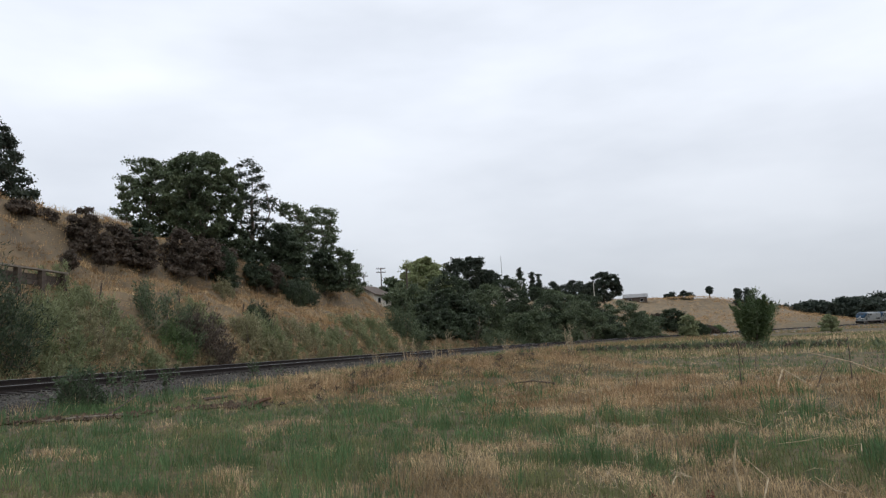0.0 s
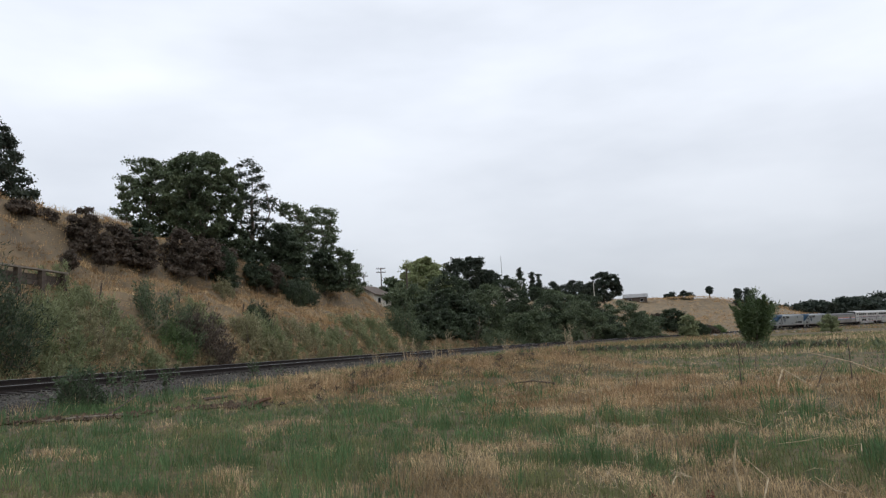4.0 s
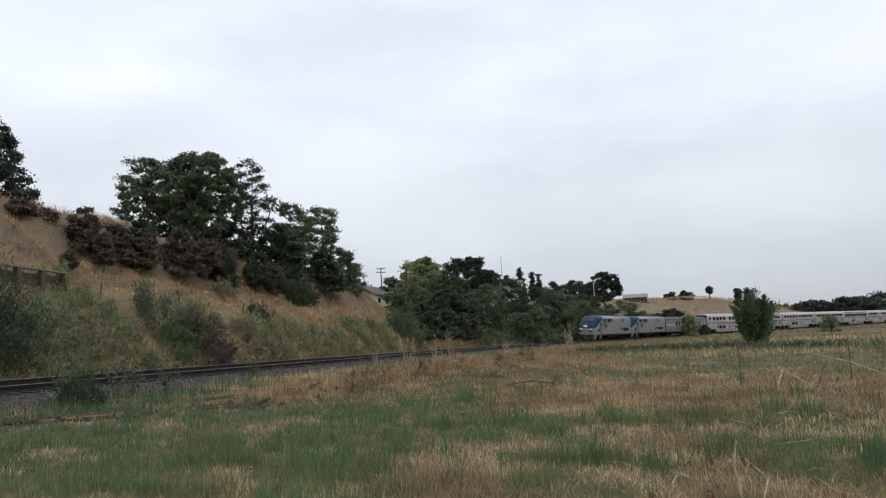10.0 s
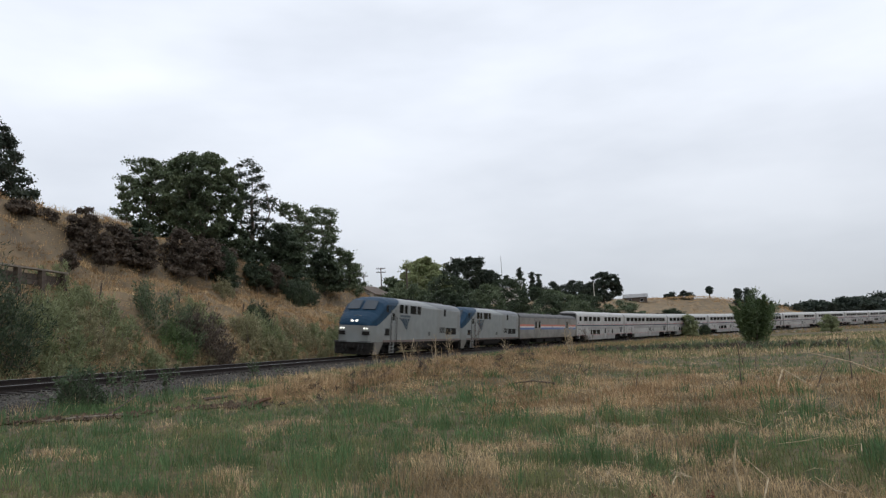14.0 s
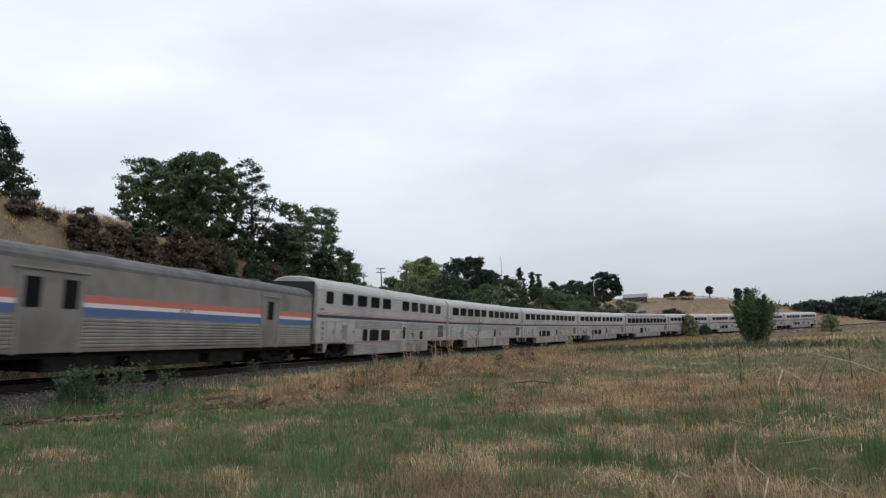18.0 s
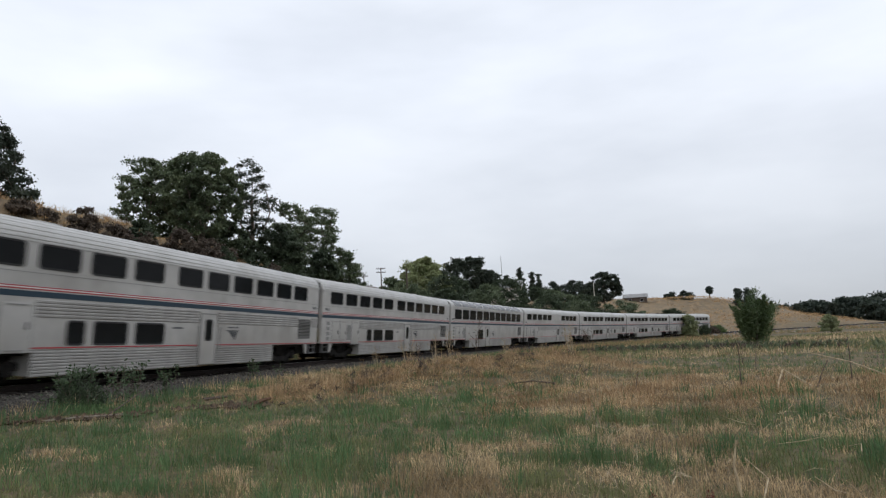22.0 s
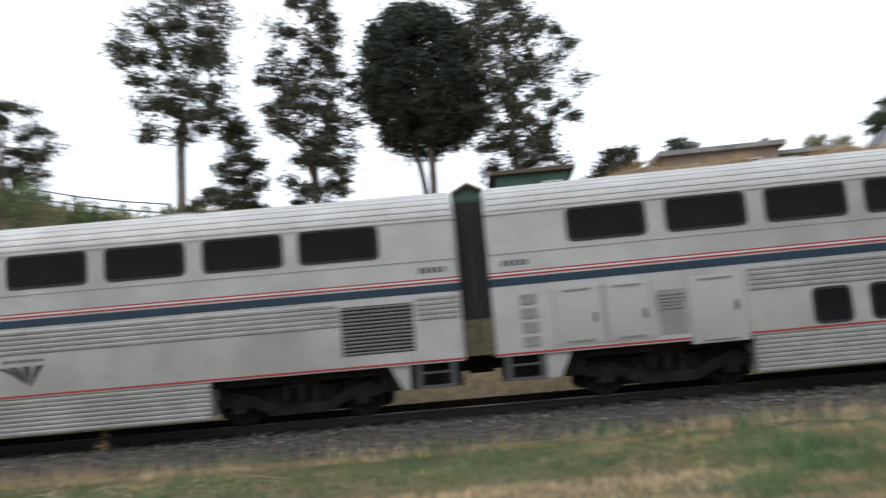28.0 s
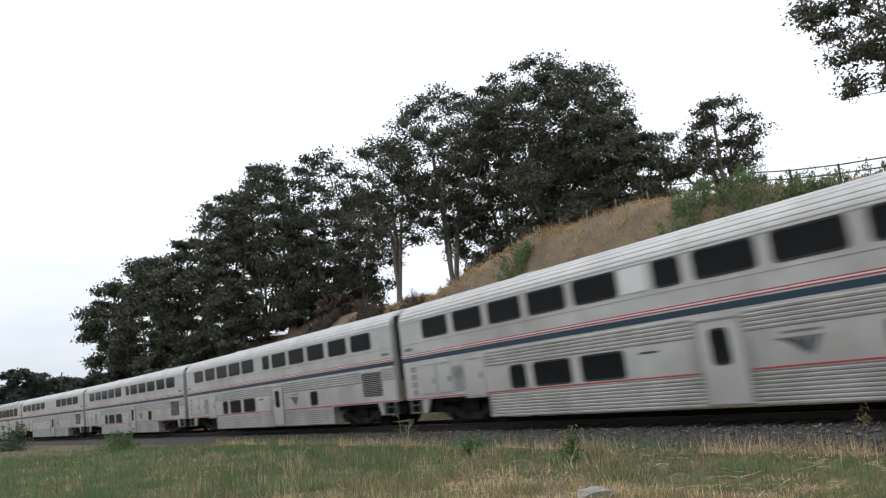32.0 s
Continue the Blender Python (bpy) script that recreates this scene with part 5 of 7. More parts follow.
def wheel_mesh(radius):
    s = Shape()
    rings = []
    for y, r in ((-0.07, radius * 0.3), (-0.068, radius * 0.82), (-0.075, radius * 0.9), (-0.075, radius), (0.03, radius), (0.03, radius + 0.03), (0.065, radius + 0.03), (0.065, radius * 0.3)):
        rings.append([(math.cos(k * math.pi / 12) * r, y, math.sin(k * math.pi / 12) * r) for k in range(24)])
    return s.loft(rings).mesh("wheel", M_under, True)


WHEEL = wheel_mesh(0.46)
AXLE = Shape().tube([(0, -0.7, 0), (0, 0.7, 0)], 0.08, 8).mesh("axle", M_under)


def bogie_mesh(base):
    """Side frames with a dropped middle, axle boxes, springs, a bolster and a transom."""
    s, h = Shape(), base / 2
    for y in (-1.02, 1.02):
        pts = [(-h - 0.45, 0.62), (-h - 0.1, 0.74), (-h + 0.35, 0.62), (-0.55, 0.42), (0.55, 0.42), (h - 0.35, 0.62), (h + 0.1, 0.74), (h + 0.45, 0.62),
               (h + 0.4, 0.44), (h - 0.3, 0.4), (0.6, 0.2), (-0.6, 0.2), (-h + 0.3, 0.4), (-h - 0.4, 0.44)]
        s.loft([[(x, y - 0.09, z) for x, z in pts], [(x, y + 0.09, z) for x, z in pts]])
        for x in (-h, h):
            s.box(x - 0.16, x + 0.16, y - 0.15, y + 0.15, 0.3, 0.62, c=0.05)
        for x in (-0.3, 0.0, 0.3):
            s.tube([(x, y, 0.42), (x, y, 0.78)], 0.11, 8)
        s.tube([(-0.7, y, 0.7), (-0.45, y, 0.35)], 0.05, 6)
    s.box(-0.45, 0.45, -1.1, 1.1, 0.74, 0.98, c=0.06)
    for x in (-h * 0.45, h * 0.45):
        s.box(x - 0.1, x + 0.1, -0.95, 0.95, 0.45, 0.62)
    # added black blocks fill the bogie, in place of the shade behind it
    s.box(-h - 0.55, h + 0.55, -0.62, 0.62, 0.17, 0.80, c=0.05)
    s.box(-h + 0.5, h - 0.5, -0.92, 0.92, 0.22, 0.74, c=0.05)
    return s.mesh("bogie", M_under)


BOGIE, LOCO_BOGIE = bogie_mesh(2.6), bogie_mesh(2.8)


def put_bogie(car, x, mesh, base):
    b = part("bogie", mesh, None, car, "grimy two-axle bogie, its black deepened for shade", at=pose(x, 0, 0))
    for dx in (-base / 2, base / 2):
        for side in (-1, 1):
            part("wheel", WHEEL, None, b, at=pose(dx, 0.74 * side, 0.465, 0, 0, 0 if side < 0 else 180))
        part("axle", AXLE, None, b, at=pose(dx, 0, 0.465))


def swoosh(w, h):
    """Four swept blades, level at the top left and running down to a point; faces -y."""
    s = Shape()
    for k in range(4):
        a, b, c, d = -0.5 + 0.26 * k, -0.5 + 0.26 * k + 0.165, 0.055 * k, 0.055 * k + 0.035
        low = -0.72 - 0.09 * k
        one = [(w * a, 0.0), (w * (a * 0.4 + c * 0.6), h * low * 0.26), (w * c, h * low)]
        two = [(w * b, 0.0), (w * (b * 0.4 + d * 0.6 + 0.05), h * low * 0.16), (w * d, h * low)]
        row = []
        for u in (0, 0.2, 0.4, 0.6, 0.8, 1.0):
            c = (1 - u) ** 2, 2 * u * (1 - u), u * u
            row.append([sum(c[j] * side[j][i] for j in range(3)) for side in (one, two) for i in (0, 1)])
        for (ax, az, bx, bz), (cx, cz, dx, dz) in zip(row, row[1:]):
            s.add([(ax, 0, az), (cx, 0, cz), (dx, 0, dz), (bx, 0, bz)], [[0, 1, 2, 3]])
    return s


SIDE = 1.53
SL_ROOF = [(1.53, 4.02), (1.515, 4.14), (1.46, 4.28), (1.36, 4.42), (1.21, 4.53), (1.02, 4.62), (0.78, 4.68), (0.5, 4.72), (0.2, 4.74)]


def roof_profile(points, ribs=True):
    """The roof's curve with raised ribs, from one side over to the other, closed below."""
    half = []
    for i in range(len(points) - 1):
        a, b = Vector((*points[i], 0)), Vector((*points[i + 1], 0))
        d = (b - a).normalized()
        n = Vector((d.y, -d.x, 0))
        n = n if n.dot(Vector((a.x, 1, 0))) > 0 else -n
        half.append(a)
        if ribs:
            half += [a.lerp(b, 0.35), a.lerp(b, 0.45) + n * 0.018, a.lerp(b, 0.8) + n * 0.018, a.lerp(b, 0.9)]
    half.append(Vector((*points[-1], 0)))
    right = [(-p.x, p.y) for p in half]
    left = [(p.x, p.y) for p in half[::-1]]
    return right + left


def double_deck(upper, lower, label, lounge=False, low_door=13.9, small=(18.15,), length=25.94, cover=False):
    """A two-storey coach. x runs to its rear, the side at -y faces the field. upper, lower: starts and widths of windows."""
    car = tagged(new("passenger_coach"), label, "coach", "double-deck coaches of the train")
    L, h0 = length, length / 2
    e = 0.37
    X = lambda x: x - h0
    body = Shape()
    ring = [(-SIDE, 1.03), (-SIDE, 4.02), (SIDE, 4.02), (SIDE, 1.03)]
    stations = [(e, -0.06), (e + 0.06, 0), (L - e - 0.06, 0), (L - e, -0.06)]
    body.loft([[(X(x), math.copysign(abs(y) + d, y), z) for y, z in ring] for x, d in stations])
    part("body", body, M_steel, car)
    prof = roof_profile(SL_ROOF)
    roof = part("roof", Shape().loft([[(X(x), y * (1 + d * 0.5), z + d) for y, z in prof] for x, d in stations]), M_roof, car, "ribbed stainless steel roof")
    for x in (X(7.0), X(19.2)):
        part("roof_hatch", Shape().box(x - 0.5, x + 0.5, -0.4, 0.4, 4.7, 4.8, c=0.06), M_roof, roof)
    part("skirt", Shape().box(X(5.62), X(L - 5.7), -SIDE + 0.035, SIDE - 0.035, 0.30, 1.03), M_steel, car)
    d0, d1 = low_door, low_door + 1.2
    for a, b in ((5.58, d0 - 0.04), (d1 + 0.04, L - 5.66)):
        on_both("fluted_skirt", flutes(X(a), X(b), 0.27, 1.0, 8, SIDE - 0.02), M_flute, car, "fluted steel skirt between the bogies")
    part("underframe", Shape().box(X(e + 0.3), X(L - e - 0.3), -1.2, 1.2, 0.86, 1.04), M_under, car)
    # stripes
    on_both("red_stripe", Shape().box(X(e), X(L - e), -SIDE - 0.003, -SIDE + 0.02, 2.745, 2.775), M_red, car, "thin red stripe")
    on_both("white_stripe", Shape().box(X(e), X(L - e), -SIDE - 0.003, -SIDE + 0.02, 2.715, 2.745), M_white, car)
    on_both("red_stripe", Shape().box(X(e), X(L - e), -SIDE - 0.003, -SIDE + 0.02, 2.675, 2.71), M_red, car, "thin red stripe")
    on_both("blue_stripe", Shape().box(X(e), X(L - e), -SIDE - 0.003, -SIDE + 0.02, 2.475, 2.64), M_blue, car, "broad navy blue stripe")
    on_both("red_stripe", Shape().box(X(e), X(d0 - 0.05), -SIDE - 0.004, -SIDE + 0.02, 1.055, 1.095), M_red, car, "thin red stripe")
    on_both("red_stripe", Shape().box(X(d1 + 0.05), X(L - e), -SIDE - 0.004, -SIDE + 0.02, 1.055, 1.095), M_red, car, "thin red stripe")
    on_both("drip_rail", Shape().box(X(e), X(L - e), -SIDE - 0.018, -SIDE + 0.02, 3.985, 4.015), M_steel, car)
    if not lounge:
        on_both("belt_seam", Shape().box(X(e), X(L - e), -SIDE - 0.008, -SIDE + 0.02, 3.14, 3.155), M_panel, car)
    if not lounge:
        for a, b in ((5.6, d0 - 0.08), (d1 + 0.08, 23.0), (24.65, L - e - 0.05)):
            on_both("fluted_band", flutes(X(a), X(b), 1.92, 2.42, 5, SIDE), M_flute, car, "fluted steel band below the stripes")
    # windows
    top_z, top_h = (3.40, 0.92) if lounge else (3.63, 0.72)
    for x, w in upper:
        put_window(car, X(x + w / 2), top_z, w, top_h, SIDE)
    for x, w in lower:
        put_window(car, X(x + w / 2), 1.5, w, 0.74 if not lounge else 0.98, SIDE)
    for x in small:
        put_window(car, X(x + 0.38), 1.5, 0.76, 0.66, SIDE)
    if lounge:
        curve = [p for p in SL_ROOF if 4.1 < p[1] < 4.63]
        for x, w in upper:
            for side in (-1, 1):
                outer = [(side * (p[0] + 0.024), p[1] + 0.028) for p in curve]
                inner = [(side * (p[0] - 0.05), p[1] - 0.05) for p in curve][::-1]
                rings = [[(X(xx), y, z) for y, z in outer + inner] for xx in (x + 0.02, x + w - 0.02)]
                part("roof_window", Shape().loft(rings), M_dome, car, "curved dark window in the roof's shoulder")
    # entrance door
    door = Shape().box(-0.58, 0.58, -0.016, 0.03, -0.96, 0.96, c=0.01)
    for place in sides(0):
        d = part("door", door.mesh("door", M_steel), None, car, "steel entrance door with a small window", at=place(X(d0 + 0.6), SIDE, 1.30))
        for xx in (-0.6, 0.6):
            part("door_post", Shape().box(xx - 0.03, xx + 0.03, -0.03, 0.02, -0.99, 1.0), M_panel, d)
        part("lintel", Shape().box(-0.63, 0.63, -0.03, 0.02, 0.97, 1.02), M_panel, d)
        ring, pane = window_meshes(0.52, 0.86)
        part("door_window", ring, None, d, at=pose(0, -0.016, 0.36))
        part("door_pane", pane, None, d, at=pose(0, -0.016, 0.36))
        part("grab_rail", Shape().tube([(0.78, -0.07, -0.5), (0.78, -0.07, 0.5)], 0.018, 6), M_panel, d)
        part("grab_rail", Shape().tube([(-0.78, -0.07, -0.5), (-0.78, -0.07, 0.5)], 0.018, 6), M_panel, d)
    # equipment doors at the front end
    for place in sides(0):
        for xa, xb, z0, z1 in ((1.62, 2.62, 1.16, 2.34), (2.68, 3.62, 1.16, 2.34), (4.35, 5.5, 0.95, 2.32)):
            p = part("equipment_door", Shape().box(-(xb - xa) / 2, (xb - xa) / 2, -0.014, 0.02, z0 - 1.7, z1 - 1.7, c=0.006), M_steel, car, at=place(X((xa + xb) / 2), SIDE, 1.7))
            w = (xb - xa) / 2
            for sx in (-w, w):
                part("seam", Shape().box(sx - 0.012, sx + 0.012, -0.018, 0.01, z0 - 1.7, z1 - 1.7), M_panel, p)
            part("hinge", Shape().box(-w * 0.6, w * 0.6, -0.035, 0.0, z1 - 1.78, z1 - 1.75), M_panel, p)
            part("hinge", Shape().box(-w * 0.6, w * 0.6, -0.035, 0.0, z0 - 1.65, z0 - 1.62), M_panel, p)
            part("latch", Shape().box(w * 0.62, w * 0.72, -0.04, 0.0, -0.12, 0.08), M_grey, p)
        for k in range(4):
            part("vent", Shape().box(-0.17, 0.17, -0.02, 0.02, -0.1, 0.1), M_panel, car, at=place(X(1.12), SIDE, 1.3 + 0.29 * k))
        g = part("louvre", Shape().box(-0.28, 0.28, -0.012, 0.02, -0.55, 0.35), M_panel, car, at=place(X(4.0), SIDE, 1.75))
        for k in range(5):
            part("slat", SLAT, None, g, at=pose(0, -0.012, -0.02 + 0.07 * k) @ Matrix.Diagonal((0.54, 1, 0.8, 1)))
        # steps hung under both ends
        for xx in (0.95, L - 1.0):
            part("end_step", Shape().box(-0.42, -0.3, -0.02, 0.1, -0.42, 0.22).box(0.3, 0.42, -0.02, 0.1, -0.42, 0.22).box(-0.42, 0.42, -0.05, 0.12, -0.46, -0.4).box(-0.34, 0.34, -0.02, 0.08, -0.16, -0.12),
                 M_grey, car, at=place(X(xx), SIDE - 0.05, 0.98))
            part("end_bracket", Shape().add([(-0.1, 0, 0.0), (0.5 if xx < 5 else -0.5, 0, 0.0), (0.25 if xx < 5 else -0.25, 0, -0.5), (-0.1, 0, -0.5),
                                             (-0.1, 0.1, 0.0), (0.5 if xx < 5 else -0.5, 0.1, 0.0), (0.25 if xx < 5 else -0.25, 0.1, -0.5), (-0.1, 0.1, -0.5)],
                                            [[0, 1, 2, 3], [7, 6, 5, 4], [0, 4, 5, 1], [1, 5, 6, 2], [2, 6, 7, 3], [3, 7, 4, 0]]), M_steel, car,
                 at=place(X(xx + (0.45 if xx < 5 else -0.45)), SIDE - 0.06, 1.03))
        # marks: a striped fan badge and small unreadable lettering
        fan = swoosh(1.15, 0.42)
        part("badge", fan, M_mark, car, "dark badge of swept blades", at=place(X(d1 + 1.3), SIDE + 0.005, 1.68))
        bars = Shape()
        for k in range(6):
            bars.box(-0.4 + 0.145 * k, -0.3 + 0.145 * k, -0.003, 0.01, 0.0, 0.06)
        part("lettering", bars, M_mark, car, at=place(X(d1 + 1.35), SIDE, 1.76))
        for xx in (e + 0.55, L - e - 0.55):
            digits = Shape()
            for k in range(5):
                digits.box(-0.27 + 0.115 * k, -0.195 + 0.115 * k, -0.003, 0.01, 0.02, 0.14)
            part("number_bar", digits, M_mark, car, at=place(X(xx), SIDE, 2.87))
        part("sign_plate", Shape().box(-0.32, 0.32, -0.004, 0.01, -0.03, 0.03), M_mark, car, at=place(X(d0 - 1.5 if not lounge else 6.9), SIDE, 1.72))
    put_grille(car, X(23.8), 1.82, 1.5, 1.0, SIDE, 13)
    if cover:
        part("window_cover", Shape().box(-0.42, 0.42, -0.02, 0.02, -0.33, 0.33, c=0.02), M_white, car, "white panel over half a window", at=pose(X(12.3), -SIDE, 3.63))
    # ends: diaphragms, couplers
    for xx, sg in ((0, 1), (L, -1)):
        dia = Shape()
        for k in range(5):
            q = 0.03 + 0.08 * k
            y = 1.18 if k % 2 else 1.28
            dia.box(X(xx + sg * q), X(xx + sg * (q + 0.078)), -y, y, 1.25, 4.42 - 0.05 * (k % 2))
        dd = part("diaphragm", dia, M_gasket, car, "black folded gangway between coaches")
        part("hose_panel", Shape().box(X(xx + sg * 0.05), X(xx + sg * 0.4), -1.36, -1.2, 1.1, 1.85, c=0.04), M_yellow, dd)
        # added black block that stands in for the shade under the coach end
        part("end_underframe", Shape().box(*sorted((X(xx + sg * 0.45), X(xx + sg * 2.2))), -1.15, 1.15, 0.5, 1.02), M_under, car)
        part("coupler", Shape().box(X(xx), X(xx + sg * 1.2), -0.16, 0.16, 0.72, 0.98, c=0.04).box(X(xx), X(xx + sg * 0.3), -0.26, 0.26, 0.66, 1.04, c=0.06), M_under, car)
    for x in (3.9, L - 3.9):
        put_bogie(car, X(x), BOGIE, 2.6)
    for x, w, hh in ((7.4, 1.6, 0.5), (17.0, 2.0, 0.5)):
        part("equipment_box", Shape().box(X(x), X(x + w), -1.1, 1.1, 0.22, 0.4, c=0.05), M_under, car)
    return car


ELEVEN = [(x, 1.65) for x in (1.3, 3.4, 5.5, 7.6, 9.68, 12.2, 14.22, 16.25, 18.3, 20.32, 22.3)]
COACH_UP = [(x, 1.66) for x in (2.05, 4.09, 6.11, 8.11, 10.09)] + [(12.95, 0.86)] + [(x, 1.66) for x in (14.17, 16.19, 18.25, 20.33, 22.38)]
THREE = [(6.8, 0.78), (7.93, 1.64), (9.95, 1.64)]
DORM_UP = [(1.37, 0.95), (3.5, 1.65), (5.8, 1.5), (7.95, 1.5), (10.05, 1.55), (13.95, 1.5), (16.0, 1.5), (18.0, 1.5), (20.05, 1.5), (22.1, 1.5)]
DINER_UP = [(x, 1.7) for x in (1.25, 3.36, 5.48, 7.6, 9.64, 16.15, 18.2, 20.25, 22.26)]
stripe_label = "silver double-deck railway coach with red and navy stripes"


def locomotive(label):
    """A sleek cab-end diesel: blue sloping nose and cab, grey body. x runs to its rear."""
    car = tagged(new("diesel_locomotive"), label, "locomotive", "locomotives of the train")
    L = 20.75
    X = lambda x: x - L / 2
    xs = [0.12, 0.16, 0.3, 0.5, 0.85, 1.0, 1.3, 1.6, 1.9, 2.2, 2.5, 2.8, 3.1, 3.5, 3.9, 4.3, 4.8, 5.6, 6.2, 8, 9.5, 10, 12, 14, 16, 18, 19.4, 20.2, 20.4]
    half = np.array([np.interp(x, [0.12, 0.3, 0.8, 1.6, 2.6, 20.0, 20.4], [1.02, 1.2, 1.35, 1.47, 1.52, 1.52, 1.46]) for x in xs])
    top = np.array([np.interp(x, [0.12, 0.2, 0.6, 1.0, 1.9, 2.5, 3.1, 4.5, 20.0, 20.4], [2.25, 2.5, 2.85, 3.08, 3.86, 4.08, 4.16, 4.2, 4.2, 4.1]) for x in xs])
    shares = [0, 0.1, 0.25, 0.42, 0.58, 0.72, 0.82]
    grids = []
    for x, w, t in zip(xs, half, top):
        col = []
        for u in shares:
            col.append((-w, 1.0 + u * (t - 1.0)))
        for a in (20, 40, 60, 78):
            c = radians(a)
            col.append((-w + (1 - math.cos(c)) * w * 0.62, 1.0 + (t - 1.0) * (0.82 + 0.18 * math.sin(c))))
        col.append((0, t + 0.03))
        col += [(-y, z) for y, z in col[:-1][::-1]]
        grids.append([(X(x), y, z) for y, z in col])
    n = len(grids[0])
    blue, grey, dark = Shape(), Shape(), Shape()

    def cut(poly, f):
        """The two pieces of a face on either side of f = 0."""
        pos, neg = [], []
        for p, q in zip(poly, poly[1:] + poly[:1]):
            fp, fq = f(p), f(q)
            (pos if fp >= 0 else neg).append(p)
            if (fp >= 0) != (fq >= 0):
                u = fp / (fp - fq)
                m = tuple(p[i] + (q[i] - p[i]) * u for i in range(3))
                pos.append(m)
                neg.append(m)
        return pos, neg

    def edge(p):
        """Above the slanting lower edge of the blue, and ahead of its rear edge on the roof."""
        x = p[0] + L / 2
        return min(p[2] - 2.12 - max(0, x - 0.85) * 0.47, 5.6 - x)

    def rear_edge(p):
        """The darker roof shoulder, which widens towards the rear."""
        x = p[0] + L / 2
        return p[2] - np.interp(x, [9.5, 14.5, 20.4], [4.22, 3.62, 3.72])

    for a in range(len(grids) - 1):
        for i in range(n - 1):
            q = [grids[a][i], grids[a + 1][i], grids[a + 1][i + 1], grids[a][i + 1]]
            top_part, rest = cut(q, edge)
            if len(top_part) > 2:
                blue.add(top_part, [list(range(len(top_part)))])
            if len(rest) > 2:
                upper_part, low = cut(rest, rear_edge)
                if len(upper_part) > 2:
                    dark.add(upper_part, [list(range(len(upper_part)))])
                if len(low) > 2:
                    grey.add(low, [list(range(len(low)))])
    front = grids[0]
    up_front, low_front = cut(list(front), edge)
    blue.add(up_front, [list(range(len(up_front)))[::-1]])
    grey.add(low_front, [list(range(len(low_front)))[::-1]])
    grey.add(grids[-1], [list(range(n))])
    body = part("body", grey, M_loco, car, "silver-grey painted locomotive body")
    part("roof_shoulder", dark, M_shoulder, body, "darker grey roof shoulder")
    cab = part("cab_nose", blue, M_cab_blue, car, "blue sloping nose and cab")
    part("underframe", Shape().box(X(0.5), X(20.2), -1.42, 1.42, 0.82, 1.02), M_under, car)
    on_both("sill", Shape().box(X(1.7), X(20.3), -1.535, -1.50, 1.005, 1.16), M_sill, car, "grimy reddish sill band")
    # windscreens on the slope
    for side in (-1, 1):
        a, b = 0.12 * side, 1.05 * side
        scr = [(X(1.10), a, 3.24), (X(1.16), b, 3.22), (X(1.78), b * 0.97, 3.82), (X(1.74), a, 3.86)]
        up = [(x - 0.035, y, z + 0.035) for x, y, z in scr]
        part("windscreen", Shape().add(scr + up, [[0, 1, 2, 3], [7, 6, 5, 4], [0, 4, 5, 1], [1, 5, 6, 2], [2, 6, 7, 3], [3, 7, 4, 0]]), M_screen, cab, "two-part windscreen, sky reflection in its blue-grey colour")
    for y in (-0.16, 0.16):
        part("headlight", Shape().tube([(X(0.30), y, 2.44), (X(0.10), y, 2.42)], 0.07, 10), M_lamp, cab, "lit round headlight")
    for y in (-0.86, 0.86):
        for dy in (-0.1, 0.1):
            part("ditch_light", Shape().tube([(X(0.25), y + dy, 1.92), (X(0.06), y + dy, 1.92)], 0.05, 10), M_lamp, cab, "lit ditch light")
        part("nose_vent", Shape().box(X(0.06), X(0.3), y - 0.24, y + 0.24, 1.48, 1.74, c=0.02), M_under, body)
    fan = Shape()
    for k in range(5):
        a0, a1 = radians(196 + 28 * k), radians(214 + 28 * k)
        fan.add([(-0.0, 0.08 * math.cos(a), 0.02 * math.sin(a)) if r == 0 else (0.0, 0.42 * math.cos(a), 0.3 * math.sin(a)) for r, a in ((0, a0), (1, a0), (1, a1), (0, a1))], [[0, 1, 2, 3]])
    part("nose_badge", fan, M_white, cab, "white fan badge on the nose", at=pose(X(0.42), 0, 2.83, 0, -38, 0))
    # pilot and coupler
    pil = Shape().loft([[(X(0.0), y, z) for y, z in ((-1.25, 0.2), (1.25, 0.2), (1.35, 0.98), (-1.35, 0.98))], [(X(0.55), y, z) for y, z in ((-1.45, 0.16), (1.45, 0.16), (1.45, 1.0), (-1.45, 1.0))]])
    part("pilot", pil, M_under, car, "black pilot below the nose")
    on_both("pilot_side", Shape().add([(X(0.3), -1.462, 0.22), (X(1.0), -1.475, 0.22), (X(1.75), -1.5, 1.02), (X(0.3), -1.462, 1.02), (X(0.3), -1.40, 0.22), (X(1.0), -1.40, 0.22), (X(1.75), -1.40, 1.02), (X(0.3), -1.40, 1.02)],
                                      [[0, 1, 2, 3], [7, 6, 5, 4], [0, 4, 5, 1], [1, 5, 6, 2], [2, 6, 7, 3], [3, 7, 4, 0]]), M_bag, car, "grimy silver side of the pilot")
    for y in (-0.9, 0.9):
        part("nose_handrail", Shape().tube([(X(-0.06), y - 0.45, 1.05), (X(-0.06), y + 0.45, 1.05)], 0.03, 6).tube([(X(-0.06), y, 1.05), (X(0.1), y, 1.05)], 0.03, 6), M_grey, car)
    part("coupler", Shape().box(X(-0.25), X(0.5), -0.16, 0.16, 0.7, 0.95, c=0.04).box(X(-0.3), X(-0.02), -0.26, 0.26, 0.64, 1.0, c=0.06), M_under, car)
    part("coupler", Shape().box(X(20.2), X(20.9), -0.16, 0.16, 0.7, 0.95, c=0.04), M_under, car)
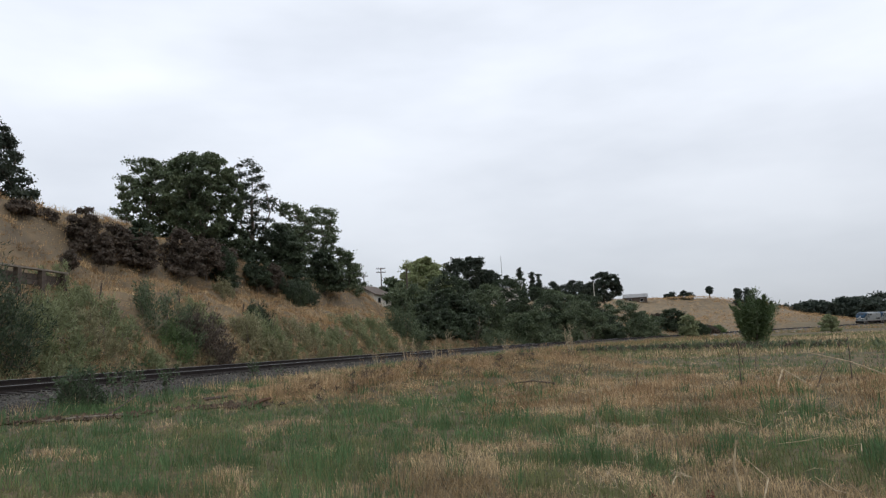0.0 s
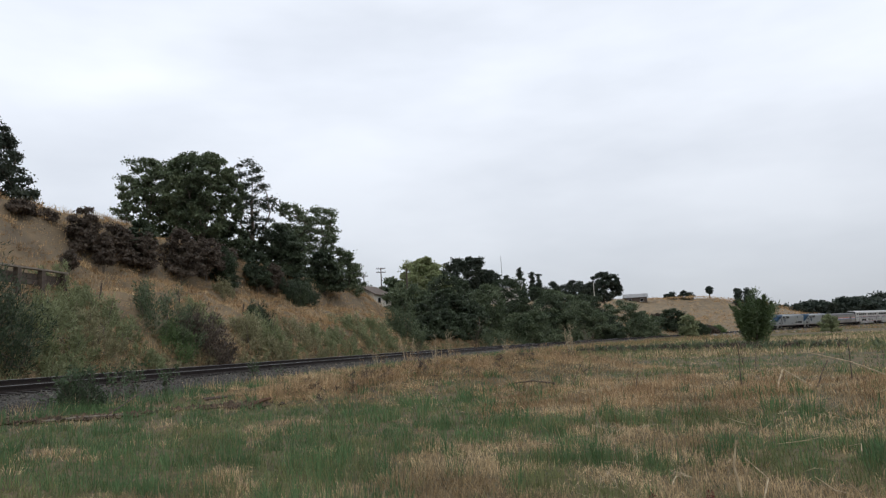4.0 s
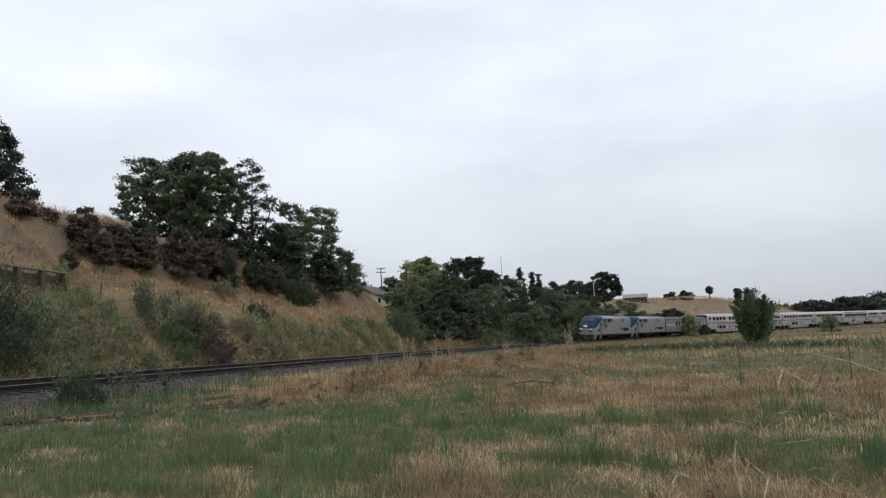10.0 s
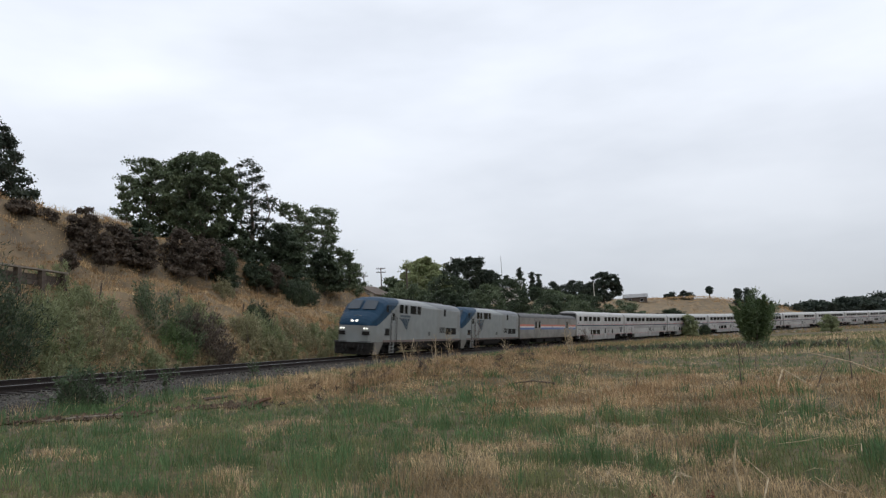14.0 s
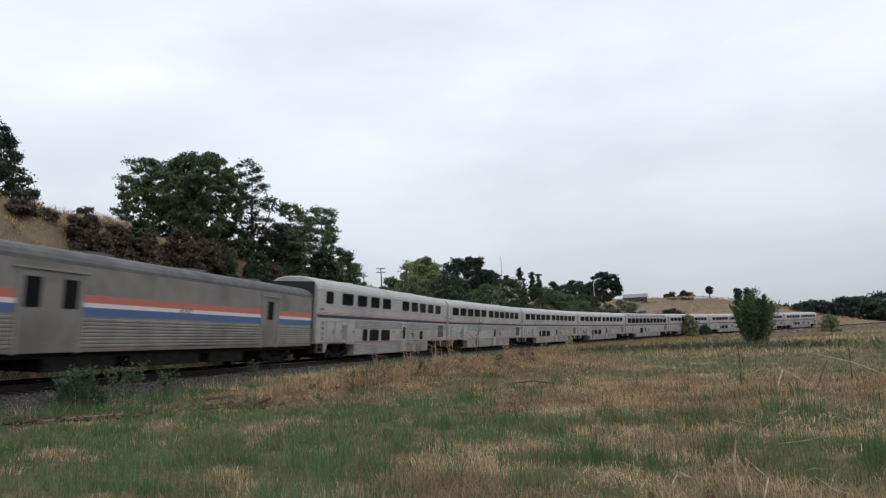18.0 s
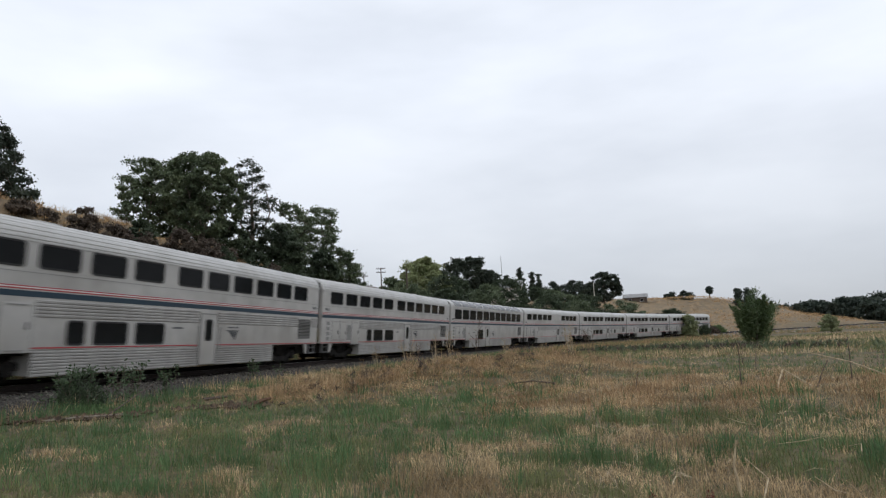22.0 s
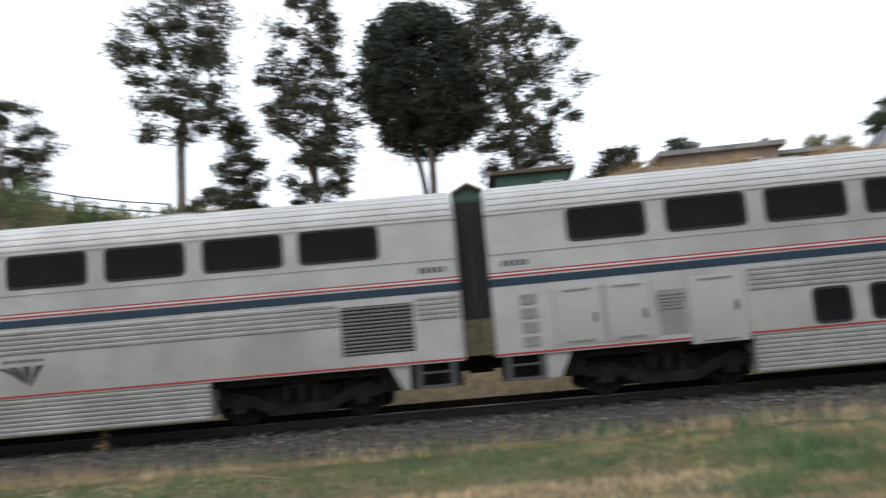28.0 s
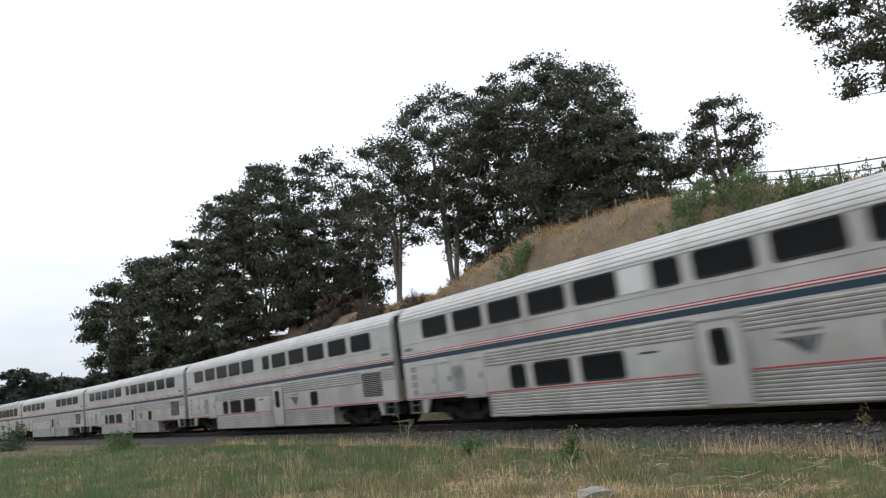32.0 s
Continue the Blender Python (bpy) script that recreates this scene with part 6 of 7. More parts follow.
    part("gangway", Shape().box(X(20.38), X(20.62), -0.9, 0.9, 1.1, 3.5, c=0.05), M_gasket, car)
    for k, y in enumerate((-0.75, -0.45, 0.45, 0.75)):
        part("hose", Shape().tube([(X(0.02), y, 0.85), (X(-0.1), y, 0.6), (X(0.02), y * 0.8, 0.4)], 0.03, 6), M_gasket, car)
    for place in sides(0):
        y = 1.525
        w = part("cab_window", window_meshes(0.85, 0.5)[0], None, cab, at=place(X(2.5), y - 0.015, 3.34))
        part("pane", window_meshes(0.85, 0.5)[1], None, w)
        for xx, hw in ((4.95, 0.36), (5.9, 0.27), (7.45, 0.62), (8.75, 0.36)):
            part("engine_room_window", Shape().box(-hw, hw, -0.014, 0.03, -0.31, 0.31, c=0.01), M_glass, body, at=place(X(xx), y, 3.40))
            part("window_post", Shape().box(hw + 0.02, hw + 0.09, -0.02, 0.03, -0.33, 0.33), M_panel, body, at=place(X(xx), y, 3.40))
        part("engine_room_window", Shape().box(-0.26, 0.26, -0.012, 0.03, -0.3, 0.3, c=0.01), M_glass, body, at=place(X(15.45), y, 3.4))
        d = part("cab_door", Shape().box(-0.36, 0.36, -0.012, 0.03, -1.05, 1.05, c=0.008), M_loco, body, at=place(X(3.4), y, 2.2))
        for sx in (-0.4, 0.4):
            part("door_post", Shape().box(sx - 0.025, sx + 0.025, -0.025, 0.02, -1.08, 1.08), M_grey, d)
        part("door_window", Shape().box(-0.2, 0.2, -0.018, 0.02, 0.35, 0.85), M_glass, d)
        for sx in (-0.52, 0.52):
            part("grab_rail", Shape().tube([(sx, -0.08, -1.2), (sx, -0.08, 0.6)], 0.03, 6), M_grey, d)
        lad = part("ladder", Shape().box(-0.33, -0.29, -0.04, 0.08, -0.78, 0.1), M_panel, car, at=place(X(3.4), y - 0.06, 1.0))
        part("stile", Shape().box(0.29, 0.33, -0.04, 0.08, -0.78, 0.1), M_panel, lad)
        for k in range(4):
            part("rung", Shape().box(-0.29, 0.29, -0.05, 0.1, -0.75 + 0.22 * k, -0.71 + 0.22 * k), M_panel, lad)
        part("side_vent", Shape().box(-0.36, 0.36, -0.012, 0.03, -0.24, 0.24, c=0.02), M_under, body, "dark vent behind the nose", at=place(X(2.35), y, 1.72))
        for xx, w_ in ((16.55, 1.4), (18.2, 1.5)):
            g = part("louvre", Shape().box(-w_ / 2, w_ / 2, -0.012, 0.03, -0.29, 0.29, c=0.02), M_under, body, "dark louvred intake", at=place(X(xx), y, 1.82))
            for k in range(7):
                part("slat", SLAT_DARK, None, g, at=pose(0, -0.012, -0.24 + 0.08 * k, 25) @ Matrix.Diagonal((w_ * 0.95, 1, 0.9, 1)))
        for k in range(5):
            part("vent_slot", Shape().box(-0.06, 0.06, -0.012, 0.02, -0.25, 0.25), M_under, body, at=place(X(14.2 + 0.3 * k), y, 1.9))
        part("filler_panel", Shape().box(-0.25, 0.25, -0.012, 0.02, -0.16, 0.16), M_grey, body, at=place(X(11.4), y, 1.6))
        big = swoosh(2.45, 0.88)
        part("badge", big, M_blue, body, "large navy badge of swept blades", at=place(X(5.65), y + 0.006, 2.74))
        letters = Shape()
        for k in range(6):
            letters.box(-1.05 + 0.36 * k, -0.8 + 0.36 * k, -0.003, 0.01, 0.0, 0.17)
        part("lettering", letters, M_blue, body, at=place(X(5.85), y, 2.80))
        part("rear_door", Shape().box(-0.3, 0.3, -0.012, 0.02, -0.8, 0.8, c=0.01), M_panel, body, at=place(X(19.75), y - 0.004, 2.6))
    tank = [(-1.35, 0.95), (-1.35, 0.55), (-1.0, 0.32), (1.0, 0.32), (1.35, 0.55), (1.35, 0.95)]
    part("fuel_tank", Shape().loft([[(X(x), y, z) for y, z in tank] for x in (7.6, 12.9)]), M_under, car)
    for xx in (11.0, 13.0, 15.2, 17.4):
        part("roof_fan", Shape().tube([(X(xx), 0, 4.15), (X(xx), 0, 4.29)], [0.62, 0.58], 18), M_grey, body, "round roof fan")
    part("exhaust", Shape().box(X(9.2), X(10.0), -0.3, 0.3, 4.15, 4.34, c=0.06), M_under, body)
    part("horn", Shape().tube([(X(3.6), 0.5, 4.2), (X(3.6), 0.5, 4.36), (X(3.2), 0.5, 4.38)], 0.05, 6), M_grey, cab)
    for x in (4.1, 16.5):
        put_bogie(car, X(x), LOCO_BOGIE, 2.8)
    return car


def baggage_car():
    car = tagged(new("baggage_car"), "weathered silver baggage car with orange, white and blue stripes", "baggage car")
    L, y = 26.2, 1.5
    X = lambda x: x - 13.1
    ring = [(-y, 0.95), (-y, 3.5), (y, 3.5), (y, 0.95)]
    part("body", Shape().loft([[(X(x), yy, z) for yy, z in ring] for x in (0.35, L - 0.35)]), M_bag, car)
    roof = [(1.5, 3.5), (1.49, 3.62), (1.4, 3.76), (1.22, 3.88), (0.95, 3.97), (0.6, 4.03), (0.2, 4.05)]
    rf = part("roof", Shape().loft([[(X(x), yy, z) for yy, z in roof_profile(roof, False)] for x in (0.35, L - 0.35)]), M_bagroof, car, "dark grey sooty roof", smooth=False)
    for xx in (5, 10, 16, 21):
        part("roof_vent", Shape().box(X(xx), X(xx + 1.2), -0.3, 0.3, 4.03, 4.16, c=0.08), M_bagroof, rf)
    for a, b in ((0.4, 5.9), (8.5, 20.0), (21.85, L - 0.4)):
        on_both("orange_stripe", Shape().box(X(a), X(b), -y - 0.004, -y + 0.02, 2.42, 2.66), M_orange, car, "faded orange-red stripe")
        on_both("white_stripe", Shape().box(X(a), X(b), -y - 0.0035, -y + 0.02, 2.28, 2.42), M_white, car)
        on_both("blue_stripe", Shape().box(X(a), X(b), -y - 0.004, -y + 0.02, 2.03, 2.28), M_bright_blue, car, "bright blue stripe")
        on_both("fluted_side", flutes(X(a), X(b), 1.05, 1.95, 8, y, 0.018), M_bag, car, "grimy fluted lower side")
    on_both("sill", Shape().box(X(0.35), X(L - 0.35), -y - 0.01, -y + 0.02, 0.93, 1.0), M_sill, car, "grimy reddish sill line")
    for place in sides(0):
        for xx, w in ((7.2, 2.4), (20.95, 1.7)):
            d = part("sliding_door", Shape().box(-w / 2, w / 2, 0.0, 0.05, -1.15, 1.15), M_bag, car, "sliding freight door with windows", at=place(X(xx), y + 0.012, 2.1))
            for sx in (-w / 2, w / 2):
                part("door_post", Shape().box(sx - 0.06, sx + 0.06, -0.03, 0.05, -1.2, 1.2), M_panel, d)
            for sx in ((-w * 0.3, w * 0.3) if w > 2 else (0,)):
                part("door_window", Shape().box(sx - 0.32, sx + 0.32, -0.014, 0.03, 0.1, 0.95, c=0.03), M_glass, d)
            part("door_rail", Shape().box(-w * 0.6, w * 0.6, -0.05, 0.03, 1.16, 1.22), M_panel, d)
        fan = Shape()
        for k in range(4):
            fan.add([(0.22 * k, 0, 0), (0.22 * k + 0.1, 0, 0), (0.22 * k + 0.25, 0, 0.16), (0.22 * k + 0.15, 0, 0.16)], [[0, 1, 2, 3]])
        part("badge", fan, M_mark, car, at=place(X(13.5), y + 0.006, 2.28))
    part("underframe", Shape().box(X(0.5), X(L - 0.5), -1.25, 1.25, 0.75, 0.96), M_under, car)
    for a, b in ((7.4, 10.5), (11.2, 15.5), (16.2, 19.0)):
        part("equipment_box", Shape().box(X(a), X(b), -1.3, 1.3, 0.36, 0.8, c=0.06), M_under, car)
    for xx, sg in ((0, 1), (L, -1)):
        dia = Shape()
        for k in range(5):
            q, w = 0.02 + 0.075 * k, 0.85 if k % 2 else 0.95
            dia.box(X(xx + sg * q), X(xx + sg * (q + 0.073)), -w, w, 1.1, 3.7)
        part("diaphragm", dia, M_gasket, car)
        part("coupler", Shape().box(X(xx), X(xx + sg * 0.9), -0.16, 0.16, 0.7, 0.96, c=0.04), M_under, car)
    for x in (3.6, L - 3.6):
        put_bogie(car, X(x), BOGIE, 2.6)
    return car


eng = locomotive("blue-nosed silver diesel locomotive with lit headlights, on the track")
VEH = [(eng, 0.0, 20.75), (copy_thing(eng, Matrix()), 20.75, 20.75), (baggage_car(), 41.5, 26.5)]
VEH[1][0]["label"] = "second blue-nosed silver diesel locomotive coupled behind the first"
proto_11 = double_deck(ELEVEN, THREE, stripe_label, small=())
proto_c = double_deck(COACH_UP, THREE, stripe_label)
consist = [double_deck(DORM_UP, THREE, "silver double-deck dormitory coach with red and navy stripes"),
           double_deck(ELEVEN, [], "silver double-deck coach with eleven upper windows", small=()),
           proto_11, copy_thing(proto_11, Matrix()),
           double_deck([(1.3 + 2.1 * k, 1.82) for k in range(11)], [(8.1, 1.66)], "double-deck lounge coach with large windows and glazed roof shoulders", lounge=True, low_door=10.6, small=()),
           double_deck(DINER_UP, [], "silver double-deck dining coach with blank lower side", small=()),
           proto_c, copy_thing(proto_c, Matrix()),
           double_deck(COACH_UP, THREE, "silver double-deck coach, one upper window half covered", cover=True)]
at = 67.95
for ob in consist:
    VEH.append((ob, at, 25.94))
    at += 25.94

# ---- houses, vehicles, fences and poles on the bank top ----
M_wood = mat("weathered_wood", (0.16, 0.13, 0.10), (0.27, 0.23, 0.19), 6, 0.9, bump=0.5)
M_dark_wood = mat("dark_old_wood", (0.06, 0.045, 0.035), (0.12, 0.09, 0.07), 6, 0.9, bump=0.5)
M_shingle = mat("brown_shingles", (0.10, 0.075, 0.06), (0.16, 0.125, 0.10), 8, 0.95, bump=0.4, spots=(0.19, 0.17, 0.15), spot_scale=0.8)
M_grey_roof = mat("grey_roofing", (0.22, 0.22, 0.22), (0.32, 0.32, 0.31), 4, 0.9, spots=(0.15, 0.15, 0.15))
M_tan_wall = mat("tan_siding", (0.30, 0.23, 0.19), (0.38, 0.30, 0.25), 3, 0.85, spots=(0.24, 0.18, 0.15))
M_green_wall = mat("green_siding", (0.05, 0.11, 0.085), (0.075, 0.14, 0.11), 3, 0.8, spots=(0.04, 0.08, 0.065))
M_cream = mat("cream_wall", (0.50, 0.47, 0.41), (0.60, 0.57, 0.50), 3, 0.85)
M_van = mat("white_van_paint", (0.36, 0.36, 0.345), (0.44, 0.44, 0.425), 2, 0.4, spots=(0.30, 0.30, 0.28))
M_pole = mat("galvanised_post", (0.18, 0.18, 0.18), (0.27, 0.27, 0.27), 10, 0.6, 0.5)


def bearing(s, lat):
    """Place and heading beside the line."""
    h = float(np.interp(s, LINE_S, LINE_H))
    return float(np.interp(s, LINE_S, LINE_X)) + lat * math.sin(h), float(np.interp(s, LINE_S, LINE_Y)) - lat * math.cos(h), h


def house(x, y, turn, w, d, wall_h, roof_h, wall, roof, label, windows, gable=True, eave=0.4):
    """x runs along the ridge; windows: centres along the front wall at -y."""
    ob = tagged(new("house"), label, "house")
    ob.matrix_basis = pose(x, y, ground_z(x, y) - 0.2, 0, 0, turn)
    part("wall", Shape().box(-w / 2, w / 2, -d / 2, -d / 2 + 0.2, 0, wall_h), wall, ob)
    part("wall", Shape().box(-w / 2, w / 2, d / 2 - 0.2, d / 2, 0, wall_h), wall, ob)
    for sx in (-1, 1):
        xa, xb = sorted((sx * w / 2, sx * (w / 2 - 0.2)))
        end = Shape().box(xa, xb, -d / 2 + 0.2, d / 2 - 0.2, 0, wall_h)
        if gable:
            tri = [(xa, -d / 2, wall_h), (xa, d / 2, wall_h), (xa, 0, wall_h + roof_h)]
            end.add(tri + [(xb, yy, zz) for _, yy, zz in tri], [[2, 1, 0], [3, 4, 5], [0, 1, 4, 3], [1, 2, 5, 4], [2, 0, 3, 5]])
        part("wall", end, wall, ob)
    e, th = eave, 0.14
    if gable:
        for sy in (-1, 1):
            lo, hi = (sy * (d / 2 + e), wall_h - e * roof_h / (d / 2)), (0, wall_h + roof_h)
            ring = [(lo[0], lo[1]), (hi[0], hi[1]), (hi[0], hi[1] + th), (lo[0], lo[1] + th)]
            part("roof", Shape().loft([[(xx, yy, zz + 0.01) for yy, zz in ring] for xx in (-w / 2 - e, w / 2 + e)]), roof, ob)
    else:
        part("roof", Shape().loft([[(-w / 2 - e, yy, zz) for yy, zz in ((-d / 2 - e, wall_h), (d / 2 + e, wall_h), (d / 2 + e, wall_h + roof_h * 0.6), (0, wall_h + roof_h), (-d / 2 - e, wall_h + roof_h * 0.6))],
                                   [(w / 2 + e, yy, zz) for yy, zz in ((-d / 2 - e, wall_h), (d / 2 + e, wall_h), (d / 2 + e, wall_h + roof_h * 0.6), (0, wall_h + roof_h), (-d / 2 - e, wall_h + roof_h * 0.6))]]), roof, ob)
    for xx in windows:
        f = part("window", Shape().box(xx - 0.6, xx + 0.6, -d / 2 - 0.05, -d / 2 + 0.02, wall_h - 1.6, wall_h - 0.55), M_white, ob)
        part("pane", Shape().box(xx - 0.52, xx + 0.52, -d / 2 - 0.06, -d / 2, wall_h - 1.52, wall_h - 0.63), M_glass, f)
    return ob


hx, hy, hh = bearing(-23.0, -26.0)
home = house(hx, hy, math.degrees(hh), 6.4, 4.4, 2.15, 0.45, M_tan_wall, M_grey_roof, "low tan house with a flat grey roof", (-1.8, 1.6), gable=False)
part("vent_pipe", Shape().tube([(3.0, -1.2, 2.4), (3.0, -1.2, 2.75)], 0.14, 8).tube([(3.0, -1.2, 2.75), (3.0, -1.2, 2.95)], 0.26, 8), M_pole, home)
hx, hy, hh = bearing(-18.0, -26.5)
house(hx, hy, math.degrees(hh), 3.6, 4.0, 1.9, 0.4, M_tan_wall, M_grey_roof, "low tan outbuilding with a flat roof", (0,), gable=False)
hx, hy, hh = bearing(-33.2, -27.5)
house(hx, hy, math.degrees(hh), 4.4, 4.2, 2.9, 0.4, M_green_wall, M_dark_wood, "dark green house behind the gum trees", (1.2,), gable=False)
hx, hy, hh = bearing(-37.0, -27.0)
house(hx, hy, math.degrees(hh) + 90, 4.0, 3.2, 1.9, 0.85, M_green_wall, M_shingle, "small green gabled shed", ())
for k, (x, y, top) in enumerate([(-37.9, 28.2, 13.6), (-37.1, 29.2, 13.2)]):
    gz = ground_z(x, y)
    r = np.random.RandomState(520 + k)
    tuft = tagged(new("palm"), "small spiky palm-like plant beside the houses", "palm")
    tuft.matrix_basis = pose(x, y, gz)
    hgt = top - gz
    part("trunk", Shape().tube([(0, 0, -0.2), (0.05, 0, hgt * 0.35), (0, 0.03, hgt * 0.72)], [0.14, 0.11, 0.09], 7), M_bark, tuft)
    n_ = 34
    ax_ = r.normal(size=(n_, 3)) + [0, 0, 0.9]
    ax_ /= np.linalg.norm(ax_, axis=1)[:, None]
    b_ = np.repeat([[0, 0, hgt * 0.72]], n_, 0)
    v_, f_ = plumes(r, b_, ax_, np.full(n_, 0.85), 26, 0.09, 5.0, 0.05)
    new("crown", array_mesh("crown", v_, f_, L_sage)).parent = tuft
# houses far off beyond the curve
house(-13.6, 123.0, 70, 7, 6, 3.4, 1.6, M_cream, M_shingle, "brown-roofed house behind the willow", (-1.5, 1.5))
far_house = house(67.0, 251.0, -12, 7.6, 6, 1.7, 1.2, M_dark_wood, M_grey_roof, "low grey-roofed house on the far hilltop", (-2.0, 2.0))
far_house.matrix_basis = pose(67.0, 251.0, ground_z(67.0, 251.0) - 1.0, 0, 0, -12)
house(16.0, 190.0, -5, 9, 7, 4.4, 1.8, M_cream, M_grey_roof, "pale house hidden among the far trees", (-2, 2))


def motorhome(s, lat):
    x, y, h = bearing(s, lat)
    ob = tagged(new("motorhome"), "white motorhome parked on the bank top", "motorhome")
    ob.matrix_basis = pose(x, y, ground_z(x, y) - 0.3, 0, 0, math.degrees(h))
    prof = [(-2.9, 0.55), (2.3, 0.55), (2.4, 2.6), (2.2, 2.78), (-0.9, 2.82), (-1.35, 2.6), (-2.2, 1.5), (-3.0, 1.25)]
    part("body", Shape().loft([[(px, yy, pz) for px, pz in prof] for yy in (-1.1, 1.1)]), M_van, ob)
    part("windscreen", Shape().add([(-2.17, -0.95, 1.56), (-2.17, 0.95, 1.56), (-1.42, 0.95, 2.52), (-1.42, -0.95, 2.52), (-2.21, -0.95, 1.60), (-2.21, 0.95, 1.60), (-1.46, 0.95, 2.56), (-1.46, -0.95, 2.56)],
                                   [[0, 1, 2, 3], [7, 6, 5, 4], [0, 4, 5, 1], [1, 5, 6, 2], [2, 6, 7, 3], [3, 7, 4, 0]]), M_glass, ob)
    for xa, xb in ((-1.2, -0.5), (0.0, 1.9)):
        part("window", Shape().box(xa, xb, -1.125, -1.08, 1.6, 2.3, c=0.01), M_glass, ob)
    part("stripe", Shape().box(-2.8, 2.3, -1.112, -1.08, 1.2, 1.3), M_grey, ob)
    part("roof_unit", Shape().box(0.2, 1.1, -0.4, 0.4, 2.78, 3.0, c=0.08), M_van, ob)
    for wx in (-2.0, 1.3):
        for wy in (-0.98, 0.98):
            part("wheel", Shape().tube([(wx, wy - 0.12, 0.36), (wx, wy + 0.12, 0.36)], 0.36, 16), M_gasket, ob)
    return ob


motorhome(-13.4, -23.2)


def boat(s, lat):
    x, y, h = bearing(s, lat)
    ob = tagged(new("boat"), "white covered boat on a trailer on the bank top", "boat")
    ob.matrix_basis = pose(x, y, ground_z(x, y) - 0.1, 0, 0, math.degrees(h))
    rings = []
    for u in np.linspace(0, 1, 9):
        w = 1.0 * min(1, 2.2 * (1 - u)) ** 0.6 + 0.04
        xx, keel = -2.6 + 5.4 * u, 0.45 + 0.35 * u ** 3
        rings.append([(xx, -w, 1.15 + 0.2 * u), (xx, -w * 0.8, 0.75), (xx, 0, keel), (xx, w * 0.8, 0.75), (xx, w, 1.15 + 0.2 * u)])
    part("hull", Shape().loft(rings), M_grey, ob, "dark grey hull")
    cov = []
    for u in np.linspace(0, 1, 9):
        w = 1.05 * min(1, 2.2 * (1 - u)) ** 0.6 + 0.06
        top = 1.25 + 0.45 * math.sin(math.pi * min(1, 0.25 + u * 0.7))
        cov.append([(-2.65 + 5.5 * u, -w, 1.12 + 0.2 * u), (-2.65 + 5.5 * u, -w * 0.6, top), (-2.65 + 5.5 * u, 0, top + 0.06), (-2.65 + 5.5 * u, w * 0.6, top), (-2.65 + 5.5 * u, w, 1.12 + 0.2 * u)])
    part("cover", Shape().loft(cov), M_van, ob, "white boat cover")
    tr = part("trailer", Shape().box(-2.2, 3.0, -0.06, 0.06, 0.32, 0.42).box(-0.9, -0.75, -0.95, 0.95, 0.3, 0.4), M_pole, ob)
    for wy in (-1.0, 1.0):
        part("wheel", Shape().tube([(-0.82, wy - 0.1, 0.33), (-0.82, wy + 0.1, 0.33)], 0.32, 16), M_gasket, tr)
    return ob


boat(-9.6, -21.5)

POST = Shape().box(-0.05, 0.05, -0.05, 0.05, -0.3, 0.95, c=0.015).mesh("post", M_dark_wood)


def rail_fence(points, label, post, heights, material, radius, name="fence"):
    """Posts at the points and rails between them."""
    ob = tagged(new(name), label, "fence")
    for x, y in points:
        part("post", post, None, ob, at=pose(x, y, ground_z(x, y)))
    for (xa, ya), (xb, yb) in zip(points, points[1:]):
        for z in heights:
            part("rail", Shape().tube([(xa, ya, ground_z(xa, ya) + z), (xb, yb, ground_z(xb, yb) + z)], radius, 6), material, ob)
    return ob


rail_fence([bearing(s, -18.4)[:2] for s in np.arange(-51.6, -64, -2.3)], "dark post-and-rail fence along the bank's edge", POST, (0.45, 0.9), M_dark_wood, 0.035)
rail_fence([bearing(s, -18.2)[:2] for s in np.arange(-64.6, -86, -2.4)], "low weathered fence up the dry hump", Shape().box(-0.04, 0.04, -0.04, 0.04, -0.3, 0.7, c=0.01).mesh("post", M_wood), (0.55,), M_dark_wood, 0.016)
rail_fence([bearing(s, -20.4)[:2] for s in np.arange(-7.5, 1.0, 2.4)], "thin metal fence in front of the pines", Shape().tube([(0, 0, -0.3), (0, 0, 1.75)], 0.035, 6).mesh("post", M_pole), (0.9, 1.7), M_pole, 0.018)
rail_fence([bearing(s, -27.0)[:2] for s in np.arange(-50, -36, 2.6)], "thin metal fence beyond the bank top", Shape().tube([(0, 0, -0.3), (0, 0, 1.5)], 0.035, 6).mesh("post", M_pole), (1.4,), M_pole, 0.018)
picket = tagged(new("picket_fence"), "pale weathered picket fence on the bank top", "fence")
PICKET = Shape().box(-0.045, 0.045, -0.012, 0.012, -0.3, 1.15).mesh("picket", M_cream)
for k in range(24):
    x, y, h = bearing(6.9 + 0.2 * k, -19.6)
    part("picket", PICKET, None, picket, at=pose(x, y, ground_z(x, y), 0, 0, math.degrees(h)))
for z in (0.3, 0.95):
    pts = [bearing(6.8 + 0.8 * k, -19.65)[:2] for k in range(7)]
    part("rail", Shape().tube([(x, y, ground_z(x, y) + z) for x, y in pts], 0.04, 6), M_cream, picket)

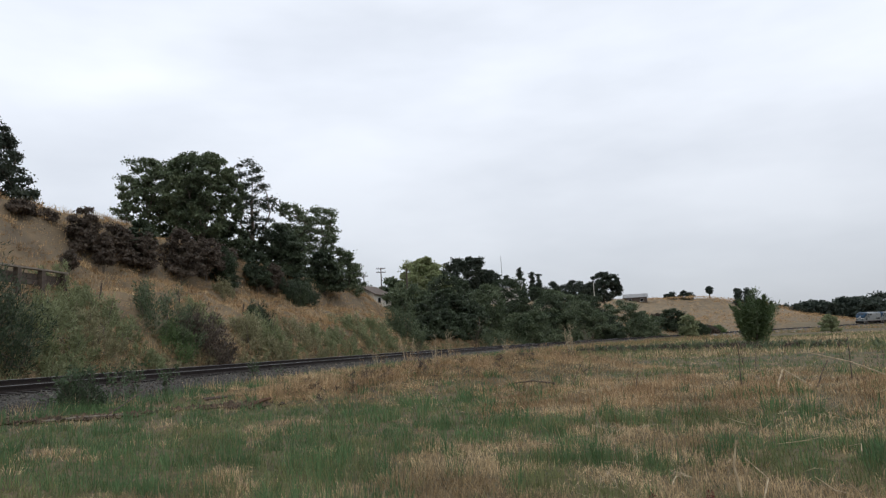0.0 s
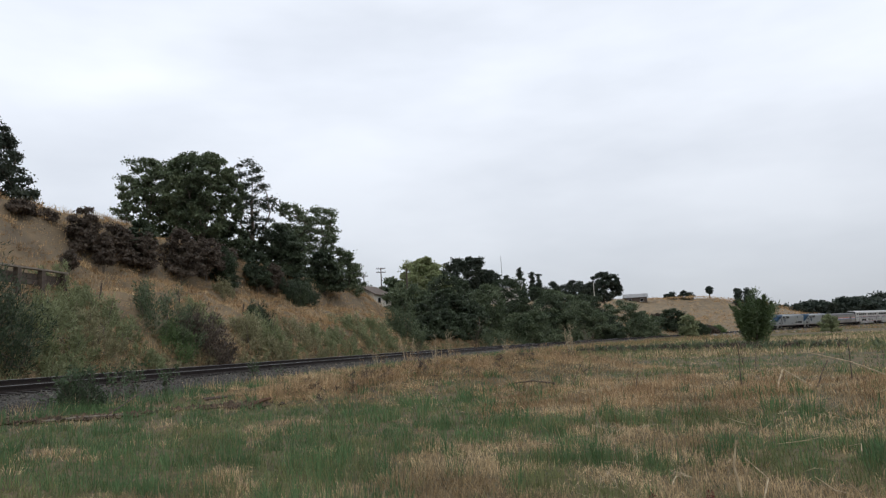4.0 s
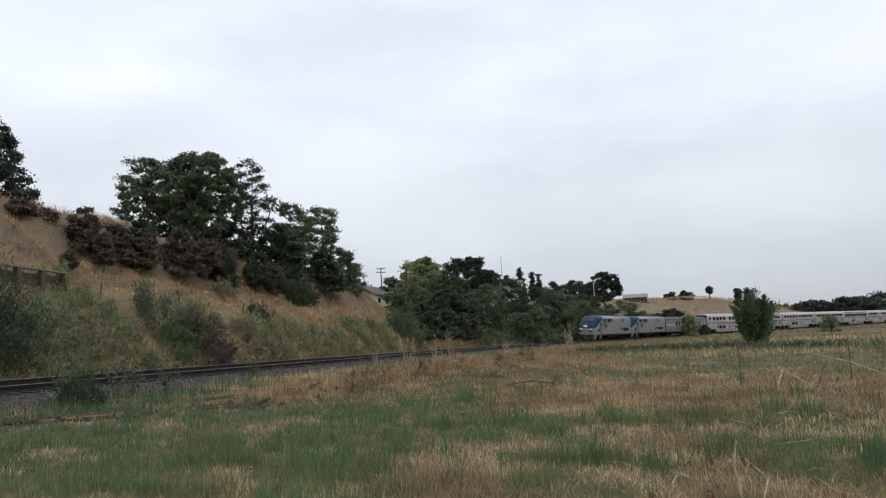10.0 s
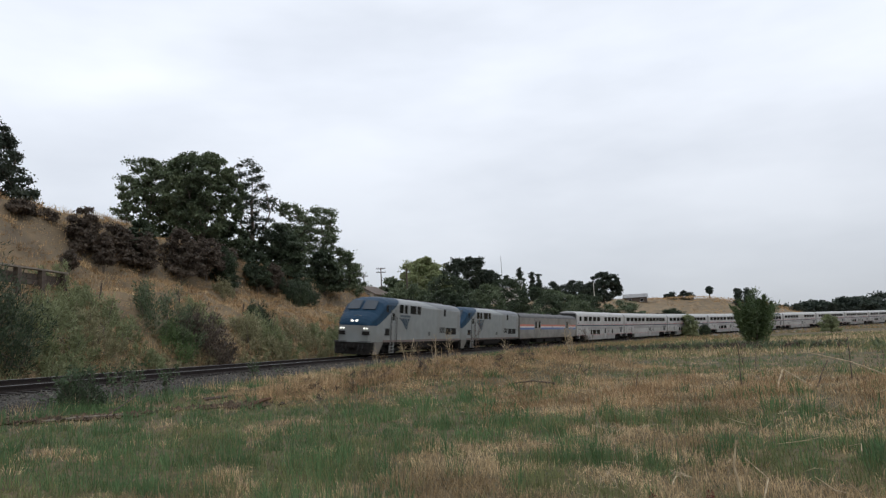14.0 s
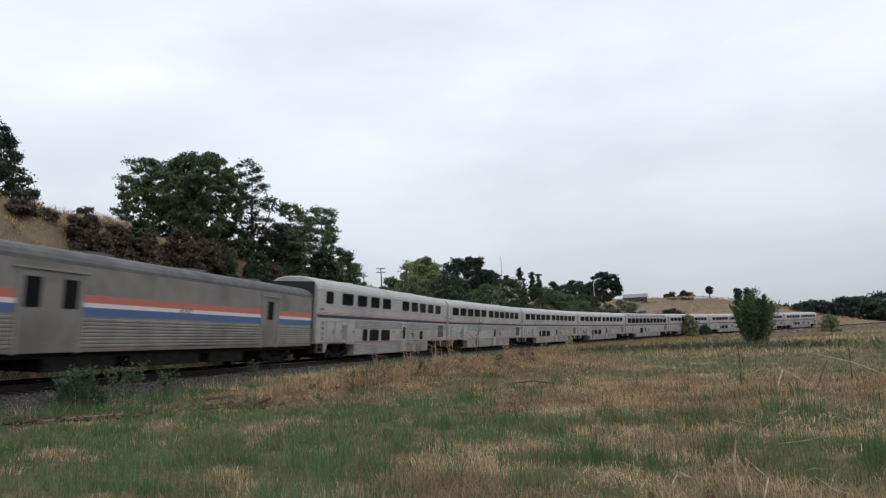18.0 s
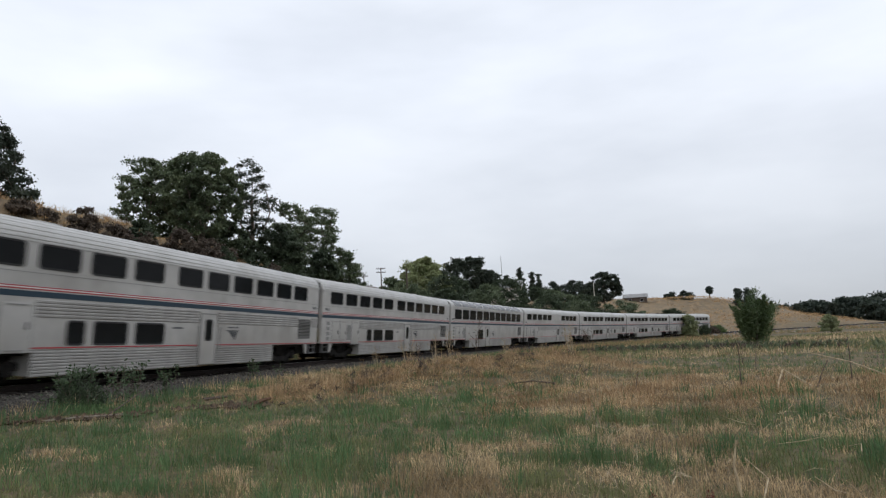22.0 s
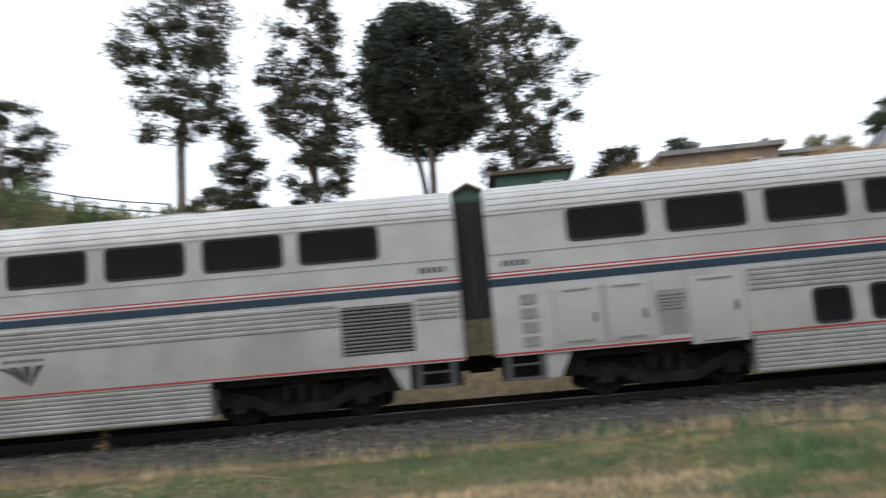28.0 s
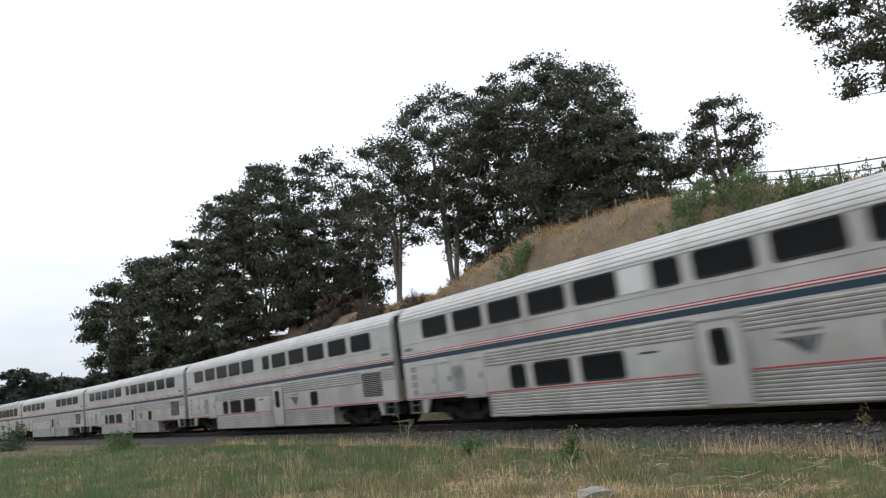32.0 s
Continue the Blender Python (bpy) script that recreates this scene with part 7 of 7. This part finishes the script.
# old timber retaining wall part-way up the bank
ret = tagged(new("retaining_wall"), "old rusty brown timber retaining wall on the bank", "retaining wall")
wall_a, wall_b = Vector((-20.55, 26.0, 0)), Vector((-19.35, 35.8, 0))
wall_turn = math.degrees(math.atan2(wall_b.y - wall_a.y, wall_b.x - wall_a.x))
for k in range(7):
    q = wall_a.lerp(wall_b, k / 6)
    part("post", Shape().box(-0.12, 0.12, -0.12, 0.12, -0.7, 0.78), M_dark_wood, ret, at=pose(q.x, q.y, 4.3, 0, 0, wall_turn))
q = wall_a.lerp(wall_b, 0.5) + Vector((-0.2, 0.03, 0))
for z in (0.22, 0.49):
    part("beam", Shape().box(-4.95, 4.95, -0.08, 0.08, -0.125, 0.125, c=0.02), M_dark_wood, ret, at=pose(q.x, q.y, 4.3 + z, 0, 0, wall_turn))
part("cap_rail", Shape().box(-5.1, 5.1, -0.13, 0.13, -0.04, 0.04), M_wood, ret, at=pose(q.x + 0.2, q.y, 5.13, 0, 0, wall_turn))


def utility_pole(x, y, top, arms, label, radius=0.13, material=None):
    gz = ground_z(x, y)
    ob = tagged(new("utility_pole"), label, "pole")
    ob.matrix_basis = pose(x, y, gz, 0, 0, 8)
    part("pole", Shape().tube([(0, 0, -0.5), (0, 0, top - gz)], [radius, radius * 0.7], 8), material or M_dark_wood, ob)
    for z in arms:
        arm = part("crossarm", Shape().box(-0.85, 0.85, -0.06, 0.06, top - gz - z - 0.06, top - gz - z + 0.06), M_dark_wood, ob)
        for xx in (-0.75, -0.4, 0.4, 0.75):
            part("insulator", Shape().tube([(xx, 0, top - gz - z + 0.05), (xx, 0, top - gz - z + 0.25)], 0.05, 6), M_grey, arm)
    return ob


utility_pole(-11.6, 129.5, 15.4, (0.25, 0.9), "dark wooden utility pole with crossarms")
utility_pole(-17.0, 149.0, 16.2, (0.25,), "dark wooden utility pole with a crossarm")
utility_pole(16.2, 199.0, 25.0, (), "thin tall radio mast beyond the trees", 0.09, M_pole)
utility_pole(-6.5, 122.0, 14.2, (), "thin dark post beside the willow", 0.16)
utility_pole(43.0, 205.0, 16.5, (), "pale thin post on the far hill", 0.12, M_cream)
utility_pole(-50.5, -208.0, 16.2, (), "dark pole beyond the curve", 0.25)

# stakes standing on the bank
for s, lat in ((-3.4, -9.6), (2.6, -9.0), (4.4, -10.4), (10.5, -9.4)):
    x, y, h = bearing(s, lat)
    st = tagged(new("stake", Shape().tube([(0, 0, -0.2), (0.08, 0.05, 0.85)], [0.06, 0.045], 6).mesh("stake", M_dark_wood)), "dark leaning stake on the dry bank", "stake")
    st.matrix_basis = pose(x, y, ground_z(x, y))


# ---- weeds, stalks and sticks ----
M_stick = mat("dark_stick", (0.07, 0.05, 0.04), (0.13, 0.10, 0.08), 10, 0.9)
L_weed = leaves("weed_leaves", (0.05, 0.085, 0.04), (0.10, 0.145, 0.07))


def weed(x, y, tall, wide, stems, leaf, stem_mat, label, seed, leafy=40, size=0.07, branch=3, base_bush=0.0):
    """Upright branching stems from one foot, leaves or seed heads along them."""
    r = np.random.RandomState(seed)
    ob = tagged(new("weed"), label, "weed", "weeds by the track")
    ob.matrix_basis = pose(x, y, ground_z(x, y))
    pts = []
    for k in range(stems):
        a, q, hh = r.uniform(0, 6.283), wide * 0.5 * r.uniform(0.3, 1), tall * r.uniform(0.6, 1)
        tip = Vector((math.cos(a) * q, math.sin(a) * q, hh))
        foot = Vector((math.cos(a) * q * 0.25, math.sin(a) * q * 0.25, -0.05))
        mid = foot.lerp(tip, 0.5) + Vector((r.uniform(-0.08, 0.08), r.uniform(-0.08, 0.08), 0.05)) * tall
        sh = Shape().tube([foot, mid, tip], [0.006 * tall + 0.002, 0.004 * tall + 0.002, 0.002], 5)
        for j in range(branch):
            u = r.uniform(0.35, 0.9)
            p = foot.lerp(mid, u * 2) if u < 0.5 else mid.lerp(tip, u * 2 - 1)
            d = Vector((r.normal(), r.normal(), r.uniform(0.5, 1.4))).normalized() * tall * r.uniform(0.12, 0.28)
            sh.tube([p, p + d * 0.6 + Vector((0, 0, 0.02)), p + d], [0.0035 * tall + 0.002, 0.0025 * tall + 0.0015, 0.0015], 4)
            pts.append(p + d)
            pts.append(p + d * 0.6)
        part("stem", sh, stem_mat, ob)
        pts += [foot.lerp(mid, u) for u in (0.5, 0.8)] + [mid.lerp(tip, u) for u in (0.2, 0.5, 0.8, 1.0)]
    if leafy:
        P = np.repeat(np.array([tuple(p) for p in pts]), max(1, leafy // len(pts) + 1), 0)
        P = P + r.normal(size=P.shape) * size * 0.8
        if base_bush:
            B = r.normal(size=(leafy * 2, 3)) * [wide * 0.3, wide * 0.3, base_bush * 0.3]
            B[:, 2] = np.abs(B[:, 2]) + 0.04
            P = np.concatenate([P, B])
        a = r.normal(size=P.shape)
        a /= np.linalg.norm(a, axis=1)[:, None]
        b = np.cross(a, r.normal(size=P.shape))
        b /= np.linalg.norm(b, axis=1)[:, None]
        ln = size * r.uniform(0.5, 1.2, (len(P), 1))
        v = np.stack([P - a * ln, P + b * ln * 0.5, P + a * ln, P - b * ln * 0.5], 1).reshape(-1, 3)
        new("leaves", array_mesh("leaves", v, np.arange(len(v)).reshape(-1, 4), leaf)).parent = ob
    return ob


green_weed = "tall green weed growing in the ballast edge"
dry_weed = "tall dry branching weed stalk beside the track"
weed(-9.6, 18.6, 1.15, 1.2, 9, L_weed, M_stick, "bushy dark green weed at the ballast edge", 1, 420, 0.06, 4, 0.9)
weed(-8.9, 19.2, 1.3, 0.9, 6, L_weed, M_stick, green_weed, 2, 160, 0.05)
weed(-9.3, 21.2, 1.25, 0.8, 6, L_weed, M_stick, green_weed, 3, 150, 0.06)
weed(-8.6, 22.0, 1.0, 0.8, 5, L_weed, M_stick, green_weed, 4, 120, 0.06)
weed(-8.3, 30.4, 0.95, 0.9, 6, L_weed, M_stick, green_weed, 5, 150, 0.05)
weed(-6.5, 27.4, 0.9, 0.5, 4, L_weed, M_stick, green_weed, 6, 60, 0.045)
for k, (x, y, tl, wd, st) in enumerate([(-2.6, 46.0, 1.9, 1.4, 6), (-1.9, 45.0, 1.7, 0.9, 5), (-0.9, 46.5, 2.0, 0.7, 4), (0.2, 46.0, 2.3, 0.6, 3), (1.9, 45.6, 2.9, 0.7, 3), (3.8, 47, 2.0, 0.5, 2), (9.8, 56.0, 2.8, 2.0, 7), (11.4, 57.5, 2.5, 1.2, 5), (-4.3, 43.5, 1.3, 0.9, 5)]):
    weed(x, y, tl, wd, st, L_dry, M_stick if k % 3 == 1 else M_stalk, dry_weed, 20 + k, 26, 0.032, 6)
for k, (x, y, tl) in enumerate([(-4.6, 23.8, 0.75), (9.1, 22.2, 0.9), (3.3, 18.5, 0.8), (12.5, 21.0, 1.0), (11.3, 24.5, 0.8), (5.2, 20.6, 0.7), (6.5, 26.0, 0.9), (15.6, 23.4, 1.1), (2.3, 12.0, 0.5), (-2.2, 13.0, 0.5), (7.3, 13.2, 0.5)]):
    weed(x, y, tl, 0.3, 2, L_dry, M_stick if k % 2 else M_stalk, "thin bare dead stalk in the field", 40 + k, 0, 0.04, 3)
weed(-15.9, -20.0, 1.1, 0.6, 5, L_weed, M_stalk, "tall yellow-green weed at the ballast edge", 60, 120, 0.045)
weed(-16.0, -5.4, 0.75, 0.3, 2, L_dry, M_stalk, "dry seed head beside the track", 62, 60, 0.05)
weed(-15.4, -48.6, 1.3, 2.2, 12, L_green, M_stick, "bushy feathery green weed beside the ballast", 63, 700, 0.07, 4, 1.0)
weed(-14.9, -77.0, 2.6, 2.4, 10, L_weed, M_stick, "tall green weed bush beside the track", 64, 700, 0.1, 4, 2.0)
weed(-11.6, -9.4, 0.7, 0.5, 5, L_green, M_stick, "small green weed clump", 65, 160, 0.05, 3, 0.4)
weed(-12.2, -13.0, 0.55, 0.6, 5, L_green, M_stick, "small green weed clump", 66, 160, 0.05, 3, 0.4)
weed(-8.6, -15.0, 0.8, 0.8, 6, L_shrub, M_stalk, "pale flowering weed in the grass", 68, 160, 0.035, 4)


def stick(points, radius, material, label, name="stick", category="stick"):
    x, y = points[0][:2]
    gz = ground_z(x, y)
    sh = Shape().tube([(px - x, py - y, pz) for px, py, pz in points], [radius * (1 - 0.5 * k / (len(points) - 1)) for k in range(len(points))], 6)
    ob = tagged(new(name, sh.mesh(name, material)), label, category)
    ob.matrix_basis = pose(x, y, gz)
    return ob


stick([(-7.4, 21.6, 0.05), (-6.9, 22.0, 0.07), (-6.2, 22.7, 0.05)], 0.06, M_stick, "short dark log lying in the grass", "log", "log")
stick([(-9.0, 15.7, 0.02), (-8.2, 16.1, 0.05), (-7.5, 16.6, 0.03)], 0.035, M_wood, "grey fallen branch at the ballast edge", "branch", "branch")
r_bark = np.random.RandomState(44)
bark_n = 420
bu = np.clip(r_bark.choice([0.06, 0.2, 0.3, 0.52, 0.62, 0.7], bark_n) + r_bark.normal(0, 0.035, bark_n), 0, 1)
bkx = np.interp(bu, [0, 0.3, 0.5, 0.72, 1], [-9.6, -7.5, -6.7, -5.1, -2.6]) + r_bark.normal(0, 0.2, bark_n)
bky = np.interp(bu, [0, 0.3, 0.5, 0.72, 1], [15.5, 16.7, 18.2, 18.8, 20.4]) + r_bark.normal(0, 0.26, bark_n)
bv, bf = stones(r_bark, bkx, bky, height(bkx, bky) + 0.04, r_bark.uniform(0.03, 0.13, bark_n) * np.interp(bu, [0, 0.6, 0.75, 1], [1, 1, 1.2, 0.5]))
stuff("bark_debris", bv, bf, mat("rotten_wood", (0.04, 0.027, 0.017), (0.14, 0.095, 0.06), 9, 0.95, by_island=0.5), "brown rotten wood scraps along the ballast edge", "debris")
stick([(-8.2, 17.2, 0.0), (-7.9, 17.9, 0.35), (-7.6, 18.4, 0.65)], 0.02, M_stick, "thin leaning twig at the ballast edge", "twig", "twig")
M_stump = mat("red_brown_wood", (0.075, 0.04, 0.025), (0.15, 0.085, 0.05), 8, 0.95, bump=0.6)
stick([(-5.2, 18.5, 0.02), (-4.9, 18.8, 0.16), (-4.7, 18.9, 0.2)], 0.07, M_stump, "short rotten red-brown stump at the ballast edge", "stump", "stump")
stick([(2.42, 6.25, 0.0), (2.4, 6.3, 0.25), (2.44, 6.3, 0.46)], 0.013, M_stalk, "pale upright broken stalk in the field", "stalk", "stalk")
stick([(2.5, 6.0, 0.02), (2.62, 6.15, 0.16), (2.52, 6.35, 0.3)], 0.008, M_stalk, "pale bent stalk in the field", "stalk", "stalk")
stick([(6.9, 15.3, 0.05), (7.25, 15.7, 0.42)], 0.022, M_stalk, "pale leaning stick in the field", "stick")
stick([(7.65, 15.3, 0.05), (7.25, 15.72, 0.42)], 0.02, M_stalk, "pale leaning stick in the field", "stick")
stick([(8.9, 14.2, 0.1), (8.2, 14.7, 0.5), (7.6, 15.2, 0.72)], 0.018, M_stalk, "long pale arched dead stem in the field", "stem", "stem")
stick([(6.97, 17.31, -0.05), (6.98, 17.31, 0.46), (7.00, 17.31, 0.92)], 0.014, M_stick, "dark upright dead stem in the dry field", "stem", "stem")
stick([(9.31, 16.74, -0.05), (9.32, 16.74, 0.43), (9.33, 16.74, 0.86)], 0.014, M_stick, "dark upright dead stem in the dry field", "stem", "stem")
stick([(3.30, 19.58, -0.05), (3.47, 19.58, 0.35), (3.68, 19.58, 0.70)], 0.014, M_stick, "dark upright dead stem in the dry field", "stem", "stem")
stick([(7.98, 15.75, -0.05), (8.12, 15.75, 0.28), (8.29, 15.75, 0.56)], 0.014, M_stick, "dark upright dead stem in the dry field", "stem", "stem")
stick([(9.29, 21.87, -0.05), (9.32, 21.87, 0.34), (9.37, 21.87, 0.68)], 0.014, M_stick, "dark upright dead stem in the dry field", "stem", "stem")
stick([(4.43, 17.30, -0.05), (4.47, 17.30, 0.19), (4.52, 17.30, 0.37)], 0.014, M_stick, "dark upright dead stem in the dry field", "stem", "stem")
stick([(3.0, 20.5, 0.05), (2.4, 20.8, 0.14), (1.9, 21.2, 0.08)], 0.03, M_stick, "dark dead twig on the low mound", "twig", "twig")
for k in range(26):
    r = np.random.RandomState(700 + k)
    az, rr = math.radians(r.choice([r.uniform(-32, -8), r.uniform(95, 150)])), r.uniform(6.5, 13)
    if az > 1:
        rr += 3
    x, y = -math.sin(az) * rr, math.cos(az) * rr
    a, ln = r.uniform(0, 6.283), r.uniform(0.25, 0.7)
    stick([(x, y, 0.03), (x + math.cos(a) * ln * 0.5, y + math.sin(a) * ln * 0.5, 0.08), (x + math.cos(a) * ln, y + math.sin(a) * ln, r.uniform(0.03, 0.2))], 0.006, M_stalk, "pale fallen dry stalk in the field", "stalk", "stalk")
rock = Shape()
rr_ = np.random.RandomState(5)
rings = []
for z_, q_ in ((-0.05, 0.2), (0.03, 0.24), (0.09, 0.2), (0.13, 0.11)):
    rings.append([(math.cos(k * 0.7) * q_ * rr_.uniform(0.75, 1.15) * 1.3, math.sin(k * 0.7) * q_ * rr_.uniform(0.75, 1.15), z_ + rr_.uniform(-0.015, 0.015)) for k in range(9)])
rock.loft(rings)
slab = tagged(new("stone", rock.mesh("stone", M_rock)), "pale grey stone in the dry grass", "stone")
slab.matrix_basis = pose(-8.1, -6.2, ground_z(-8.1, -6.2))
for k, (x, y) in enumerate([(2.05, 5.9), (1.55, 5.75)]):
    weed(x, y, 0.16, 0.10, 3, mat("red_dock_seed", (0.13, 0.025, 0.02), (0.2, 0.05, 0.03), 20, 0.9) if k == 0 else bpy.data.materials["red_dock_seed"], M_stick, "dark red dock seed head in the grass", 80 + k, 40, 0.014, 2)

bush(-9.36, 18.31, 1.1, 0.95, L_dark, "dense dark green weed bush at the ballast edge", 411, 3.0, 0.07, "bush")


# ---- what moves ----
SPEED, NOSE_START = 19.2767, 278.67


def vehicle_pose(s_front, length):
    """Both bogies stand on the line; the vehicle's x runs to its rear."""
    a, b = s_front + length * 0.17, s_front + length * 0.83
    pa, pb = Vector(on_line(a, 0, 0)), Vector(on_line(b, 0, 0))
    way = (pb - pa).normalized()
    h = math.atan2(way.y, way.x)
    up = Vector((math.sin(h) * math.sin(CANT), -math.cos(h) * math.sin(CANT), math.cos(CANT)))
    left = up.cross(way).normalized()
    up = way.cross(left).normalized()
    mid = (pa + pb) / 2
    return Matrix(((way.x, left.x, up.x, mid.x), (way.y, left.y, up.y, mid.y), (way.z, left.z, up.z, mid.z), (0, 0, 0, 1)))


def motions():
    for ob, d, length in VEH:
        walk(ob, [(t, vehicle_pose(NOSE_START - SPEED * t + d, length)) for t in range(0, 33)])


motions()
